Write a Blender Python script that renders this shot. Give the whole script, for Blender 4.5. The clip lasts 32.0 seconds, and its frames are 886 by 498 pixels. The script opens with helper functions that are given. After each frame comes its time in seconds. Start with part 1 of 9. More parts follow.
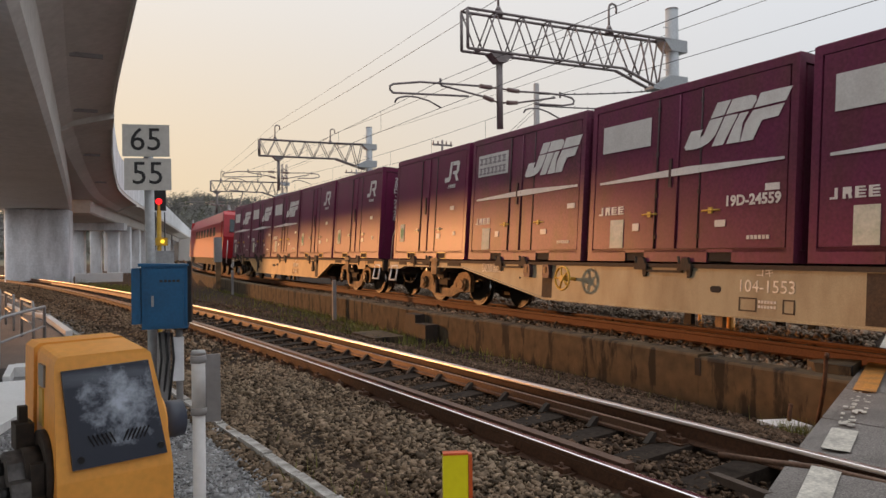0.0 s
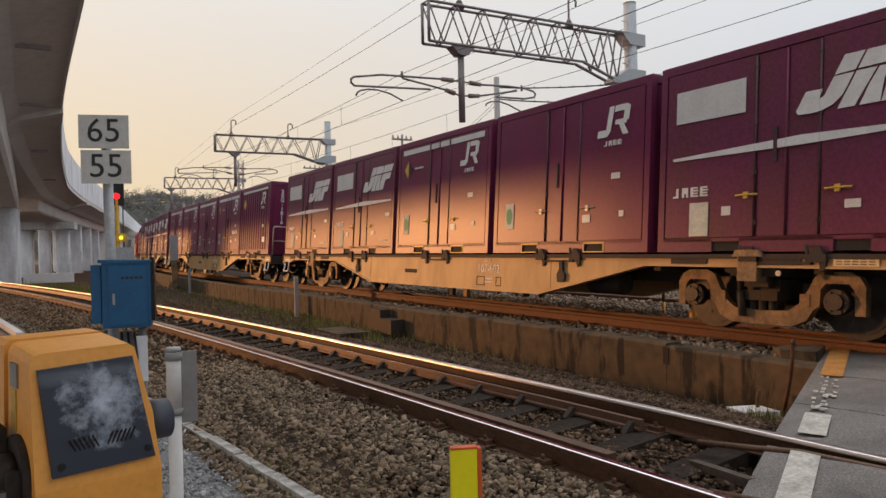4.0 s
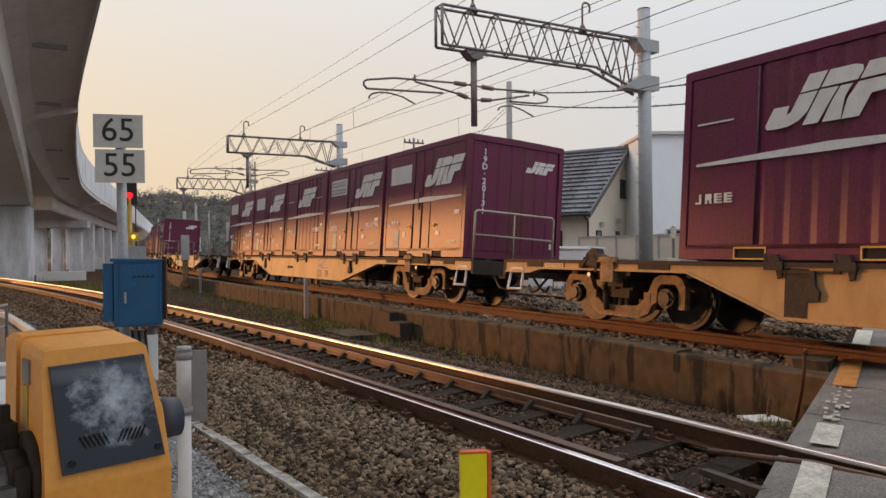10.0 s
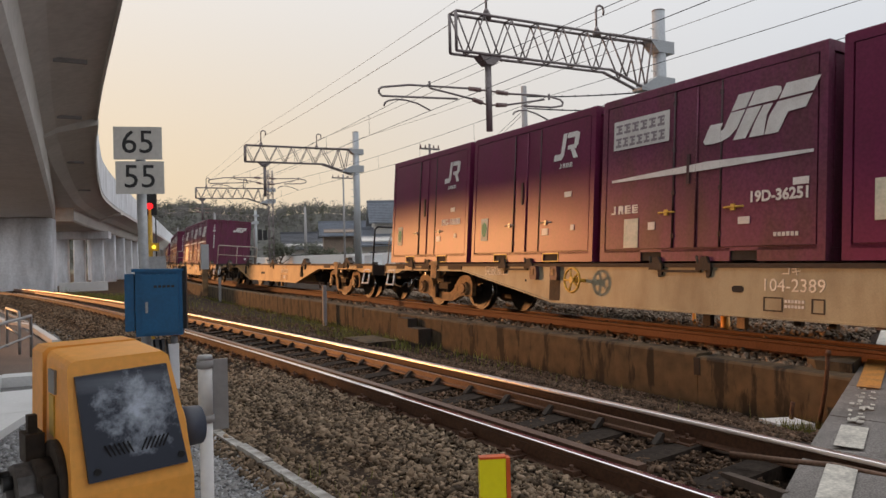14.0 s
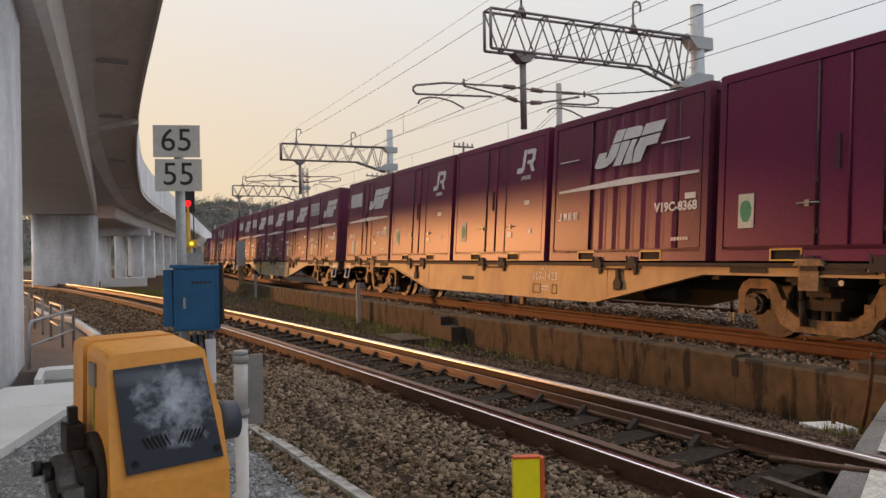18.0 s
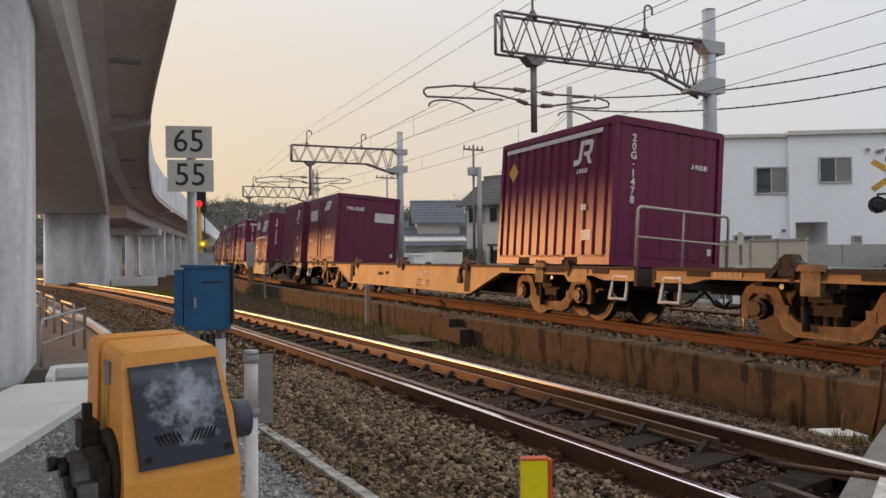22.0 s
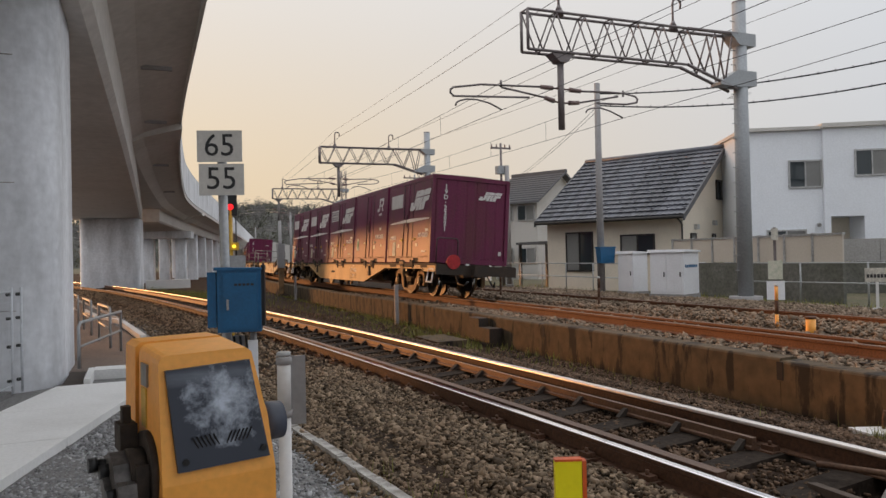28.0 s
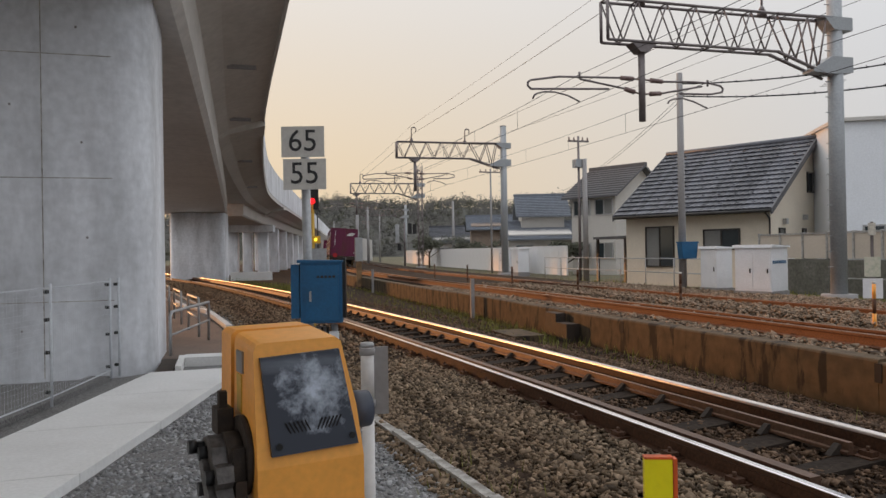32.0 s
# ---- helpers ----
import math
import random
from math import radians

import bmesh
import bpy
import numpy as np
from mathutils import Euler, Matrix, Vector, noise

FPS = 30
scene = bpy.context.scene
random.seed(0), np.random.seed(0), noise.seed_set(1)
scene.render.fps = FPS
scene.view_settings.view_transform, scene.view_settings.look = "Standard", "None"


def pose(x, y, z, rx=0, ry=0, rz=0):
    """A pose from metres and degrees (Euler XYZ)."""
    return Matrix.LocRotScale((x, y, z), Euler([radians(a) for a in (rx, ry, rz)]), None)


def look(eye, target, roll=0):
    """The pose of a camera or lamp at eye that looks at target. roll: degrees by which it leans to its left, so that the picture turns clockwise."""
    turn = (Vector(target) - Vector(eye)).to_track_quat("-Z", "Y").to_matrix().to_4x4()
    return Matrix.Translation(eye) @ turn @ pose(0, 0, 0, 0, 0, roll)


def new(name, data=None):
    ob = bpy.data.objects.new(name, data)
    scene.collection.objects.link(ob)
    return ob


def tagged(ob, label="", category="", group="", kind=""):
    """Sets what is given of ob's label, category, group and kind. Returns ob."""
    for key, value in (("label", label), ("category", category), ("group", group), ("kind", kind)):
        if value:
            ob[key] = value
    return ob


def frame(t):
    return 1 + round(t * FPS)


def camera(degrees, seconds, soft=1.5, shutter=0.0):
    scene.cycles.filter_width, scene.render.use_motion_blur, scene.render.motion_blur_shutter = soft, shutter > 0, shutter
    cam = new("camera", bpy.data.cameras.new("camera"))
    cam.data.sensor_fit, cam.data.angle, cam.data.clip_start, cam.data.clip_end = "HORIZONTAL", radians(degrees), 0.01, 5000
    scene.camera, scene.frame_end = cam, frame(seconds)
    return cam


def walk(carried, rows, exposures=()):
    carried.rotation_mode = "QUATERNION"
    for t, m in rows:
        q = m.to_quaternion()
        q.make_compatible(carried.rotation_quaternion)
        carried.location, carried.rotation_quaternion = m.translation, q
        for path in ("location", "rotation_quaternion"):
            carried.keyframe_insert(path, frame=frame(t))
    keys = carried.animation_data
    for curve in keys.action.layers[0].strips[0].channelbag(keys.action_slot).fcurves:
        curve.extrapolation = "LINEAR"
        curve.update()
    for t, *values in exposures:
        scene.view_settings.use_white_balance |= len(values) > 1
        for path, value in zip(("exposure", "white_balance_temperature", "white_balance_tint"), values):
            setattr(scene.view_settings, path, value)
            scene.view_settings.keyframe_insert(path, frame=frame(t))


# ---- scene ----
cam = camera(63.26, 32.0, soft=1.5)

# seconds, eye (m), then yaw, pitch and roll (degrees)
PATH = [
    (0, 0.099, -0.162, 1.531, -27.60, 0.10, -0.63),
    (0.5, 0.091, -0.059, 1.513, -28.62, 0.17, -0.96),
    (1, 0.093, -0.031, 1.518, -29.32, 0.05, -1.15),
    (1.5, 0.059, -0.029, 1.510, -30.05, -0.11, -1.34),
    (2, 0.053, -0.009, 1.500, -30.45, -0.22, -1.42),
    (2.5, 0.046, -0.004, 1.502, -30.55, -0.33, -1.32),
    (4.5, 0.045, -0.012, 1.503, -31.04, -0.28, -1.43),
    (5, 0.046, -0.008, 1.504, -31.26, -0.06, -1.53),
    (5.5, 0.048, -0.016, 1.506, -31.43, 0.18, -1.54),
    (6, 0.047, -0.022, 1.509, -31.50, 0.38, -1.59),
    (6.5, 0.046, -0.025, 1.508, -31.42, 0.47, -1.60),
    (7, 0.045, -0.023, 1.507, -31.14, 0.41, -1.51),
    (7.5, 0.044, -0.022, 1.504, -30.68, 0.26, -1.27),
    (8, 0.047, -0.018, 1.504, -30.20, 0.15, -0.88),
    (8.5, 0.041, -0.003, 1.501, -29.89, 0.19, -0.50),
    (9, 0.043, 0.004, 1.500, -29.84, 0.19, -0.31),
    (9.5, 0.042, -0.007, 1.501, -29.96, 0.13, -0.31),
    (10, 0.043, -0.001, 1.500, -30.07, -0.01, -0.54),
    (10.5, 0.045, 0.001, 1.499, -30.00, -0.18, -0.79),
    (11, 0.045, 0.001, 1.501, -29.78, -0.29, -1.01),
    (11.5, 0.044, -0.002, 1.502, -29.50, -0.30, -1.10),
    (12, 0.044, 0.002, 1.500, -29.26, -0.17, -1.21),
    (12.5, 0.038, -0.007, 1.502, -29.10, -0.03, -1.31),
    (13, 0.038, -0.011, 1.504, -28.99, 0.12, -1.40),
    (13.5, 0.038, -0.015, 1.505, -28.86, 0.26, -1.45),
    (14, 0.039, -0.015, 1.503, -28.70, 0.45, -1.38),
    (14.5, 0.036, -0.020, 1.506, -28.42, 0.61, -1.35),
    (16.5, 0.034, -0.010, 1.503, -26.67, 0.72, -0.94),
    (17, 0.040, -0.000, 1.500, -26.30, 0.58, -0.99),
    (17.5, 0.040, -0.002, 1.503, -26.12, 0.46, -0.99),
    (18, 0.042, -0.003, 1.501, -26.05, 0.36, -1.05),
    (18.5, 0.039, -0.001, 1.502, -26.07, 0.27, -0.95),
    (19, 0.042, -0.000, 1.500, -26.06, 0.22, -0.88),
    (19.5, 0.035, -0.002, 1.502, -26.02, 0.16, -0.82),
    (20, 0.039, -0.000, 1.499, -25.95, 0.21, -0.79),
    (20.5, 0.039, -0.005, 1.500, -25.82, 0.30, -0.83),
    (21, 0.039, -0.003, 1.500, -25.70, 0.40, -0.79),
    (21.5, 0.037, -0.004, 1.501, -25.53, 0.48, -0.69),
    (22, 0.031, -0.017, 1.501, -25.34, 0.56, -0.52),
    (22.5, 0.032, -0.016, 1.499, -25.16, 0.68, -0.34),
    (23, 0.029, -0.014, 1.501, -25.03, 0.80, -0.25),
    (23.5, 0.029, -0.014, 1.500, -24.93, 0.95, -0.30),
    (24, 0.027, -0.012, 1.502, -24.93, 1.09, -0.43),
    (24.5, 0.023, -0.018, 1.505, -24.95, 1.19, -0.54),
    (26.5, 0.027, -0.014, 1.503, -24.88, 0.97, -0.66),
    (27, 0.032, -0.002, 1.502, -24.59, 0.85, -0.83),
    (27.5, 0.028, -0.012, 1.503, -24.00, 0.71, -1.00),
    (28, 0.027, -0.013, 1.505, -23.08, 0.54, -1.24),
    (28.5, 0.022, -0.009, 1.501, -21.59, 0.45, -1.63),
    (29, 0.017, -0.004, 1.499, -20.10, 0.48, -1.98),
    (29.5, 0.012, 0.006, 1.503, -18.90, 0.54, -2.09),
    (30, 0.011, -0.004, 1.504, -17.99, 0.50, -1.92),
    (30.5, 0.009, -0.010, 1.501, -17.47, 0.38, -1.52),
    (31, 0.009, -0.007, 1.498, -17.31, 0.25, -1.17),
    (31.5, 0.006, -0.005, 1.500, -17.25, 0.18, -0.97),
    (32, 0.000, -0.000, 1.500, -17.10, 0.20, -0.95),
]


def held(x, y, z, yaw, pitch, roll):
    a, b = radians(yaw), radians(pitch)
    way = Vector((-math.sin(a) * math.cos(b), math.cos(a) * math.cos(b), math.sin(b)))
    return look(Vector((x, y, z)), Vector((x, y, z)) + way * 10, roll)


# the phone brightens a little while the dark train fills its view
EXPOSURE = [(0, 0.07), (4.5, 0.06), (6.2, 0.0), (9, 0.06), (12.3, 0.02), (14.2, 0.06), (18, 0.07), (20, 0.08), (22, 0.02), (24.5, -0.01), (28, -0.03), (32, -0.03)]
walk(cam, [(row[0], held(*row[1:])) for row in PATH], EXPOSURE)

# ---------------------------------------------------------------- light
SUN_AZ, SUN_EL = -33.0, 5.6          # degrees: from +y towards +x, and above the horizon
HAZE_PALE, HAZE_WARM, ZENITH = (7.4, 7.6, 8.0), (10.0, 7.75, 5.0), 1.6
world = bpy.data.worlds.new("sky")
scene.world = world
world.use_nodes = True
wt = world.node_tree
sky = wt.nodes.new("ShaderNodeTexSky")
sky.sky_type = "NISHITA"
sky.sun_disc = False
sky.sun_elevation = radians(SUN_EL)
sky.sun_rotation = radians(SUN_AZ)
sky.air_density, sky.dust_density, sky.ozone_density = 1.0, 8.0, 1.0
# bright evening haze over the clear sky: peach low down towards the sun, pale grey away from it, brighter overhead
sd = Vector((math.sin(radians(SUN_AZ)) * math.cos(radians(SUN_EL)), math.cos(radians(SUN_AZ)) * math.cos(radians(SUN_EL)), math.sin(radians(SUN_EL))))


def sky_math(kind, a, b=None):
    nd = wt.nodes.new("ShaderNodeMath")
    nd.operation = kind
    for i, v in enumerate((a, b)):
        if v is None:
            continue
        if isinstance(v, (int, float)):
            nd.inputs[i].default_value = v
        else:
            wt.links.new(v, nd.inputs[i])
    return nd.outputs["Value"]


def sky_ramp(value, lo, hi):
    nd = wt.nodes.new("ShaderNodeMapRange")
    nd.interpolation_type = "SMOOTHSTEP"
    nd.inputs["From Min"].default_value, nd.inputs["From Max"].default_value = lo, hi
    wt.links.new(value, nd.inputs["Value"])
    return nd.outputs["Result"]


def sky_mix(factor, a, b, blend="MIX"):
    nd = wt.nodes.new("ShaderNodeMix")
    nd.data_type, nd.blend_type = "RGBA", blend
    for key, v in (("Factor", factor), ("A", a), ("B", b)):
        if isinstance(v, (int, float)):
            nd.inputs[key].default_value = v
        elif isinstance(v, tuple):
            nd.inputs[key].default_value = (*v, 1)
        else:
            wt.links.new(v, nd.inputs[key])
    return nd.outputs["Result"]


place = wt.nodes.new("ShaderNodeTexCoord").outputs["Generated"]
toward = wt.nodes.new("ShaderNodeVectorMath")
toward.operation = "DOT_PRODUCT"
toward.inputs[1].default_value = sd
wt.links.new(place, toward.inputs[0])
height = wt.nodes.new("ShaderNodeSeparateXYZ")
wt.links.new(place, height.inputs[0])
low = sky_math("SUBTRACT", 1.0, sky_ramp(height.outputs["Z"], 0.0, 0.42))
warmth = sky_math("MULTIPLY", sky_ramp(toward.outputs["Value"], -0.1, 0.95), sky_math("MULTIPLY_ADD", low, 0.75))
warmth.node.inputs[1].links[0].from_node.inputs[2].default_value = 0.25
up = sky_math("MAXIMUM", height.outputs["Z"], 0.0)
lift = sky_math("MULTIPLY_ADD", sky_math("MULTIPLY", up, up), ZENITH)
lift.node.inputs[2].default_value = 1.0
haze = sky_mix(1.0, sky_mix(warmth, HAZE_PALE, HAZE_WARM), lift, "MULTIPLY")
wt.links.new(sky_mix(0.82, sky.outputs["Color"], haze), wt.nodes["Background"].inputs["Color"])
wt.nodes["Background"].inputs["Strength"].default_value = 0.10

sun = new("sun", bpy.data.lights.new("sun", "SUN"))
sun.data.energy, sun.data.angle = 2.25, radians(3.0)
sun.data.color = (1.0, 0.44, 0.155)
sun.matrix_world = look(sd * 100, (0, 0, 0))


# ---------------------------------------------------------------- materials
def nodes_of(name):
    m = bpy.data.materials.new(name)
    m.use_nodes = True
    return m, m.node_tree.nodes, m.node_tree.links, m.node_tree.nodes["Principled BSDF"]


def surface(name, colour, rough=0.6, metal=0.0, grain=(12.0, 0.25), stain=(1.2, 0.25), dirt=None, bump=0.15, streak=0.0, island=0.0, emit=None, spec=0.5, edge=(0.42, 0.68)):
    """A worn surface: fine grain, broad stains (with a dirt colour), relief; streak stretches the stains downwards."""
    m, n, l, b = nodes_of(name)
    co = n.new("ShaderNodeTexCoord")
    mp = n.new("ShaderNodeMapping")
    l.new(co.outputs["Object"], mp.inputs["Vector"])
    if streak:
        mp.inputs["Scale"].default_value = (1, 1, streak)
    broad, fine = n.new("ShaderNodeTexNoise"), n.new("ShaderNodeTexNoise")
    broad.inputs["Scale"].default_value, broad.inputs["Detail"].default_value, broad.inputs["Roughness"].default_value = stain[0], 6, 0.62
    fine.inputs["Scale"].default_value, fine.inputs["Detail"].default_value = grain[0], 5
    l.new(mp.outputs["Vector"], broad.inputs["Vector"])
    l.new(co.outputs["Object"], fine.inputs["Vector"])
    r = n.new("ShaderNodeMapRange")
    r.inputs["From Min"].default_value, r.inputs["From Max"].default_value = edge
    l.new(broad.outputs["Fac"], r.inputs["Value"])
    k = n.new("ShaderNodeMath")
    k.operation = "MULTIPLY"
    k.inputs[1].default_value = stain[1]
    l.new(r.outputs["Result"], k.inputs[0])
    mix = n.new("ShaderNodeMix")
    mix.data_type = "RGBA"
    d = dirt or tuple(c * 0.45 for c in colour)
    mix.inputs["A"].default_value, mix.inputs["B"].default_value = (*colour, 1), (*d, 1)
    l.new(k.outputs["Value"], mix.inputs["Factor"])
    g = n.new("ShaderNodeMapRange")
    g.inputs["From Min"].default_value, g.inputs["From Max"].default_value = 0.3, 0.7
    g.inputs["To Min"].default_value, g.inputs["To Max"].default_value = 1 - grain[1], 1 + grain[1]
    l.new(fine.outputs["Fac"], g.inputs["Value"])
    hsv = n.new("ShaderNodeHueSaturation")
    l.new(mix.outputs["Result"], hsv.inputs["Color"])
    last = g.outputs["Result"]
    if island:
        geo = n.new("ShaderNodeNewGeometry")
        gi = n.new("ShaderNodeMapRange")
        gi.inputs["To Min"].default_value, gi.inputs["To Max"].default_value = 1 - island, 1 + island
        l.new(geo.outputs["Random Per Island"], gi.inputs["Value"])
        mm = n.new("ShaderNodeMath")
        mm.operation = "MULTIPLY"
        l.new(last, mm.inputs[0])
        l.new(gi.outputs["Result"], mm.inputs[1])
        last = mm.outputs["Value"]
    l.new(last, hsv.inputs["Value"])
    l.new(hsv.outputs["Color"], b.inputs["Base Color"])
    b.inputs["Roughness"].default_value, b.inputs["Metallic"].default_value = rough, metal
    b.inputs["Specular IOR Level"].default_value = spec
    if bump:
        bp = n.new("ShaderNodeBump")
        bp.inputs["Strength"].default_value, bp.inputs["Distance"].default_value = bump, 0.02
        l.new(fine.outputs["Fac"], bp.inputs["Height"])
        l.new(bp.outputs["Normal"], b.inputs["Normal"])
    if emit:
        b.inputs["Emission Color"].default_value, b.inputs["Emission Strength"].default_value = (*emit[0], 1), emit[1]
    return m


def glass(name, tint=(0.03, 0.04, 0.045)):
    m, n, l, b = nodes_of(name)
    b.inputs["Base Color"].default_value = (*tint, 1)
    b.inputs["Roughness"].default_value = 0.06
    b.inputs["Specular IOR Level"].default_value = 0.6
    return m


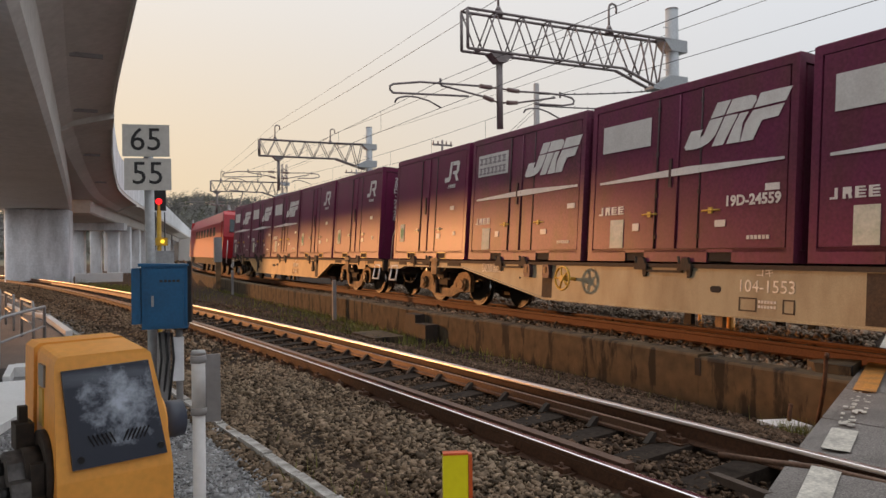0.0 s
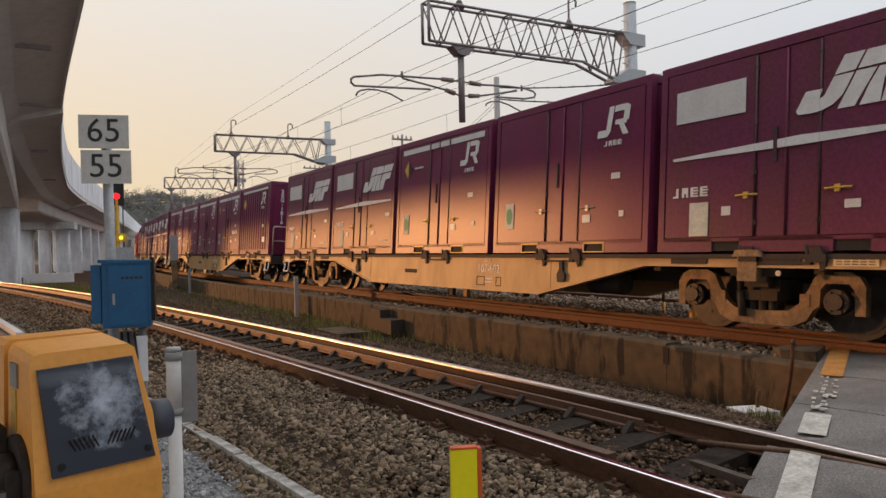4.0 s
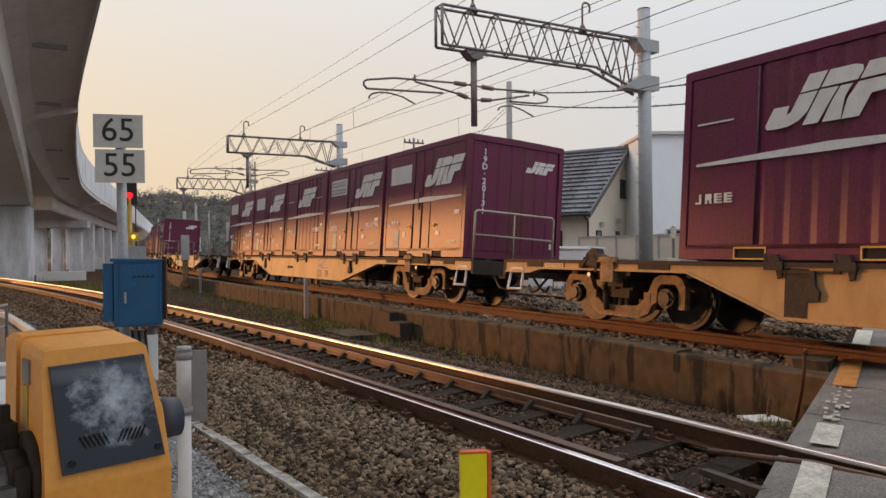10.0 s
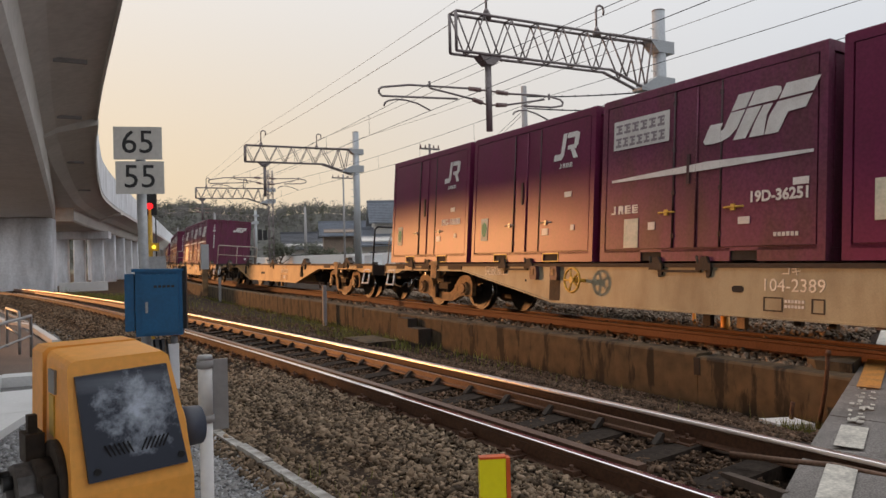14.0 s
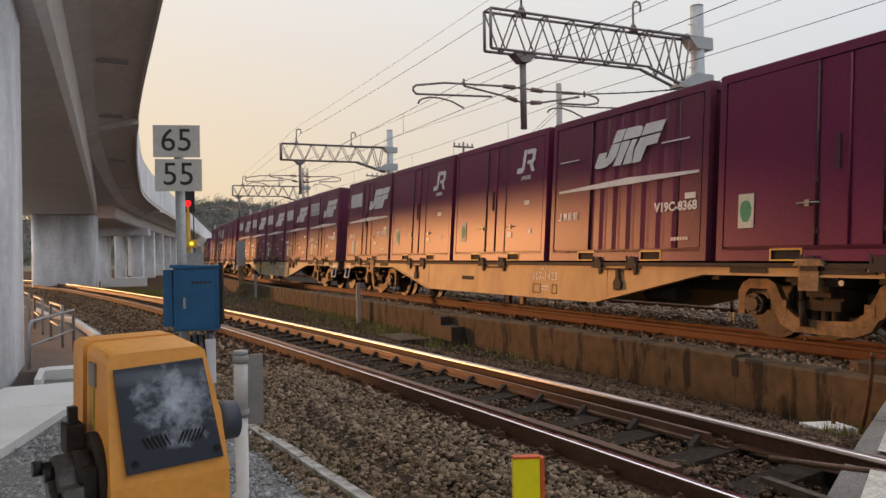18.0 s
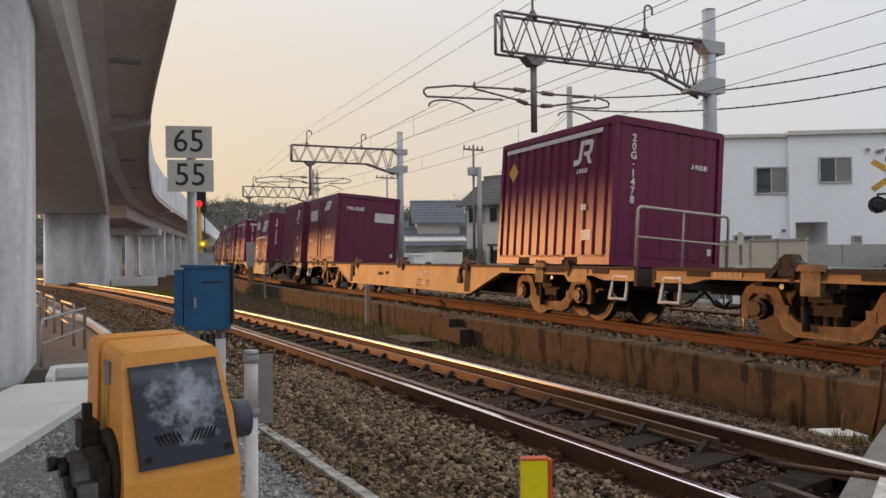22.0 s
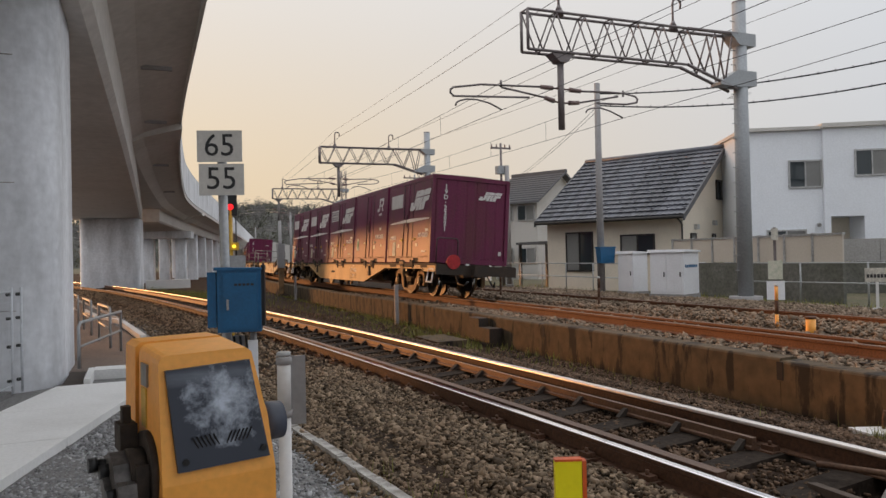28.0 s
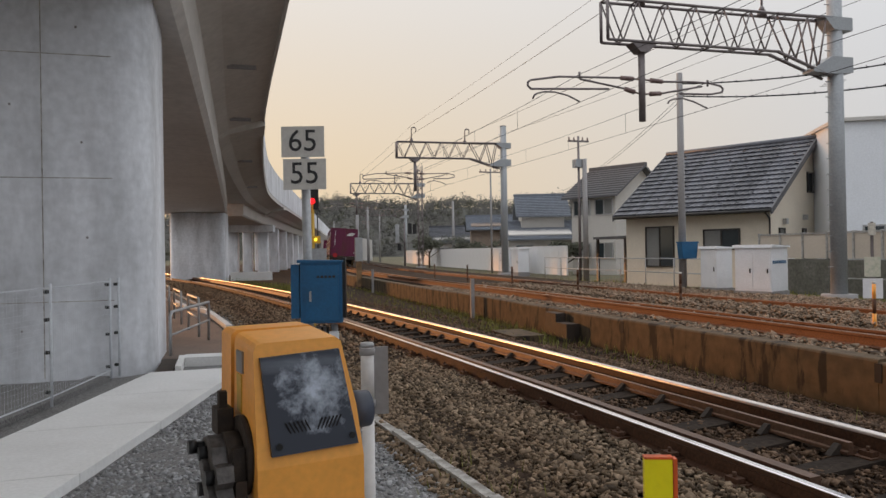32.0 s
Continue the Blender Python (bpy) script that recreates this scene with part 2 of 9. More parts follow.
M = {
    "plum": surface("plum_paint", (0.148, 0.029, 0.070), 0.40, grain=(24, 0.16), stain=(1.8, 0.55), dirt=(0.105, 0.046, 0.038), bump=0.03, streak=0.35, spec=0.20),
    "plum2": surface("plum_paint_fresh", (0.155, 0.022, 0.068), 0.37, grain=(26, 0.12), stain=(1.4, 0.35), dirt=(0.08, 0.03, 0.03), bump=0.025, streak=0.35, spec=0.20),
    "plum3": surface("plum_paint_faded", (0.160, 0.040, 0.082), 0.43, grain=(24, 0.2), stain=(2.2, 0.6), dirt=(0.09, 0.05, 0.04), bump=0.035, streak=0.35, spec=0.20),
    # rubber black, also painted in as the shade inside pockets, slots and holes
    "gap": surface("seal_and_hole_shade", (0.012, 0.010, 0.011), 0.8, bump=0.0),
    "white": surface("white_lettering", (0.72, 0.70, 0.68), 0.55, grain=(60, 0.1), stain=(6, 0.3), dirt=(0.42, 0.36, 0.34), bump=0),
    "wornletter": surface("worn_lettering", (0.80, 0.74, 0.64), 0.6, grain=(60, 0.15), stain=(7, 0.5), dirt=(0.36, 0.28, 0.20), bump=0),
    "patch": surface("white_film", (0.62, 0.60, 0.58), 0.5, grain=(40, 0.08), stain=(3, 0.3), dirt=(0.42, 0.38, 0.36), bump=0),
    "print": surface("grey_print", (0.26, 0.22, 0.24), 0.6, grain=(60, 0.2), stain=(5, 0.3), bump=0),
    "paper": surface("printed_card", (0.62, 0.60, 0.50), 0.7, grain=(30, 0.1), stain=(8, 0.4), dirt=(0.25, 0.36, 0.22), bump=0),
    "green": surface("green_print", (0.05, 0.26, 0.14), 0.6, bump=0),
    "yellow": surface("yellow_paint", (0.60, 0.37, 0.05), 0.5, grain=(40, 0.15), stain=(4, 0.25), dirt=(0.25, 0.17, 0.05), bump=0.05),
    "black": surface("black_paint", (0.015, 0.015, 0.016), 0.45, bump=0.05),
    "steel": surface("dull_steel", (0.30, 0.29, 0.28), 0.45, 0.8, bump=0.05),
    "chassis": surface("tan_chassis_paint", (0.45, 0.275, 0.115), 0.55, grain=(60, 0.08), stain=(2.0, 0.6), dirt=(0.22, 0.12, 0.05), bump=0.05, streak=0.4),
    "chassis2": surface("grey_green_chassis_paint", (0.335, 0.30, 0.205), 0.55, grain=(60, 0.08), stain=(2.0, 0.6), dirt=(0.16, 0.12, 0.08), bump=0.05, streak=0.4),
    "under": surface("brake_dust_steel", (0.038, 0.029, 0.023), 0.75, 0.2, grain=(40, 0.3), stain=(5, 0.5), dirt=(0.07, 0.042, 0.026), bump=0.2),
    "bogie": surface("bogie_cast_steel", (0.30, 0.185, 0.09), 0.68, 0.1, grain=(26, 0.2), stain=(3, 0.8), dirt=(0.035, 0.024, 0.018), bump=0.15),
    "wheel": surface("wheel_steel", (0.05, 0.042, 0.038), 0.5, 0.6, bump=0.1),
    "tread": surface("polished_tread", (0.55, 0.53, 0.50), 0.22, 1.0, bump=0.0),
    "rust": surface("rusty_rail_side", (0.085, 0.038, 0.019), 0.75, 0.1, grain=(40, 0.3), stain=(3, 0.5), dirt=(0.11, 0.05, 0.026), bump=0.25),
    "rust2": surface("orange_rusty_rail_side", (0.155, 0.063, 0.028), 0.75, 0.1, grain=(40, 0.3), stain=(3, 0.5), dirt=(0.10, 0.036, 0.016), bump=0.25),
    "railtop": surface("polished_rail_head", (0.90, 0.88, 0.92), 0.14, 1.0, grain=(80, 0.06), stain=(1.5, 0.15), dirt=(0.60, 0.52, 0.46), bump=0.0),
    "railtop2": surface("used_rail_head", (0.115, 0.072, 0.048), 0.5, 0.3, grain=(80, 0.15), stain=(1.5, 0.4), dirt=(0.25, 0.13, 0.07), bump=0.0),
    "gauge": surface("polished_gauge_corner", (0.80, 0.74, 0.72), 0.33, 1.0, grain=(80, 0.06), stain=(1.5, 0.2), dirt=(0.60, 0.50, 0.42), bump=0.0),
    "guard": surface("dry_rust", (0.15, 0.085, 0.055), 0.48, 0.35, grain=(50, 0.25), stain=(3, 0.5), dirt=(0.07, 0.038, 0.024), bump=0.15),
    "sleeper": surface("tarred_timber_sleeper", (0.034, 0.026, 0.021), 0.85, grain=(18, 0.35), stain=(2.5, 0.5), dirt=(0.06, 0.045, 0.034), bump=0.4, spec=0.1),
    # brown darkened to paint in the shade between the loose stones
    "ballast": surface("brown_ballast_gap_shade", (0.030, 0.021, 0.015), 0.9, grain=(22, 0.5), stain=(0.9, 0.5), dirt=(0.08, 0.047, 0.031), bump=0.8, spec=0.1),
    "stone": surface("crushed_stone", (0.215, 0.160, 0.110), 0.88, grain=(35, 0.3), stain=(0.8, 0.55), dirt=(0.130, 0.082, 0.052), bump=0.2, island=0.75, spec=0.12),
    "stone3": surface("dark_crushed_stone", (0.128, 0.083, 0.055), 0.85, grain=(35, 0.3), stain=(0.8, 0.5), dirt=(0.06, 0.038, 0.025), bump=0.2, island=0.7, spec=0.15),
    "stone2": surface("clean_crushed_stone", (0.215, 0.163, 0.118), 0.88, grain=(35, 0.25), stain=(0.8, 0.5), dirt=(0.17, 0.12, 0.085), bump=0.2, island=0.5, spec=0.12),
    "gritstone": surface("grey_grit_stone", (0.32, 0.32, 0.325), 0.88, grain=(35, 0.25), stain=(0.8, 0.4), dirt=(0.20, 0.20, 0.20), bump=0.2, island=0.45),
    "gravel": surface("grey_grit", (0.215, 0.21, 0.208), 0.9, grain=(60, 0.5), stain=(0.7, 0.4), dirt=(0.13, 0.125, 0.12), bump=0.6),
    "asphalt": surface("worn_asphalt", (0.235, 0.215, 0.200), 0.85, grain=(90, 0.45), stain=(1.3, 0.6), dirt=(0.07, 0.064, 0.058), bump=0.4, spec=0.25),
    "earth": surface("weedy_earth", (0.12, 0.10, 0.06), 0.95, grain=(9, 0.4), stain=(0.35, 0.6), dirt=(0.06, 0.08, 0.03), bump=0.5),
    "concrete": surface("pier_concrete", (0.76, 0.78, 0.82), 0.7, grain=(9, 0.09), stain=(1.3, 0.85), dirt=(0.46, 0.47, 0.49), bump=0.10, streak=0.3),
    "soffit": surface("girder_concrete", (0.64, 0.61, 0.575), 0.85, grain=(5, 0.08), stain=(0.35, 0.3), dirt=(0.38, 0.36, 0.33), bump=0.08),
    "path": surface("path_concrete", (0.80, 0.80, 0.79), 0.85, grain=(30, 0.05), stain=(0.9, 0.3), dirt=(0.52, 0.51, 0.48), bump=0.15),
    "kerb": surface("worn_kerb_concrete", (0.50, 0.48, 0.45), 0.85, grain=(30, 0.3), stain=(7, 0.9), dirt=(0.13, 0.11, 0.09), bump=0.3),
    "oldwall": surface("stained_old_concrete", (0.084, 0.058, 0.031), 0.9, grain=(5, 0.32), stain=(3.6, 0.95), dirt=(0.014, 0.010, 0.006), bump=0.5, streak=0.26, edge=(0.53, 0.60)),
    "orange": surface("orange_enamel", (0.97, 0.43, 0.080), 0.42, grain=(50, 0.06), stain=(3, 0.2), dirt=(0.40, 0.17, 0.03), bump=0.03),
    "panel": None,
    "navy": surface("grey_plastic", (0.058, 0.068, 0.098), 0.5, bump=0.03),
    "blue": surface("blue_enamel", (0.012, 0.115, 0.26), 0.45, grain=(40, 0.1), stain=(3, 0.4), dirt=(0.02, 0.07, 0.13), bump=0.05),
    "galv": surface("galvanised_steel", (0.40, 0.41, 0.42), 0.5, 0.4, grain=(30, 0.12), stain=(4, 0.3), dirt=(0.26, 0.25, 0.24), bump=0.05),
    "palegalv": surface("pale_fence_tube", (0.62, 0.65, 0.69), 0.5, 0.1, grain=(30, 0.08), stain=(4, 0.25), dirt=(0.45, 0.46, 0.48), bump=0.03),
    "mast": surface("painted_mast_grey", (0.36, 0.38, 0.40), 0.55, 0.2, grain=(20, 0.1), stain=(1.5, 0.3), dirt=(0.24, 0.24, 0.25), bump=0.05),
    "pole": surface("spun_concrete_pole", (0.30, 0.29, 0.29), 0.8, grain=(20, 0.12), stain=(1.2, 0.3), dirt=(0.2, 0.19, 0.185), bump=0.1),
    "wire": surface("dark_wire", (0.03, 0.03, 0.032), 0.6, 0.3, bump=0),
    "lattice": surface("weathered_lattice_paint", (0.20, 0.175, 0.175), 0.6, 0.3, grain=(20, 0.15), stain=(2, 0.4), dirt=(0.13, 0.10, 0.10), bump=0.05),
    "porcelain": surface("brown_insulator", (0.20, 0.13, 0.12), 0.35, bump=0),
    "sign": surface("sign_enamel", (0.66, 0.64, 0.60), 0.5, grain=(30, 0.06), stain=(4, 0.25), dirt=(0.48, 0.45, 0.41), bump=0),
    "ink": surface("sign_ink", (0.03, 0.03, 0.032), 0.6, bump=0),
    "whitepaint": surface("white_post_paint", (0.70, 0.69, 0.68), 0.5, grain=(30, 0.06), stain=(5, 0.25), dirt=(0.5, 0.47, 0.44), bump=0.03),
    "line": surface("worn_road_paint", (0.60, 0.57, 0.50), 0.75, grain=(45, 0.25), stain=(7, 0.6), dirt=(0.22, 0.20, 0.18), bump=0.1),
    "cabinet": surface("white_cabinet_enamel", (0.84, 0.85, 0.88), 0.4, grain=(20, 0.05), stain=(1.5, 0.15), dirt=(0.5, 0.5, 0.5), bump=0.02),
    "render": surface("cream_house_render", (0.74, 0.67, 0.56), 0.85, grain=(20, 0.06), stain=(0.8, 0.2), dirt=(0.44, 0.40, 0.34), bump=0.05),
    "screen": surface("cream_screen_panel", (0.56, 0.50, 0.43), 0.75, grain=(20, 0.05), stain=(0.8, 0.2), dirt=(0.42, 0.38, 0.33), bump=0.04),
    "whitewall": surface("white_siding", (0.82, 0.85, 0.90), 0.75, grain=(20, 0.05), stain=(0.5, 0.15), dirt=(0.56, 0.58, 0.6), bump=0.04),
    "greywall": surface("grey_siding", (0.56, 0.54, 0.51), 0.8, grain=(20, 0.08), stain=(0.6, 0.25), dirt=(0.32, 0.31, 0.30), bump=0.05),
    "tile": surface("grey_roof_tile", (0.080, 0.085, 0.102), 0.42, grain=(14, 0.2), stain=(0.9, 0.35), dirt=(0.13, 0.13, 0.14), bump=0.15, island=0.35, spec=0.55),
    "darkroof": surface("dark_metal_roof", (0.10, 0.10, 0.108), 0.5, bump=0.05),
    "frame": surface("window_aluminium", (0.045, 0.042, 0.04), 0.4, 0.4, bump=0),
    "frame2": surface("silver_window_frame", (0.45, 0.45, 0.45), 0.4, 0.5, bump=0),
    "glass": glass("window_glass"),
    "curtain": surface("pale_curtain", (0.22, 0.22, 0.215), 0.8, grain=(40, 0.1), bump=0.05),
    "casting": surface("worn_grey_casting", (0.115, 0.105, 0.10), 0.5, 0.3, grain=(60, 0.3), stain=(14, 0.7), dirt=(0.03, 0.028, 0.027), bump=0.2),
    "panelwhite": surface("white_fence_panel", (0.78, 0.785, 0.80), 0.6, grain=(20, 0.06), stain=(1.0, 0.2), dirt=(0.48, 0.48, 0.48), bump=0.03),
    "block": surface("grey_block_wall", (0.36, 0.35, 0.335), 0.9, grain=(18, 0.15), stain=(0.9, 0.3), dirt=(0.24, 0.23, 0.22), bump=0.15),
    "redlamp": surface("red_lamp_lens", (0.6, 0.01, 0.01), 0.3, bump=0, emit=((1.0, 0.015, 0.02), 1.6)),
    "yellowlamp": surface("yellow_lamp_lens", (0.8, 0.6, 0.02), 0.3, bump=0, emit=((1.0, 0.75, 0.05), 1.8)),
    "redlens": surface("red_marker_disc", (0.42, 0.015, 0.02), 0.4, bump=0),
    "lorry_red": surface("red_locomotive_paint", (0.36, 0.012, 0.02), 0.4, grain=(20, 0.08), stain=(1, 0.25), dirt=(0.2, 0.02, 0.02), bump=0.03),
    "leaf": surface("spring_foliage", (0.066, 0.070, 0.046), 0.85, grain=(3, 0.3), stain=(0.2, 0.4), dirt=(0.10, 0.085, 0.05), bump=0, island=0.3),
    # wood colour greyed to carry the haze of distance
    "wood": surface("bare_wood_hazed", (0.115, 0.108, 0.100), 0.9, grain=(3, 0.2), stain=(0.05, 0.5), dirt=(0.10, 0.105, 0.09), bump=0, island=0.15),
    "forest": surface("leaf_litter_slope", (0.090, 0.088, 0.080), 0.95, grain=(0.5, 0.4), stain=(0.06, 0.5), dirt=(0.08, 0.085, 0.06), bump=0),
    # colour that stands in for the shade below the fence panels
    "gapshade": surface("gap_shade", (0.15, 0.145, 0.13), 0.9, grain=(12, 0.3), stain=(1.5, 0.6), dirt=(0.07, 0.075, 0.05), bump=0.2),
    "bluetile": surface("blue_grey_roof_tile", (0.17, 0.19, 0.225), 0.5, grain=(8, 0.2), stain=(0.8, 0.3), bump=0.1),
    "brownwall": surface("weathered_brown_wall", (0.26, 0.20, 0.16), 0.85, bump=0.05),
    "orangeline": surface("worn_orange_road_paint", (0.60, 0.27, 0.06), 0.7, grain=(45, 0.25), stain=(6, 0.6), dirt=(0.26, 0.15, 0.08), bump=0.1),
    "hedge": surface("dark_hedge_shade", (0.05, 0.052, 0.05), 0.9, grain=(12, 0.4), bump=0.3),
    "bark": surface("brown_bark", (0.09, 0.065, 0.05), 0.9, bump=0.3),
    "grass": surface("dry_grass", (0.20, 0.20, 0.045), 0.9, grain=(5, 0.2), bump=0, island=0.45),
    "faintmark": surface("faint_emblem_paint", (0.62, 0.47, 0.28), 0.6, grain=(60, 0.15), stain=(7, 0.6), dirt=(0.38, 0.28, 0.17), bump=0),
    "paleplate": surface("pale_notice_enamel", (0.66, 0.52, 0.30), 0.55, grain=(60, 0.1), stain=(5, 0.3), dirt=(0.40, 0.28, 0.14), bump=0),
    "railing": surface("pale_railing_paint", (0.42, 0.37, 0.31), 0.55, grain=(30, 0.1), stain=(6, 0.4), dirt=(0.22, 0.16, 0.12), bump=0.03),
    "maroon": surface("maroon_steel", (0.065, 0.032, 0.038), 0.55, 0.2, bump=0.05),
    "brownpole": surface("brown_wooden_pole", (0.13, 0.085, 0.07), 0.85, grain=(20, 0.25), stain=(1.5, 0.4), dirt=(0.09, 0.06, 0.05), bump=0.2, streak=0.2),
    "carpaint": surface("dark_car_paint", (0.02, 0.02, 0.022), 0.25, bump=0),
    "pinkwall": surface("faded_salmon_wall", (0.52, 0.36, 0.28), 0.85, bump=0.05),
}


def window_panel():
    """Scuffed dark plastic cover: a cloudy white scuff in its middle."""
    m, n, l, b = nodes_of("scuffed_cover")
    co, mp = n.new("ShaderNodeTexCoord"), n.new("ShaderNodeMapping")
    l.new(co.outputs["Object"], mp.inputs["Vector"])
    a, s = n.new("ShaderNodeTexNoise"), n.new("ShaderNodeTexGradient")
    a.inputs["Scale"].default_value, a.inputs["Detail"].default_value, a.inputs["Roughness"].default_value = 20, 12, 0.68
    a.inputs["Distortion"].default_value = 0.12
    s.gradient_type = "SPHERICAL"
    mp.inputs["Scale"].default_value = (6.4, 3.0, 6.6)
    mp.inputs["Location"].default_value = (-0.12, 0, -0.05)
    l.new(mp.outputs["Vector"], s.inputs["Vector"])
    l.new(co.outputs["Object"], a.inputs["Vector"])
    k = n.new("ShaderNodeMath")
    k.operation = "MULTIPLY_ADD"
    k.inputs[1].default_value = 0.66
    l.new(s.outputs["Fac"], k.inputs[0])
    l.new(a.outputs["Fac"], k.inputs[2])
    r = n.new("ShaderNodeMapRange")
    r.inputs["From Min"].default_value, r.inputs["From Max"].default_value = 0.74, 1.06
    l.new(k.outputs["Value"], r.inputs["Value"])
    # a wiped smear along the upper edge
    mp2, w, band = n.new("ShaderNodeMapping"), n.new("ShaderNodeTexNoise"), n.new("ShaderNodeTexGradient")
    mp2.inputs["Scale"].default_value = (7.0, 1.0, 34.0)
    mp3 = n.new("ShaderNodeMapping")
    mp3.inputs["Scale"].default_value = (5.5, 3.0, 42.0)
    mp3.inputs["Location"].default_value = (0.10, 0, -3.3)
    band.gradient_type = "SPHERICAL"
    l.new(co.outputs["Object"], mp2.inputs["Vector"])
    l.new(co.outputs["Object"], mp3.inputs["Vector"])
    l.new(mp2.outputs["Vector"], w.inputs["Vector"])
    l.new(mp3.outputs["Vector"], band.inputs["Vector"])
    w.inputs["Scale"].default_value, w.inputs["Detail"].default_value = 2.0, 5
    smear = n.new("ShaderNodeMath")
    smear.operation = "MULTIPLY"
    l.new(w.outputs["Fac"], smear.inputs[0])
    l.new(band.outputs["Fac"], smear.inputs[1])
    both = n.new("ShaderNodeMath")
    both.operation = "MAXIMUM"
    l.new(r.outputs["Result"], both.inputs[0])
    weak = n.new("ShaderNodeMath")
    weak.operation = "MULTIPLY"
    weak.inputs[1].default_value = 0.55
    l.new(smear.outputs["Value"], weak.inputs[0])
    l.new(weak.outputs["Value"], both.inputs[1])
    mix = n.new("ShaderNodeMix")
    mix.data_type = "RGBA"
    mix.inputs["A"].default_value, mix.inputs["B"].default_value = (0.028, 0.035, 0.054, 1), (0.52, 0.58, 0.67, 1)
    l.new(both.outputs["Value"], mix.inputs["Factor"])
    l.new(mix.outputs["Result"], b.inputs["Base Color"])
    b.inputs["Roughness"].default_value = 0.42
    return m


M["panel"] = window_panel()


# ---------------------------------------------------------------- mesh helpers
def box(bm, x0, x1, y0, y1, z0, z1, m=None):
    vs = [bm.verts.new((x, y, z)) for z in (z0, z1) for y in (y0, y1) for x in (x0, x1)]
    if m is not None:
        for v in vs:
            v.co = m @ v.co
    for f in ((0, 2, 3, 1), (4, 5, 7, 6), (0, 1, 5, 4), (2, 6, 7, 3), (0, 4, 6, 2), (1, 3, 7, 5)):
        bm.faces.new([vs[i] for i in f])
    return vs


def tube(bm, a, b, r0, r1=None, n=10, caps=True):
    a, b = Vector(a), Vector(b)
    r1 = r0 if r1 is None else r1
    d = (b - a).normalized()
    u = d.orthogonal().normalized()
    w = d.cross(u)
    rings = []
    for p, r in ((a, r0), (b, r1)):
        rings.append([bm.verts.new(p + (u * math.cos(2 * math.pi * i / n) + w * math.sin(2 * math.pi * i / n)) * r) for i in range(n)])
    for i in range(n):
        j = (i + 1) % n
        f = bm.faces.new((rings[0][i], rings[0][j], rings[1][j], rings[1][i]))
        f.smooth = True
    if caps:
        bm.faces.new(rings[0][::-1])
        bm.faces.new(rings[1])


def pipe(bm, pts, r, n=8):
    """A bent tube through the points, in one skin."""
    pts = [Vector(p) for p in pts]
    pts = pts[:1] + [b for a, b in zip(pts[:-1], pts[1:]) if (b - a).length > 1e-5]
    dirs = [(b - a).normalized() for a, b in zip(pts[:-1], pts[1:])]
    u = dirs[0].orthogonal().normalized()
    rings = []
    for i, p in enumerate(pts):
        d0, d1 = dirs[max(i - 1, 0)], dirs[min(i, len(dirs) - 1)]
        d = (d0 + d1)
        d = d.normalized() if d.length > 1e-4 else d1
        k = min(1.0 / max(d.dot(d1), 0.35), 2.0)
        u = (u - d * u.dot(d)).normalized()
        w = d.cross(u)
        bend = (d1 - d0)
        e = bend.normalized() if bend.length > 1e-4 else None
        ring = []
        for q in range(n):
            o = (u * math.cos(2 * math.pi * q / n) + w * math.sin(2 * math.pi * q / n)) * r
            if e is not None:
                o = o + e * (o.dot(e) * (k - 1))
            ring.append(bm.verts.new(p + o))
        rings.append(ring)
    for a, b in zip(rings[:-1], rings[1:]):
        for q in range(n):
            f = bm.faces.new((a[q], a[(q + 1) % n], b[(q + 1) % n], b[q]))
            f.smooth = True
    bm.faces.new(rings[0][::-1])
    bm.faces.new(rings[-1])


def frame_outline(bm, x, y0, y1, z0, z1, w, thick=0.004):
    """A flat rectangular outline on a plane of constant x."""
    rings = []
    for xx in (x, x - thick):
        for g in (0, w):
            rings.append([bm.verts.new((xx, y, z)) for y, z in ((y0 + g, z0 + g), (y1 - g, z0 + g), (y1 - g, z1 - g), (y0 + g, z1 - g))])
    a, b, c, d = rings
    for i in range(4):
        j = (i + 1) % 4
        bm.faces.new((a[i], a[j], b[j], b[i]))
        bm.faces.new((c[i], d[i], d[j], c[j]))
        bm.faces.new((a[i], c[i], c[j], a[j]))
        bm.faces.new((b[i], b[j], d[j], d[i]))


def prism(bm, outline, axis, lo, hi, m=None):
    """A flat outline (pairs) pushed along an axis from lo to hi. axis x: pairs are (y, z); y: (x, z); z: (x, y)."""
    def at(p, q):
        return {"x": (q, p[0], p[1]), "y": (p[0], q, p[1]), "z": (p[0], p[1], q)}[axis]
    a = [bm.verts.new(at(p, lo)) for p in outline]
    b = [bm.verts.new(at(p, hi)) for p in outline]
    if m is not None:
        for v in a + b:
            v.co = m @ v.co
    k = len(outline)
    for i in range(k):
        j = (i + 1) % k
        bm.faces.new((a[i], a[j], b[j], b[i]))
    bm.faces.new(a[::-1])
    bm.faces.new(b)


def mesh_of(name, bm, material, bevel=0.0):
    if bevel:
        bmesh.ops.bevel(bm, geom=[e for e in bm.edges if len(e.link_faces) == 2 and e.calc_face_angle(0) > 0.6], offset=bevel, segments=2, affect="EDGES", clamp_overlap=True)
    bmesh.ops.recalc_face_normals(bm, faces=bm.faces)
    me = bpy.data.meshes.new(name)
    bm.to_mesh(me)
    bm.free()
    me.materials.append(material)
    return me


def part(name, bm, material, parent, label="", bevel=0.0):
    ob = new(name, mesh_of(name, bm, material, bevel))
    ob.parent = parent
    return tagged(ob, label=label)


def thing(name, bm, material, label, category, group="", kind="", bevel=0.0):
    return tagged(new(name, mesh_of(name, bm, material, bevel)), label, category, group, kind)


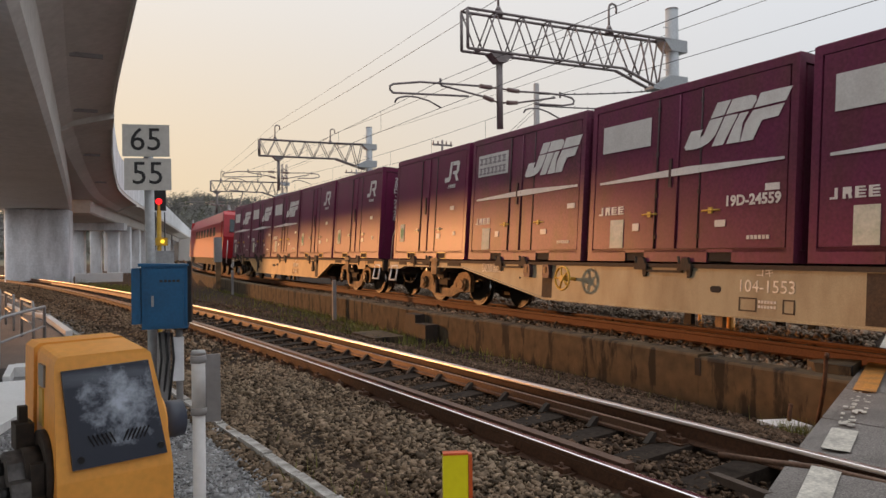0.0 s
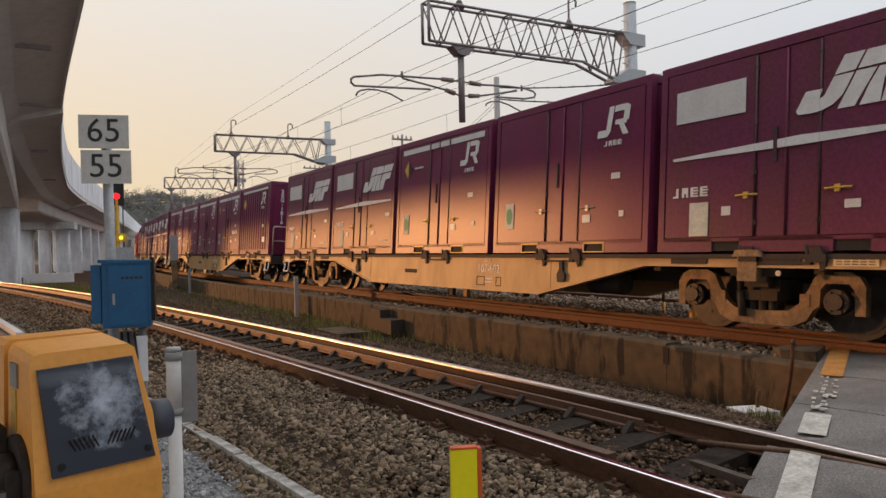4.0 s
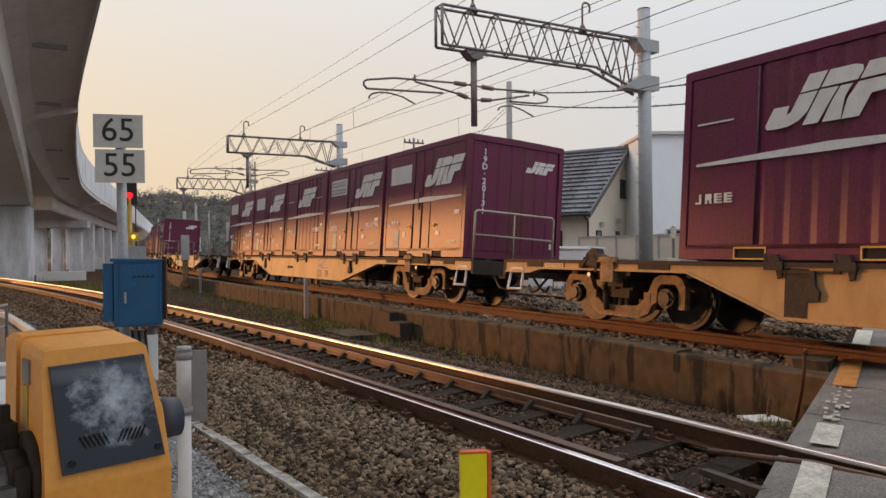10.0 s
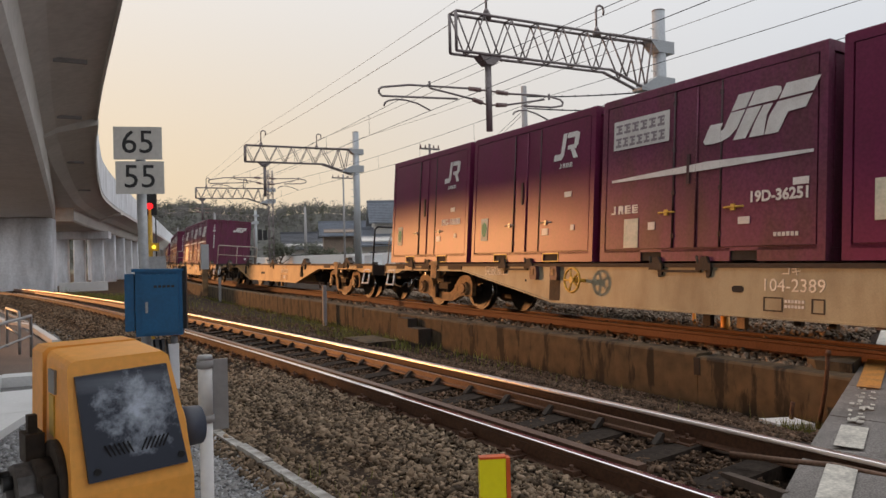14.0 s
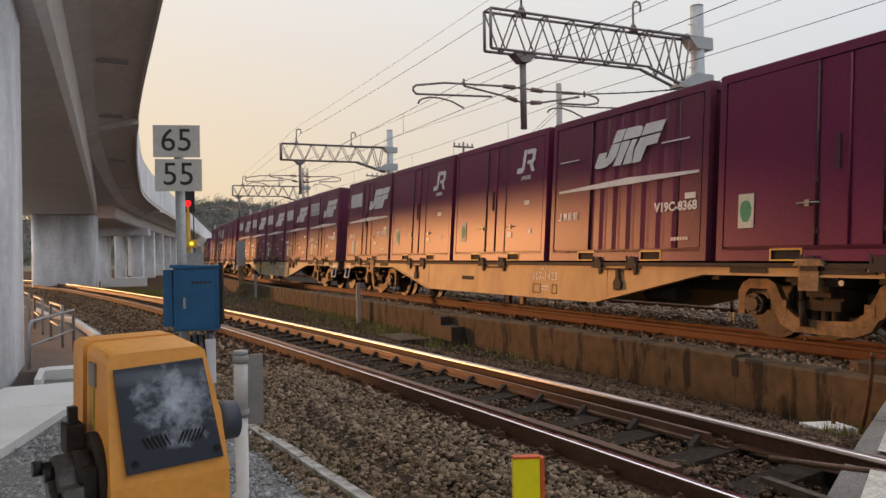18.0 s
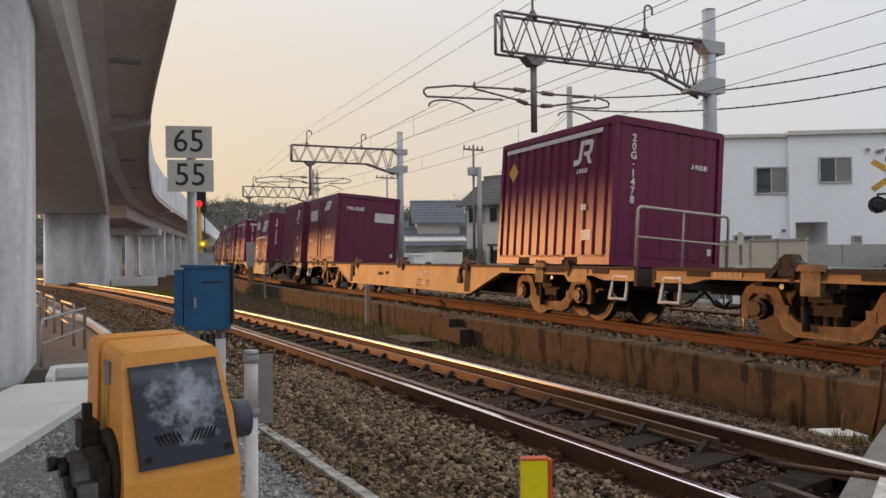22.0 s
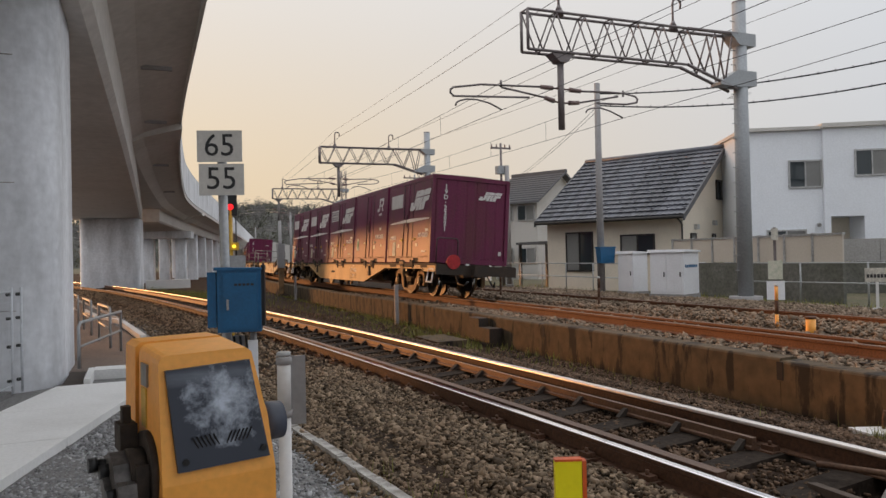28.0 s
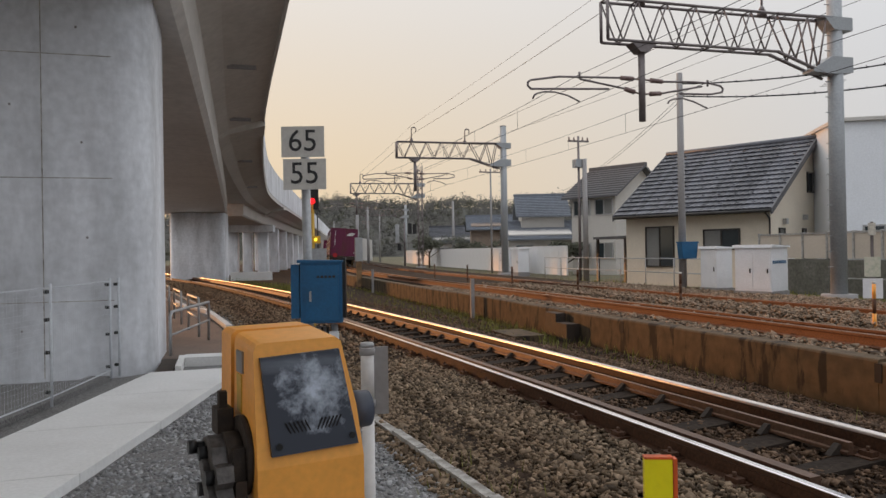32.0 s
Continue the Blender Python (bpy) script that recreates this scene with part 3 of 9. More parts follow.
def root(name, label, category, group="", kind="", m=None):
    ob = new(name)
    ob.empty_display_size = 0.2
    if m is not None:
        ob.matrix_basis = m
    return tagged(ob, label, category, group, kind)


def lettering(name, text, size, material, parent, m, depth=0.002, squeeze=1.0, bold=0.0):
    """Text as a mesh, in the plane of m, centred, read along its x."""
    cu = bpy.data.curves.new(name, "FONT")
    cu.body, cu.size, cu.align_x, cu.align_y, cu.extrude = text, size, "CENTER", "CENTER", depth
    cu.resolution_u, cu.offset = 3, bold
    tmp = bpy.data.objects.new(name, cu)
    me = bpy.data.meshes.new_from_object(tmp)
    bpy.data.objects.remove(tmp)
    bpy.data.curves.remove(cu)
    me.transform(Matrix.Diagonal((squeeze, 1, 1, 1)))
    me.materials.clear()
    me.materials.append(material)
    ob = new(name, me)
    ob.parent = parent
    ob.matrix_basis = m
    return ob


# ---------------------------------------------------------------- lines of the place
TRACK_X, TRACK_Z, CANT, CURVE_Y, CURVE_R, CURVE_L = 8.70, 0.275, 4.2, 30.0, 340.0, 42.0     # main track: straight, then a curve to the right
SPEED, PITCH = 11.68, 20.4


def main_line(s):
    """Place and heading (degrees, to the right) of the main track's centre at s metres along it."""
    if s <= CURVE_Y:
        return TRACK_X, s, 0.0
    a = min(s - CURVE_Y, CURVE_L) / CURVE_R
    e = max(s - CURVE_Y - CURVE_L, 0.0)
    return TRACK_X + CURVE_R * (1 - math.cos(a)) + e * math.sin(a), CURVE_Y + CURVE_R * math.sin(a) + e * math.cos(a), math.degrees(a)


def side_line(y):
    """The near branch track's centre, which bends away to the left."""
    return 3.85 - 0.045 * y - 0.0019 * y * y


def side_slope(y):
    return -0.045 - 0.0038 * y


WALL_X = 7.0
ROAD_A, ROAD_S = 0.80, 0.502       # the road's far edge: y = A + S x


def road_edge(x):
    return ROAD_A + ROAD_S * x


def ground_z(x, y):
    """Height of the ground sheet."""
    c = side_line(min(y, 90))
    d = abs(x - c)
    near = -0.02
    bed = 0.02 - 0.0 * d if d < 1.5 else max(0.02 - (d - 1.5) * 0.35, near - 0.02)
    z = bed
    wall_x = WALL_X + main_line(y)[0] - TRACK_X
    if x > c + 1.4:
        t = min(max((x - c - 1.4) / 1.8, 0), 1)
        z = 0.02 - 0.44 * t
    if x > wall_x + 0.1:
        z = 0.13 - 0.07 * min(max((x - wall_x - 2.9) / 1.2, 0), 1)
        if x > wall_x + 8.6:
            z = 0.06 - min((x - wall_x - 8.6) / 1.5, 1) * 0.16
    if y < road_edge(x) + 0.3 and -1.0 < x < 30:
        k = min(max((road_edge(x) + 0.3 - y) / 0.3, 0), 1)
        z = z * (1 - k) - 0.10 * k
    return z


def spaced(lo, hi, step, far, growth=1.35):
    v, s = [], step
    x = lo
    while x > -far:
        s *= growth
        x -= s
        v.append(x)
    v = v[::-1] + list(np.arange(lo, hi + 1e-6, step))
    x, s = hi, step
    while x < far:
        s *= growth
        x += s
        v.append(x)
    return v


def build_ground():
    xs, ys = spaced(-9, 24, 0.25, 2500), spaced(-6, 80, 0.4, 2500)
    verts = [(x, y, ground_z(x, y) + (0.02 * noise.noise(Vector((x * 1.3, y * 1.3, 0))) if abs(x) < 25 and abs(y) < 90 else 0)) for y in ys for x in xs]
    nx = len(xs)
    faces = [(j * nx + i, j * nx + i + 1, (j + 1) * nx + i + 1, (j + 1) * nx + i) for j in range(len(ys) - 1) for i in range(nx - 1)]
    me = bpy.data.meshes.new("ground")
    me.from_pydata(verts, [], faces)
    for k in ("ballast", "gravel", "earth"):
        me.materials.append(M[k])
    kind = []
    for j in range(len(ys) - 1):
        for i in range(nx - 1):
            x, y = (xs[i] + xs[i + 1]) / 2, (ys[j] + ys[j + 1]) / 2
            c = side_line(min(y, 90))
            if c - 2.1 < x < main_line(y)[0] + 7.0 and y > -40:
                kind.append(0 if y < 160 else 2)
            elif -60 < x <= c - 2.1 and y < 200:
                kind.append(1)
            else:
                kind.append(2)
    me.polygons.foreach_set("material_index", kind)
    me.polygons.foreach_set("use_smooth", [True] * len(kind))
    tagged(new("ground", me), "brown railway ballast, grey grit and weedy earth", "ground", kind="structure")


build_ground()


# ---------------------------------------------------------------- rails and sleepers
RAIL = [(-0.064, 0), (0.064, 0), (0.064, 0.010), (0.012, 0.026), (0.008, 0.105), (0.031, 0.118), (-0.031, 0.118), (-0.008, 0.105), (-0.012, 0.026), (-0.064, 0.010)]
HEAD = [(-0.0325, 0.119), (0.0325, 0.119), (0.0325, 0.144), (0.026, 0.150), (-0.026, 0.150), (-0.0325, 0.144)]
CROWN = [(-0.031, 0.1465), (0.031, 0.1465), (0.031, 0.150), (0.020, 0.1535), (-0.020, 0.1535), (-0.031, 0.150)]

GAUGE = [(-0.0345, 0.127), (-0.031, 0.127), (-0.028, 0.1465), (0.031, 0.1465), (0.031, 0.150), (0.020, 0.1535), (-0.016, 0.1535), (-0.024, 0.1525), (-0.030, 0.149), (-0.0335, 0.143), (-0.0345, 0.137)]


def sweep(outline, line, closed=True):
    """An outline (across, up) carried along a line of (place, right) pairs."""
    bm = bmesh.new()
    rows = []
    for p, r in line:
        up = Vector((0, 0, 1))
        rows.append([bm.verts.new(p + r * a + up * b) for a, b in outline])
    k = len(outline)
    for a, b in zip(rows[:-1], rows[1:]):
        for i in range(k if closed else k - 1):
            j = (i + 1) % k
            bm.faces.new((a[i], a[j], b[j], b[i]))
    bm.faces.new(rows[0][::-1])
    bm.faces.new(rows[-1])
    return bm


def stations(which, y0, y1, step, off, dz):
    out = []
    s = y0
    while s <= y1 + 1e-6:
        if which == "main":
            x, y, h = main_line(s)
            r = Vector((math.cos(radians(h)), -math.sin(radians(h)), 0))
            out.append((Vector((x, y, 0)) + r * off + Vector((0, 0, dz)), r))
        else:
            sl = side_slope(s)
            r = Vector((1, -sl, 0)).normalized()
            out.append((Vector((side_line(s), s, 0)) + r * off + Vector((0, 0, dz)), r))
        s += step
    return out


def build_track(which, label, off, ztop, tilt, y0, y1, head_mat):
    """One track: two rails on sleepers; off moves it sideways from its line, tilt lowers one rail (degrees)."""
    t = root("railway_track", label, "railway track", kind="structure")
    dz = 0.5335 * math.sin(radians(tilt))
    for side in (-1, 1):
        tall = 1.0 if which == "side" else 1.15         # the main track has heavier rails
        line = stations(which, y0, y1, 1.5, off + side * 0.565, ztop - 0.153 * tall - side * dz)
        shape = lambda outline: [(a, b * tall) for a, b in outline]
        rail = part("rail", sweep(shape(RAIL), line), M["rust" if which == "side" else "rust2"], t)
        part("rail_head", sweep(shape(HEAD), line), M["rust" if which == "side" else "rust2"], rail)
        part("running_face", sweep(shape(GAUGE if side > 0 and which == "side" else CROWN), line), M["gauge" if side > 0 and which == "side" else head_mat], rail, "worn bright running face")
    return t


build_track("side", "near branch track with polished rails on timber sleepers", 0.0, 0.20, -3.0, -14, 120, "railtop")
build_track("main", "main track with rust-brown rails", 0.0, TRACK_Z, CANT + 0.8, -14, 220, "railtop2")
build_track("main", "far main track with rust-brown rails", 4.5, TRACK_Z - 0.13, CANT, -14, 220, "railtop2")


# ---------------------------------------------------------------- viaduct
def via_line(s):
    """The viaduct's outer deck edge: straight, then bending to the right."""
    x, y, h = 0.97 + 0.012 * (min(s, 20) - 8), min(s, 20), math.atan(0.012)
    if s > 20:
        a = min(s - 20, 42) / 260.0
        x, y = x + 260 * (1 - math.cos(a)) + 0.012 * 260 * math.sin(a), y + 260 * math.sin(a)
        h += a
        if s > 62:
            x, y = x + (s - 62) * math.sin(h), y + (s - 62) * math.cos(h)
    r = Vector((math.cos(h), -math.sin(h), 0))
    return Vector((x, y, 0)), r


SOFFIT, WEB_TOP, SLAB = 4.10, 5.30, 5.55


def along(s0, s1, step):
    out, s = [], s0
    while s <= s1 + 1e-6:
        out.append(via_line(s))
        s += step
    return out


def girder_line(y):
    """The first girder's right-hand edge, straight as far as the second pier."""
    return Vector((-0.42 + 0.02 * (y - 8), y, 0)), Vector((1, -0.02, 0)).normalized()


def view_scale(y):
    """Scale about the camera's eye that lets the near deck clear the first pier in view."""
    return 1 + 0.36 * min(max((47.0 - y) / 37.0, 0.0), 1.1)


# stretches a part away from the eye, so it looks unchanged from there
def fit_to_view(bm):
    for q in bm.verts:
        k = view_scale(q.co.y)
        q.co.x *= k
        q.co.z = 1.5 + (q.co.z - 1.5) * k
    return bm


def build_viaduct():
    v = root("viaduct", "grey concrete railway viaduct curving away beside the tracks", "viaduct", kind="structure")
    line = along(-34, 330, 2.0)
    box_section = [(-3.9, SOFFIT + 0.10), (-3.8, SOFFIT), (-0.10, SOFFIT), (0.0, SOFFIT + 0.10), (0.04, WEB_TOP + 0.1), (-3.94, WEB_TOP + 0.1)]
    part("box_girder", fit_to_view(sweep(box_section, [girder_line(y) for y in range(-30, 49, 3)])), M["soffit"], v, "smooth concrete girder soffit")
    part("box_girder", sweep([(a - 1.75, b) for a, b in box_section], along(49.5, 330, 2.0)), M["soffit"], v, "smooth concrete girder soffit")
    part("deck_slab", fit_to_view(sweep([(-6.3, WEB_TOP + 0.16), (-5.4, WEB_TOP - 0.40), (-1.36, WEB_TOP - 0.40), (-1.0, WEB_TOP - 0.16), (-0.05, WEB_TOP + 0.16), (-0.05, WEB_TOP + 0.10), (0.0, WEB_TOP + 0.10), (0.0, SLAB + 0.1), (-6.3, SLAB + 0.1)], line)), M["soffit"], v)
    part("parapet", fit_to_view(sweep([(-0.02, SLAB + 0.1), (0.03, SLAB + 0.1), (0.03, SLAB + 2.1), (-0.16, SLAB + 2.1), (-0.16, SLAB + 0.1)], line)), M["concrete"], v, "pale concrete parapet")
    # far parapet, out of view, raised to keep the sun off the roofs
    part("parapet", fit_to_view(sweep([(-6.3, SLAB + 0.1), (-6.14, SLAB + 0.1), (-6.14, SLAB + 4.2), (-6.3, SLAB + 4.2)], line)), M["concrete"], v)

    def pier(s, back, width, depth, rnd, top=SOFFIT - 0.004):
        p, r = via_line(s)
        f = Vector((-r.y, r.x, 0))
        n = 8
        outline = []
        for cx, cy, a0 in ((width / 2 - rnd, depth / 2 - rnd, 0), (-width / 2 + rnd, depth / 2 - rnd, 90), (-width / 2 + rnd, -depth / 2 + rnd, 180), (width / 2 - rnd, -depth / 2 + rnd, 270)):
            outline += [(cx + rnd * math.cos(radians(a0 + 90 * i / n)), cy + rnd * math.sin(radians(a0 + 90 * i / n))) for i in range(n + 1)]
        bm = bmesh.new()
        c = p - r * (back + width / 2)
        rows = [[bm.verts.new(c + r * a + f * b + Vector((0, 0, z))) for a, b in outline] for z in (-0.3, top)]
        k = len(outline)
        for i in range(k):
            fc = bm.faces.new((rows[0][i], rows[0][(i + 1) % k], rows[1][(i + 1) % k], rows[1][i]))
            fc.smooth = True
        bm.faces.new(rows[1])
        part("pier", bm, M["concrete"], v, "pale concrete pier with rounded corners")
        return c, r, f

    # first pier, widened out of view to keep sun off the barrier machine
    c, r, f = pier(11.25, 1.86, 4.8, 2.6, 0.62, 5.05)
    # form joints on the first pier: thin recessed lines stand as narrow dark ribs
    for zz in (0.95, 2.50, 4.05):
        bm = bmesh.new()
        m = Matrix.Translation(c) @ Matrix(((r.x, f.x, 0, 0), (r.y, f.y, 0, 0), (0, 0, 1, 0), (0, 0, 0, 1)))
        box(bm, -1.95, 1.95, -1.3025, -1.299, zz - 0.005, zz + 0.005, m)
        part("form_joint", bm, M["kerb"], v)
    for k in (-1.15, 0.0, 1.15):
        bm = bmesh.new()
        box(bm, k - 0.006, k + 0.006, -1.303, -1.299, 0.0, 4.9, m)
        part("form_joint", bm, M["kerb"], v)
    for a, zz in ((0.15, 2.1), (0.4, 1.3), (1.6, 2.95), (1.65, 1.75), (0.8, 3.4), (-0.3, 3.1), (0.9, 0.6), (1.55, 4.4)):
        bm = bmesh.new()
        tube(bm, m @ Vector((a, -1.304, zz)), m @ Vector((a, -1.298, zz)), 0.015, n=10)
        part("tie_hole", bm, M["pole"], v)
    pier(47.0, 2.55, 3.2, 2.6, 0.30)
    # closer frame piers further on
    for i in range(26):
        s = 66 + i * 9.0
        for back in (1.7, 4.3):
            pier(s, back, 0.95, 0.95, 0.12, SOFFIT - 0.5 if i < 1 else SOFFIT)
    p, r = via_line(66)
    bm = bmesh.new()
    f = Vector((-r.y, r.x, 0))
    m = Matrix.Translation(p) @ Matrix(((r.x, f.x, 0, 0), (r.y, f.y, 0, 0), (0, 0, 1, 0), (0, 0, 0, 1)))
    box(bm, -5.6, -1.2, -1.0, 1.0, SOFFIT - 0.6, SOFFIT - 0.004, m)
    part("pier_cap", bm, M["concrete"], v, bevel=0.05)
    # cross ribs and drain brackets under the slab
    for s in (18.5, 24.5, 33.0, 42.0):
        p, r = via_line(s)
        f = Vector((-r.y, r.x, 0))
        m = Matrix.Translation(p) @ Matrix(((r.x, f.x, 0, 0), (r.y, f.y, 0, 0), (0, 0, 1, 0), (0, 0, 0, 1)))
        bm = bmesh.new()
        box(bm, -0.95, -0.40, -0.03, 0.03, WEB_TOP - 0.19, WEB_TOP - 0.11, m)
        part("drain_bracket", fit_to_view(bm), M["pole"], v)
    for s in (27.0, 63.0):
        p, r = via_line(s)
        f = Vector((-r.y, r.x, 0))
        m = Matrix.Translation(p) @ Matrix(((r.x, f.x, 0, 0), (r.y, f.y, 0, 0), (0, 0, 1, 0), (0, 0, 0, 1)))
        bm = bmesh.new()
        prism(bm, [(-1.40, WEB_TOP - 0.52), (-1.0, WEB_TOP - 0.30), (0.02, WEB_TOP - 0.02), (0.02, WEB_TOP + 0.15), (-1.40, WEB_TOP + 0.15)], "y", -0.9, 0.9, m)
        part("cross_beam", fit_to_view(bm), M["soffit"], v, bevel=0.03)


build_viaduct()

# unseen white block added beyond the viaduct to stop the low sun
ww = root("sun_block", "plain white block added out of view to stop the low sun", "wall", kind="structure")
bm = bmesh.new()
box(bm, -14.0, -9.0, 14.0, 25.6, -0.2, 7.2)
part("sun_block_face", bm, M["whitewall"], ww)
# its added overhang, on posts, shades the sides of the near containers
bm = bmesh.new()
prism(bm, [(25.6, 4.65), (30.0, 4.7), (34.0, 5.3), (36.0, 5.8), (36.0, 7.2), (25.6, 7.2)], "x", -14.0, -9.05)
part("sun_block_overhang", bm, M["whitewall"], ww)
for yy, zz in ((30.0, 4.7), (35.6, 5.7)):
    bm = bmesh.new()
    box(bm, -11.6, -11.4, yy - 0.1, yy + 0.1, -0.1, zz)
    part("post", bm, M["whitewall"], ww)


# ---------------------------------------------------------------- retaining wall between the tracks
def build_wall():
    w = root("retaining_wall", "stained old concrete retaining wall between the tracks", "retaining wall", kind="structure")
    joints = [3.95, 6.27, 11.65, 14.30, 17.0, 22.4, 27.8, 33.2, 38.6, 44, 49, 54, 58, 62, 66, 70, 76, 82, 90, 100, 120]
    for i, (a, b) in enumerate(zip(joints[:-1], joints[1:])):
        rows = []
        for s in np.linspace(a + 0.004, b - 0.004, 6):
            x, y, h = main_line(s)
            r = Vector((math.cos(radians(h)), -math.sin(radians(h)), 0))
            rows.append((Vector((x, y, 0)) + r * (WALL_X - TRACK_X), r))
        top = 0.18 + 0.012 * math.sin(i * 2.1) + (0.02 if s > 11.6 else 0)
        bm = sweep([(0, -0.75), (0.28, -0.75), (0.28, top), (0.035, top), (0.012, top - 0.010), (0, top - 0.032)], rows)
        part("wall_block", bm, M["oldwall"], w)
    # broken buttress and junction boxes
    for a in ((6.70, 6.99, 13.30, 13.82, -0.6, -0.03), (6.76, 6.99, 13.92, 14.45, -0.6, 0.14)):
        bm = bmesh.new()
        box(bm, *a)
        thing("concrete_stub", bm, M["under"], "dark crumbling concrete stub against the wall", "concrete stub", "stubs by the wall", bevel=0.02)
    bm = bmesh.new()
    box(bm, 5.7, 6.4, 13.7, 15.0, -0.5, -0.27)
    thing("cable_trough", bm, M["oldwall"], "low concrete cable trough in the ballast", "cable trough", bevel=0.01)
    for yy in (6.27, 11.65, 17.0, 22.4):
        bm = bmesh.new()
        box(bm, 6.992, 7.02, yy - 0.045, yy + 0.045, -0.05, 0.165)
        part("drain_slot", bm, M["gap"], w)
    for k, (x, y) in enumerate(((6.75, 19.2), (6.8, 33.5), (6.9, 47.0))):
        bm = bmesh.new()
        box(bm, x - 0.05, x + 0.05, y - 0.05, y + 0.05, -0.4, 0.72)
        thing("concrete_post", bm, M["pole"], "short weathered concrete post beside the wall", "post", "line posts", bevel=0.01)



build_wall()
bm = bmesh.new()
box(bm, 0.5, 3.0, 46.0, 46.7, -0.1, 0.42)
thing("footing", bm, M["path"], "pale concrete footing at the foot of the viaduct", "footing", bevel=0.03)


# ---------------------------------------------------------------- sleepers, fastenings, guard rails
def build_sleepers():
    bm = bmesh.new()
    box(bm, -1.05, 1.05, -0.11, 0.11, -0.14, 0)
    me = mesh_of("sleeper", bm, M["sleeper"])
    side = [o for o in scene.objects if o.name.startswith("railway_track")]
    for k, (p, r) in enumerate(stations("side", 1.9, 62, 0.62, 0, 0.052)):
        if p.y < road_edge(p.x) + 0.3:
            continue
        ob = new("sleeper", me)
        ob.parent = side[0]
        ob.matrix_basis = Matrix.Translation(p) @ Matrix.Rotation(math.atan2(r.y, r.x), 4, "Z") @ Matrix.Rotation(radians(-3.0), 4, "Y")
    for tr, off, dz in ((side[1], 0, 0), (side[2], 4.5, -0.13)):
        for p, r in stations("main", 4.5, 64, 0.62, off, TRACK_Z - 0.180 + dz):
            if p.y < road_edge(p.x) + 0.3:
                continue
            ob = new("sleeper", me)
            ob.parent = tr
            ob.matrix_basis = Matrix.Translation(p) @ Matrix.Rotation(math.atan2(r.y, r.x), 4, "Z") @ Matrix.Rotation(radians(CANT), 4, "Y")
    # flat guard bars inside the branch rails near the crossing, and chairs under the rails
    for off, y0, y1 in ((-0.455, 3.35, 40.0), (0.40, 3.82, 40.0)):
        line = stations("side", y0, y1, 0.8, off, 0.088 if off < 0 else 0.08)
        wide = 0.052 if off < 0 else 0.012
        q = sweep([(-0.045, 0), (wide + 0.03, 0), (wide + 0.03, 0.02), (wide, 0.03), (wide, 0.085), (-0.03, 0.085), (-0.03, 0.03), (-0.045, 0.02)], line)
        part("guard_rail", q, M["guard"], side[0], "rusty inner guard rail")
    for pts in ([(3.93, 3.24, 0.15), (4.06, 2.90, 0.165), (4.135, 2.66, 0.185), (4.20, 2.10, 0.19), (4.22, 1.0, 0.19), (4.25, -3.0, 0.19)], [(3.28, 2.62, 0.12), (3.36, 2.30, 0.135), (3.40, 1.6, 0.14), (3.45, -3.0, 0.14)]):
        q = bmesh.new()
        pipe(q, pts, 0.022, 6)
        part("check_rail", q, M["guard"], side[0], "worn steel check rail flared at its end")
    q = bmesh.new()
    box(q, -0.30, 0.30, -0.03, 0.03, 0.0, 0.05, Matrix.Translation((3.69, 2.87, 0.06)) @ Matrix.Rotation(radians(72), 4, "Z") @ Matrix.Rotation(radians(6), 4, "Y"))
    part("wooden_block", q, M["bark"], side[0], "grey weathered timber packing", bevel=0.008)
    bm = bmesh.new()
    prism(bm, [(-0.10, 0.0), (0.0, 0.0), (0.0, 0.070), (-0.02, 0.070)], "y", -0.025, 0.025)
    clip = mesh_of("guard_clip", bm, M["under"])
    for p, r in stations("side", 3.9, 24, 0.62, 0.37, 0.072):
        ob = new("guard_clip", clip)
        ob.parent = side[0]
        ob.matrix_basis = Matrix.Translation(p) @ Matrix.Rotation(math.atan2(r.y, r.x), 4, "Z")
    bm = bmesh.new()
    box(bm, -0.16, 0.16, -0.075, 0.075, 0, 0.022)
    box(bm, -0.12, -0.05, -0.05, 0.05, 0.02, 0.055)
    box(bm, 0.05, 0.12, -0.05, 0.05, 0.02, 0.055)
    tube(bm, (-0.09, 0, 0.05), (-0.09, 0, 0.085), 0.014, n=6)
    tube(bm, (0.09, 0, 0.05), (0.09, 0, 0.085), 0.014, n=6)
    chair = mesh_of("rail_chair", bm, M["rust"])
    for side_off in (-0.565, 0.565):
        for p, r in stations("side", 1.9, 40, 0.62, side_off, 0.044):
            if p.y < road_edge(p.x) + 0.3:
                continue
            ob = new("rail_chair", chair)
            ob.parent = side[0]
            ob.matrix_basis = Matrix.Translation(p + Vector((0, 0, 0.03 * side_off))) @ Matrix.Rotation(math.atan2(r.y, r.x), 4, "Z")


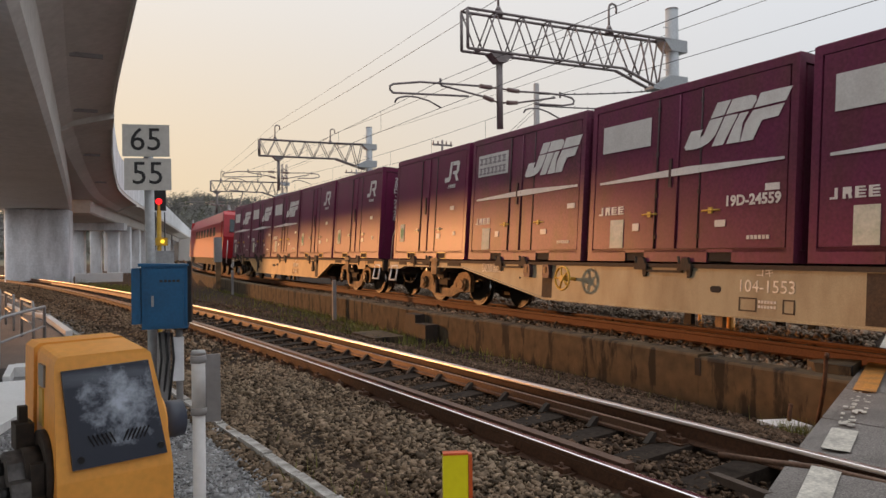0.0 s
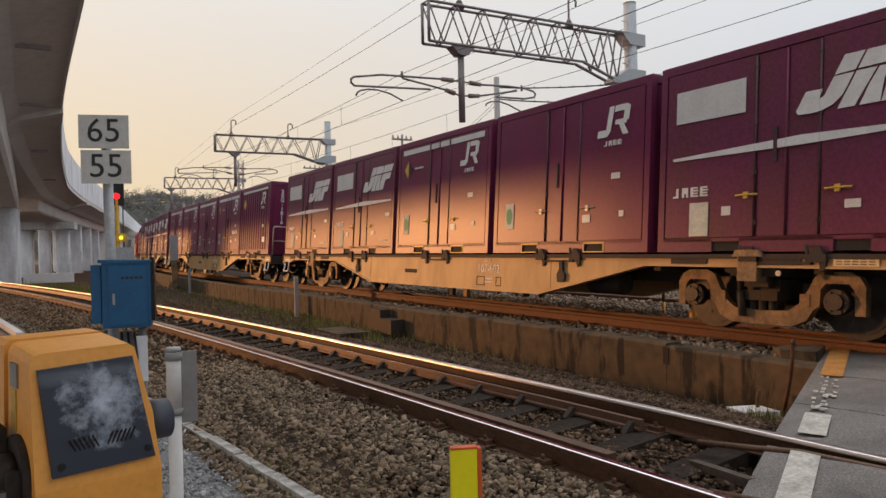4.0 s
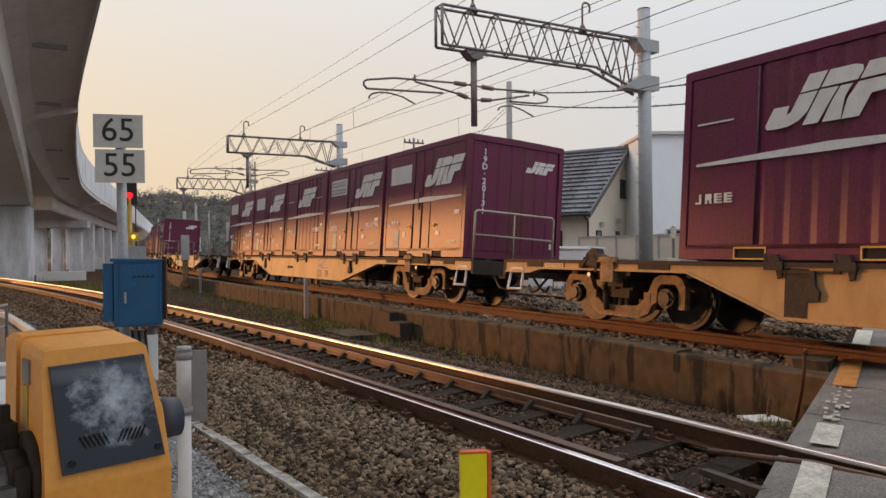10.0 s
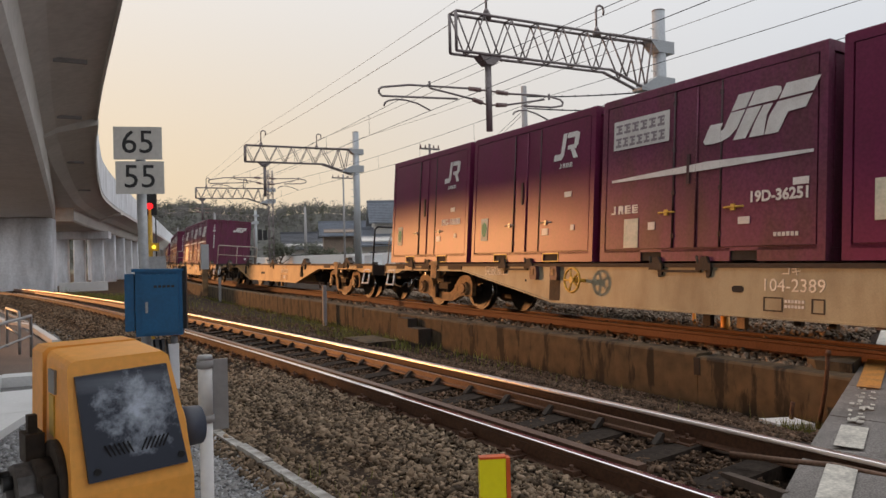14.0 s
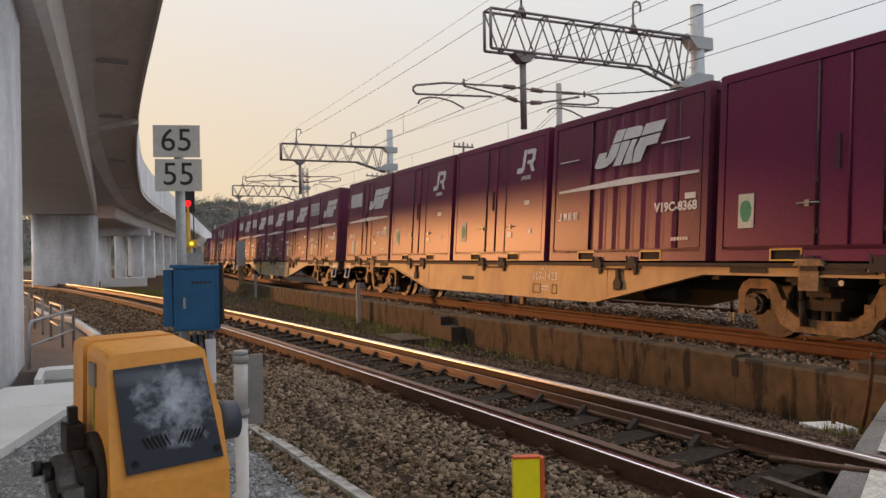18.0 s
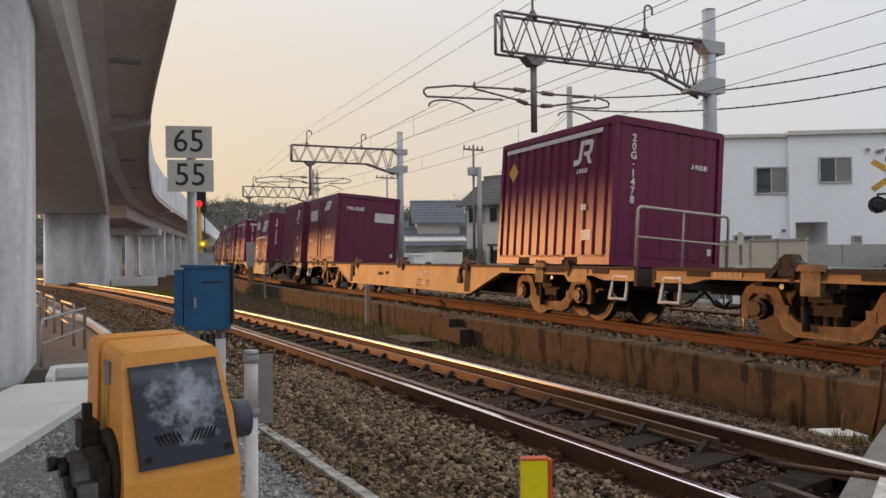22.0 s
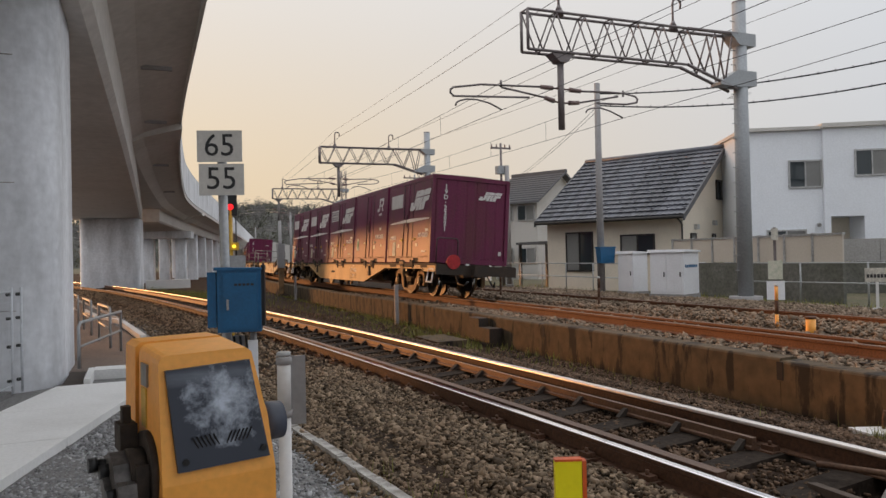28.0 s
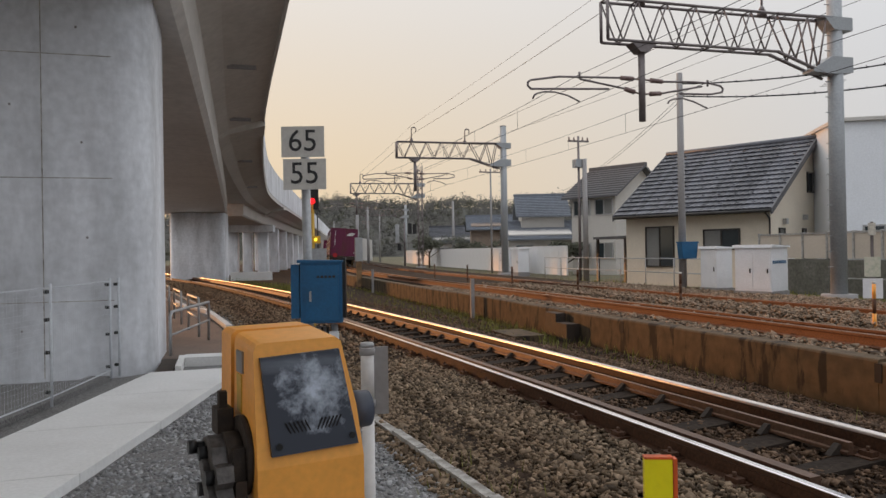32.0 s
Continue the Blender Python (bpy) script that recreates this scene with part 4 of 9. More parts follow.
# ---------------------------------------------------------------- overhead line
def lattice_beam(bm, a, b, h, n, w=0.32):
    """A lattice girder from a to b (points at its lower edge), h deep, w wide."""
    a, b = Vector(a), Vector(b)
    d = (b - a).normalized()
    side = Vector((-d.y, d.x, 0)) * w / 2
    up = Vector((0, 0, h))
    for s in (-1, 1):
        tube(bm, a + side * s, b + side * s, 0.036, n=6)
        tube(bm, a + side * s + up, b + side * s + up, 0.036, n=6)
        tube(bm, a + side * s, a + side * s + up, 0.04, n=6)
        for i in range(n):
            p, q = a + (b - a) * (i / n), a + (b - a) * ((i + 1) / n)
            m = (p + q) / 2
            tube(bm, p + side * s + up, m + side * s, 0.021, n=5)
            tube(bm, m + side * s, q + side * s + up, 0.021, n=5)
    for i in range(2 * n + 1):
        p = a + (b - a) * (i / (2 * n))
        if i % 2:
            tube(bm, p - side, p + side, 0.022, n=5)
        else:
            tube(bm, p - side + up, p + side + up, 0.022, n=5)


# registration arms: offsets (along the arm, up) from the dropper post and the arm's lower edge
ARMS = (
    ([(-0.61, -0.88), (-2.27, -0.94), (-2.75, -1.02), (-3.00, -1.06), (-3.08, -1.12), (-3.08, -1.20), (-3.00, -1.27), (-2.80, -1.26), (-0.93, -1.17)],
     [(-0.50, -1.14), (-1.05, -1.06), (-1.71, -0.97)],
     [(-2.96, -1.50), (-2.92, -1.42), (-2.84, -1.37), (-2.64, -1.32), (-2.37, -1.32), (-2.05, -1.38), (-1.72, -1.52)]),
    ([(0.61, -0.91), (1.50, -0.87), (2.02, -0.88), (2.32, -0.93), (2.40, -1.00), (2.36, -1.09), (2.02, -1.16), (1.10, -1.19)],
     [(0.55, -1.21), (1.10, -1.10), (1.76, -0.97)],
     [(0.74, -1.45), (0.79, -1.38), (0.92, -1.33), (1.18, -1.30), (1.50, -1.37), (1.90, -1.52)]),
)


def gantry(x, y, left, z, top, depth, panels, bend, drop, label, lattice=False):
    """A cantilever overhead-line gantry: a mast at x, its lattice arm reaching left; bend is where its haunch begins, drop the dropper post."""
    g = root("line_gantry", label, "gantry", "overhead line gantries", m=Matrix.Translation((x, y, 0)))
    bm = bmesh.new()
    if lattice:
        for a in (-0.20, 0.20):
            for b in (-0.20, 0.20):
                tube(bm, (a, b, -0.2), (a, b, top), 0.035, n=5)
        for i in range(int(top / 0.54)):
            z0, z1 = i * 0.54, (i + 1) * 0.54
            s = 1 if i % 2 else -1
            for b in (-0.20, 0.20):
                tube(bm, (-0.20 * s, b, z0), (0.20 * s, b, z1), 0.022, n=5)
                tube(bm, (b, -0.20 * s, z0), (b, 0.20 * s, z1), 0.022, n=5)
        part("lattice_mast", bm, M["lattice"], g, "square lattice steel mast")
    else:
        tube(bm, (0, 0, -0.2), (0, 0, top), 0.215, 0.185, n=20)
        mast = part("mast", bm, M["mast"], g, "tall grey steel mast")
        bm = bmesh.new()
        box(bm, -0.34, -0.17, -0.012, 0.012, 0, 0.02)
        step = mesh_of("climbing_step", bm, M["mast"])
        for zz in np.arange(0.9, top - 0.2, 0.42):
            ob = new("climbing_step", step)
            ob.parent = mast
            ob.matrix_basis = Matrix.Translation((0, 0, zz))
        bm = bmesh.new()
        tube(bm, (0, 0, top), (0, 0, top + 0.03), 0.19, n=20)
        part("mast_cap", bm, M["lattice"], mast)
    bm = bmesh.new()
    tube(bm, (0, 0, -0.1), (0, 0, 0.16), 0.45, n=20)
    part("footing", bm, M["pole"], g, "concrete footing")
    bm = bmesh.new()
    L, B = left - x, bend - x
    lattice_beam(bm, (L, 0, z), (B, 0, z + 0.03), depth, panels)
    # haunch towards the mast
    for s in (-0.16, 0.16):
        tube(bm, (B, s, z + 0.03), (-0.30, s, z - 0.52), 0.045, n=6)
        tube(bm, (B, s, z + depth + 0.03), (-0.25, s, z + depth + 0.06), 0.045, n=6)
        for p, q in (((B, depth), (B * 0.72, -0.12)), ((B * 0.72, -0.12), (B * 0.52, depth)), ((B * 0.52, depth), (B * 0.36, -0.36)), ((B * 0.36, -0.36), (B * 0.22, depth))):
            tube(bm, (p[0], s, z + p[1]), (q[0], s, z + q[1]), 0.026, n=5)
    part("lattice_arm", bm, M["lattice"], g, "weathered lattice arm")
    k = depth / 1.02
    for outline in ([(-0.55, 1.12), (0.42, 1.12), (0.42, 0.76), (-0.20, 0.76)], [(-0.92, -0.44), (-0.92, -0.36), (-0.28, 0.02), (0.42, 0.02), (0.42, -0.40), (-0.20, -0.46)]):
        bm = bmesh.new()
        prism(bm, [(a, z + b * k) for a, b in outline], "y", -0.20, 0.20)
        part("bracket", bm, M["mast"], g, "grey steel bracket", bevel=0.015)
    d = drop - x
    bm = bmesh.new()
    tube(bm, (d, 0, z - 1.93), (d, 0, z - 0.05), 0.085, n=12)
    prism(bm, [(d - 0.34, z - 0.03), (d + 0.34, z - 0.03), (d + 0.11, z - 0.24), (d - 0.11, z - 0.24)], "y", -0.16, 0.16)
    part("dropper_post", bm, M["lattice"], g)
    for s, (pull, stay, steady) in zip((-1, 1), ARMS):
        for (a, b), e in ((pull[0], (0.06, -0.89)), (stay[0], (0.06, -1.25))):
            bm = bmesh.new()
            p0, p1 = Vector((d + s * e[0], 0, z + e[1])), Vector((d + a, 0, z + b))
            tube(bm, p0, p1, 0.022, n=6)
            tube(bm, p0.lerp(p1, 0.35), p0.lerp(p1, 0.96), 0.062, 0.055, n=10)
            part("insulator", bm, M["porcelain"], g)
        for name, pts, r in (("pull_arm", pull, 0.026), ("arm_stay", stay, 0.025), ("registration_arm", steady, 0.022)):
            bm = bmesh.new()
            pipe(bm, [(d + a, 0, z + b) for a, b in pts], r, 6)
            part(name, bm, M["lattice"], g)
        bm = bmesh.new()
        a = -1.72 if s < 0 else 1.93
        tube(bm, (d + a, 0, z - 0.96), (d + a, 0, z - 0.80), 0.03, n=6)
        part("wire_clamp", bm, M["lattice"], g)
    for k in (0.20, 0.93):
        xx = L + (B - L) * k
        bm = bmesh.new()
        zt = z + depth
        pipe(bm, [(xx, 0, zt), (xx, 0, zt + 0.72), (xx + 0.03, 0, zt + 0.82), (xx + 0.12, 0, zt + 0.87), (xx + 0.24, 0, zt + 0.84), (xx + 0.28, 0, zt + 0.74), (xx + 0.26, 0, zt + 0.62)], 0.032, 6)
        tube(bm, (xx, 0, zt - 0.03), (xx, 0, zt + 0.10), 0.13, 0.11, n=8)
        tube(bm, (xx, 0, zt + 0.10), (xx, 0, zt + 0.24), 0.10, 0.04, n=8)
        part("wire_hook", bm, M["lattice"], g)
    return g


# x, y, left end, lower edge, mast top, depth, panels, haunch, dropper
GANTRIES = [(16.1, 15.6, 9.02, 6.58, 8.6, 1.0, 6, 14.05, 10.04), (16.3, 40.3, 9.70, 6.95, 8.97, 0.92, 5, 14.17, 10.78), (17.55, 64.0, 11.12, 6.84, 9.46, 0.90, 5, 15.48, 11.64), (26.5, 105.0, 19.5, 7.0, 8.6, 0.9, 5, 24.4, 20.4)]
for gk, gv in enumerate(GANTRIES):
    gantry(*gv, "lattice steel mast with a lattice arm over the far tracks" if gk == 2 else "grey steel mast with a lattice arm over the tracks", gk == 2)


def sagging(bm, a, b, sag, r, n=14):
    a, b = Vector(a), Vector(b)
    pts = [a + (b - a) * (i / n) - Vector((0, 0, sag * 4 * (i / n) * (1 - i / n))) for i in range(n + 1)]
    pipe(bm, pts, r, 5)
    return pts


def wire(points, sag, r, label, category="wire"):
    bm = bmesh.new()
    for a, b in zip(points[:-1], points[1:]):
        sagging(bm, a, b, sag, r)
    return thing("overhead_wire", bm, M["wire"], label, category, "overhead wires")


def build_wires():
    # contact and carrier wires over both main tracks
    for side in (-1.72, 1.92):
        for drop, sag, label in ((-1.53, 0.03, "thin dark contact wire above the rails"), (-0.86, 0.16, "thin dark carrier wire above the rails")):
            pts = [(g[8] + side, g[1], g[3] + drop) for g in GANTRIES]
            wire([(pts[0][0], -9.1, pts[0][2])] + pts, sag, 0.007, label)
    # hangers between carrier and contact wire
    for side in (-1.72, 1.92):
        row = root("wire_hangers", "row of thin hangers under a carrier wire", "wire hangers", "overhead wires")
        for a, b in zip(GANTRIES[:-1], GANTRIES[1:]):
            for i in range(1, 6):
                k = i / 6
                bm = bmesh.new()
                xx, yy, zz = a[8] + side + (b[8] - a[8]) * k, a[1] + (b[1] - a[1]) * k, a[3] + (b[3] - a[3]) * k
                tube(bm, (xx, yy, zz - 1.54), (xx, yy, zz - 0.86 - 0.64 * k * (1 - k)), 0.005, n=4)
                part("hanger", bm, M["wire"], row)
    # feeders carried on the hooks above the arms
    for k in (0.20, 0.93):
        pts = [(g[2] + (g[7] - g[2]) * k + 0.26, g[1], g[3] + g[5] + 0.60) for g in GANTRIES]
        pts = [(pts[0][0], -9.1, pts[0][2])] + pts
        wire(pts, 0.08, 0.009, "dark feeder wire above the gantry arms")
        if k < 0.5:
            wire([(x - 0.25, y, z + 0.36) for x, y, z in pts], 0.06, 0.006, "thin earth wire above the gantry arms")
    wire([(16.3, -9.1, 8.0), (16.3, 15.6, 8.0), (16.5, 40.3, 8.6), (17.75, 64, 8.9)], 0.10, 0.008, "dark feeder wire along the masts")
    # spiral-wrapped telephone cables on the roadside poles
    for za, zb, zc, sg in ((6.76, 6.47, 7.05, 0.40), (7.18, 7.15, 7.70, 0.34)):
        bm = bmesh.new()
        for a, b, sag in (((24.6, 8.7, zc), (21.36, 13.1, zb), 0.03), ((21.36, 13.1, zb), (15.29, 21.4, za), sg)):
            pts = sagging(bm, a, b, sag, 0.024, 22)
            for i, p in enumerate(pts[:-1]):
                tube(bm, p + Vector((0, 0, -0.03)), p + Vector((0, 0, 0.055)), 0.016, n=5)
        thing("telephone_cable", bm, M["wire"], "black ringed telephone cable between poles", "cable", "telephone cables")
    # house drops
    bm = bmesh.new()
    for a, b in (((15.3, 21.4, 6.6), (20.3, 41.0, 4.9)), ((15.3, 21.4, 6.75), (20.6, 41.0, 5.2))):
        sagging(bm, a, b, 0.3, 0.008)
    thing("service_wire", bm, M["wire"], "thin service wires down to a house", "wire")


build_wires()


# ---------------------------------------------------------------- poles and cabinets beyond the tracks
def pole(x, y, top, r, label, mat="pole", cross=0, half=0.85, name="utility_pole"):
    p = root(name, label, "pole", "line poles", m=Matrix.Translation((x, y, 0)))
    bm = bmesh.new()
    tube(bm, (0, 0, -0.3), (0, 0, top), r, r * 0.72, n=16)
    part("shaft", bm, M[mat], p)
    for i in range(cross):
        bm = bmesh.new()
        zz = top - 0.25 - i * 0.42
        box(bm, -half, half, -0.05, 0.05, zz - 0.04, zz + 0.04)
        part("crossarm", bm, M["lattice"], p)
        for k in (-0.9 * half, -0.42 * half, 0.42 * half, 0.9 * half):
            bm = bmesh.new()
            tube(bm, (k, 0, zz + 0.03), (k, 0, zz + 0.2), 0.045, 0.03, n=8)
            part("insulator", bm, M["porcelain"], p)
    return p


near_pole = pole(15.27, 21.4, 7.55, 0.14, "grey concrete telephone pole with a blue box", "pole")
bm = bmesh.new()
prism(bm, [(-0.32, 1.65), (0.32, 1.65), (0.27, 1.12), (-0.27, 1.12)], "y", -0.42, -0.14)
part("junction_box", bm, M["blue"], near_pole, "blue tapered junction box", bevel=0.02)
bm = bmesh.new()
box(bm, -0.34, 0.34, -0.44, -0.12, 1.65, 1.70)
part("box_lid", bm, M["blue"], near_pole)
pole(17.15, 31.8, 5.95, 0.15, "grey concrete utility pole with a transformer", "pole")
tp = pole(16.96, 32.05, 7.1, 0.075, "slim pole with a crossarm and insulators", "lattice", 1, 0.56)
bm = bmesh.new()
box(bm, -0.24, 0.34, -0.2, 0.2, 5.55, 5.95)
part("switch_box", bm, M["mast"], tp, bevel=0.02)
pole(18.4, 48.0, 7.35, 0.08, "slim pole with a crossarm behind the far track", "pole", 1, 0.85)
pole(23.7, 73.2, 6.9, 0.17, "thin grey concrete pole behind the tracks", "pole")
for k, (x, y, h) in enumerate(((13.5, 92, 7.5), (16.5, 100, 8), (19.0, 112, 8.5), (15.5, 125, 7.0), (12.2, 84, 6.0), (22.5, 120, 8.0), (14.0, 140, 9.0))):
    pole(x + 3.2, y, h, 0.14, "distant thin grey line pole", "pole", 1 if k % 2 else 0)

def cabinet(x0, x1, y0, y1, h, doors, label):
    c = root("relay_cabinet", label, "cabinet", "trackside cabinets")
    bm = bmesh.new()
    box(bm, x0, x1, y0, y1, 0.16, h)
    body = part("body", bm, M["cabinet"], c, bevel=0.012)
    bm = bmesh.new()
    prism(bm, [(x0 - 0.06, h), (x1 + 0.06, h), (x1 + 0.04, h + 0.05), (x0 - 0.04, h + 0.09)], "y", y0 - 0.06, y1 + 0.06)
    part("lid", bm, M["cabinet"], c)
    bm = bmesh.new()
    box(bm, x0 - 0.03, x1 + 0.03, y0 - 0.03, y1 + 0.03, -0.1, 0.16)
    part("plinth", bm, M["pole"], c, "concrete plinth")
    w = (y1 - y0 - 0.06) / doors
    for i in range(doors):
        bm = bmesh.new()
        a = y0 + 0.03 + i * w
        box(bm, x0 - 0.02, x0 - 0.001, a + 0.008, a + w - 0.008, 0.22, h - 0.05)
        d = part("door", bm, M["cabinet"], c, bevel=0.006)
        bm = bmesh.new()
        box(bm, x0 - 0.045, x0 - 0.02, a + 0.06, a + 0.09, 0.70, 0.84)
        part("handle", bm, M["black"], d)
    return c


cabinet(15.42, 16.02, 19.80, 20.62, 1.44, 1, "white enamelled relay cabinet with one door")
big = cabinet(15.42, 16.40, 17.36, 18.50, 1.46, 2, "large white relay cabinet with two doors")
big.matrix_basis = Matrix.Translation((15.42, 17.36, 0)) @ Matrix.Rotation(radians(21), 4, "Z") @ Matrix.Translation((-15.42, -17.36, 0))
bm = bmesh.new()
for i in range(7):
    box(bm, 15.50 + i * 0.115, 15.59 + i * 0.115, 17.354, 17.359, 0.98, 1.07)
part("print_row", bm, M["blue"], big, "row of illegible blue print")
for y in (57, 60.2):
    cabinet(17.2, 17.9, y * 0.6 + 6.2, y * 0.6 + 7.3, 1.55, 1, "grey-white trackside cabinet by the panel fence")


# white panel fence beyond the far track
def panel_fence():
    f = root("panel_fence", "white ribbed panel fence behind the far track", "fence", kind="structure")
    bm = bmesh.new()
    n = 2
    for i in range(n):
        prism(bm, [(i * 0.5, 0.0), (i * 0.5 + 0.02, -0.11), (i * 0.5 + 0.40, -0.11), (i * 0.5 + 0.42, 0.0), (i * 0.5 + 0.5, 0.0), (i * 0.5 + 0.5, 0.012), (i * 0.5, 0.012)], "z", 0.05, 1.72)
    me = mesh_of("fence_panel", bm, M["panelwhite"])
    for i in range(56):
        s = 36.5 + i * 1.05
        x, y, h = main_line(s)
        ob = new("fence_panel", me)
        ob.parent = f
        r = Vector((math.cos(radians(h)), -math.sin(radians(h)), 0))
        p = Vector((x, y, 0)) + r * 9.6
        ob.matrix_basis = Matrix.Translation(p) @ Matrix.Rotation(radians(90 - h), 4, "Z")


panel_fence()


def mesh_fence(points, h, label, gap=2.0, rails=(0.98, 0.5), r=0.025, mat="galv"):
    f = root("mesh_fence", label, "fence", "fences")
    for a, b in zip(points[:-1], points[1:]):
        a, b = Vector(a), Vector(b)
        n = max(1, round((b - a).length / gap))
        for i in range(n + 1):
            p = a + (b - a) * (i / n)
            bm = bmesh.new()
            tube(bm, p + Vector((0, 0, -0.1)), p + Vector((0, 0, h)), r, n=8)
            part("post", bm, M[mat], f)
        for k in rails:
            bm = bmesh.new()
            tube(bm, a + Vector((0, 0, h * k)), b + Vector((0, 0, h * k)), r * 0.8, n=8)
            part("rail", bm, M[mat], f)
    return f


mesh_fence([(16.9, 36, -0.05), (16.7, 22.0, -0.05)], 1.15, "low grey wire fence along the far track")
mesh_fence([(17.2, 16.8, -0.05), (18.6, 9.5, -0.05)], 1.15, "low grey wire fence beside the houses")
# striped marker stakes between the main tracks
for x, y in ((10.10, 9.10), (10.7, 15.1), (10.75, 20.5), (10.8, 26.0), (10.85, 31.5), (10.9, 37.0)):
    st = root("marker_stake", "short rusty stake with a white top between the tracks" if y > 10 else "orange and black striped marker stake", "stake", "marker stakes", m=Matrix.Translation((x, y, 0)))
    for i in range(4):
        bm = bmesh.new()
        tube(bm, (0, 0, -0.1 + i * 0.24), (0, 0, 0.14 + i * 0.24), 0.030 if y < 10 else 0.035, n=10)
        part("stripe", bm, M["orange" if i % 2 and y < 10 else "rust"], st)
    bm = bmesh.new()
    tube(bm, (0, 0, 0.86), (0, 0, 0.90), 0.034, n=10)
    part("cap", bm, M["whitepaint"], st)
st = root("marker_stake", "small orange bollard between the far rails", "bollard", m=Matrix.Translation((9.92, 8.28, 0)))
bm = bmesh.new()
tube(bm, (0, 0, 0), (0, 0, 0.40), 0.075, n=14)
part("shaft", bm, M["orange"], st)
bm = bmesh.new()
tube(bm, (0, 0, 0.37), (0, 0, 0.41), 0.081, n=14)
part("collar", bm, M["rust"], st)
# equipment post with plates on the far side
ep = root("equipment_post", "grey post with yellow and white plates", "post", m=Matrix.Translation((15.06, 13.6, 0)) @ Matrix.Rotation(radians(42), 4, "Z"))
bm = bmesh.new()
box(bm, -0.035, 0.035, -0.035, 0.035, -0.1, 2.05)
part("shaft", bm, M["lattice"], ep)
for z0, z1, mt, w in ((1.72, 2.02, "line", 0.08), (0.72, 1.20, "paper", 0.17), (0.20, 0.68, "cabinet", 0.21)):
    bm = bmesh.new()
    box(bm, -0.10 - 0.02, -0.07, -w, w, z0, z1)
    part("plate", bm, M[mt], ep)

nb = root("notice_board", "small cream notice board on a white cross-footed post", "notice board", m=Matrix.Translation((15.4, 11.1, 0)) @ Matrix.Rotation(radians(-54), 4, "Z"))
bm = bmesh.new()
box(bm, -0.24, 0.24, -0.015, 0.015, 0.70, 1.02)
bd = part("board", bm, M["line"], nb, "cream board", bevel=0.004)
for i in range(6):
    bm = bmesh.new()
    box(bm, -0.20 + i * 0.068, -0.15 + i * 0.068, -0.020, -0.015, 0.80, 0.88)
    part("bar", bm, M["ink"], bd)
bm = bmesh.new()
box(bm, -0.03, 0.03, -0.02, 0.02, -0.12, 0.70)
part("post", bm, M["whitepaint"], nb)
bm = bmesh.new()
prism(bm, [(-0.30, -0.02), (0.30, -0.02), (0.30, 0.02), (0.05, 0.12), (-0.05, 0.12), (-0.30, 0.02)], "y", -0.03, 0.03)
part("foot", bm, M["whitepaint"], nb)


# ---------------------------------------------------------------- houses
def window_in(parent, m, w, h, frame_mat, leaves=2, curtain=True):
    """A window on a wall: m places its middle, x along the wall, z up, -y outwards."""
    bm = bmesh.new()
    t = 0.06
    box(bm, -w / 2, w / 2, -0.05, 0.03, h / 2 - t, h / 2, m)
    box(bm, -w / 2, w / 2, -0.05, 0.03, -h / 2, -h / 2 + t, m)
    box(bm, -w / 2, -w / 2 + t, -0.05, 0.03, -h / 2 + t, h / 2 - t, m)
    box(bm, w / 2 - t, w / 2, -0.05, 0.03, -h / 2 + t, h / 2 - t, m)
    for i in range(1, leaves):
        xx = -w / 2 + w * i / leaves
        box(bm, xx - 0.025, xx + 0.025, -0.045, 0.02, -h / 2 + t, h / 2 - t, m)
    fr = part("window", bm, M[frame_mat], parent)
    for i in range(leaves):
        bm = bmesh.new()
        a, b = -w / 2 + w * i / leaves + 0.03, -w / 2 + w * (i + 1) / leaves - 0.03
        box(bm, a, b, -0.02, -0.01, -h / 2 + t, h / 2 - t, m)
        part("pane", bm, M["curtain" if curtain and i == leaves - 1 else "glass"], fr)
    return fr


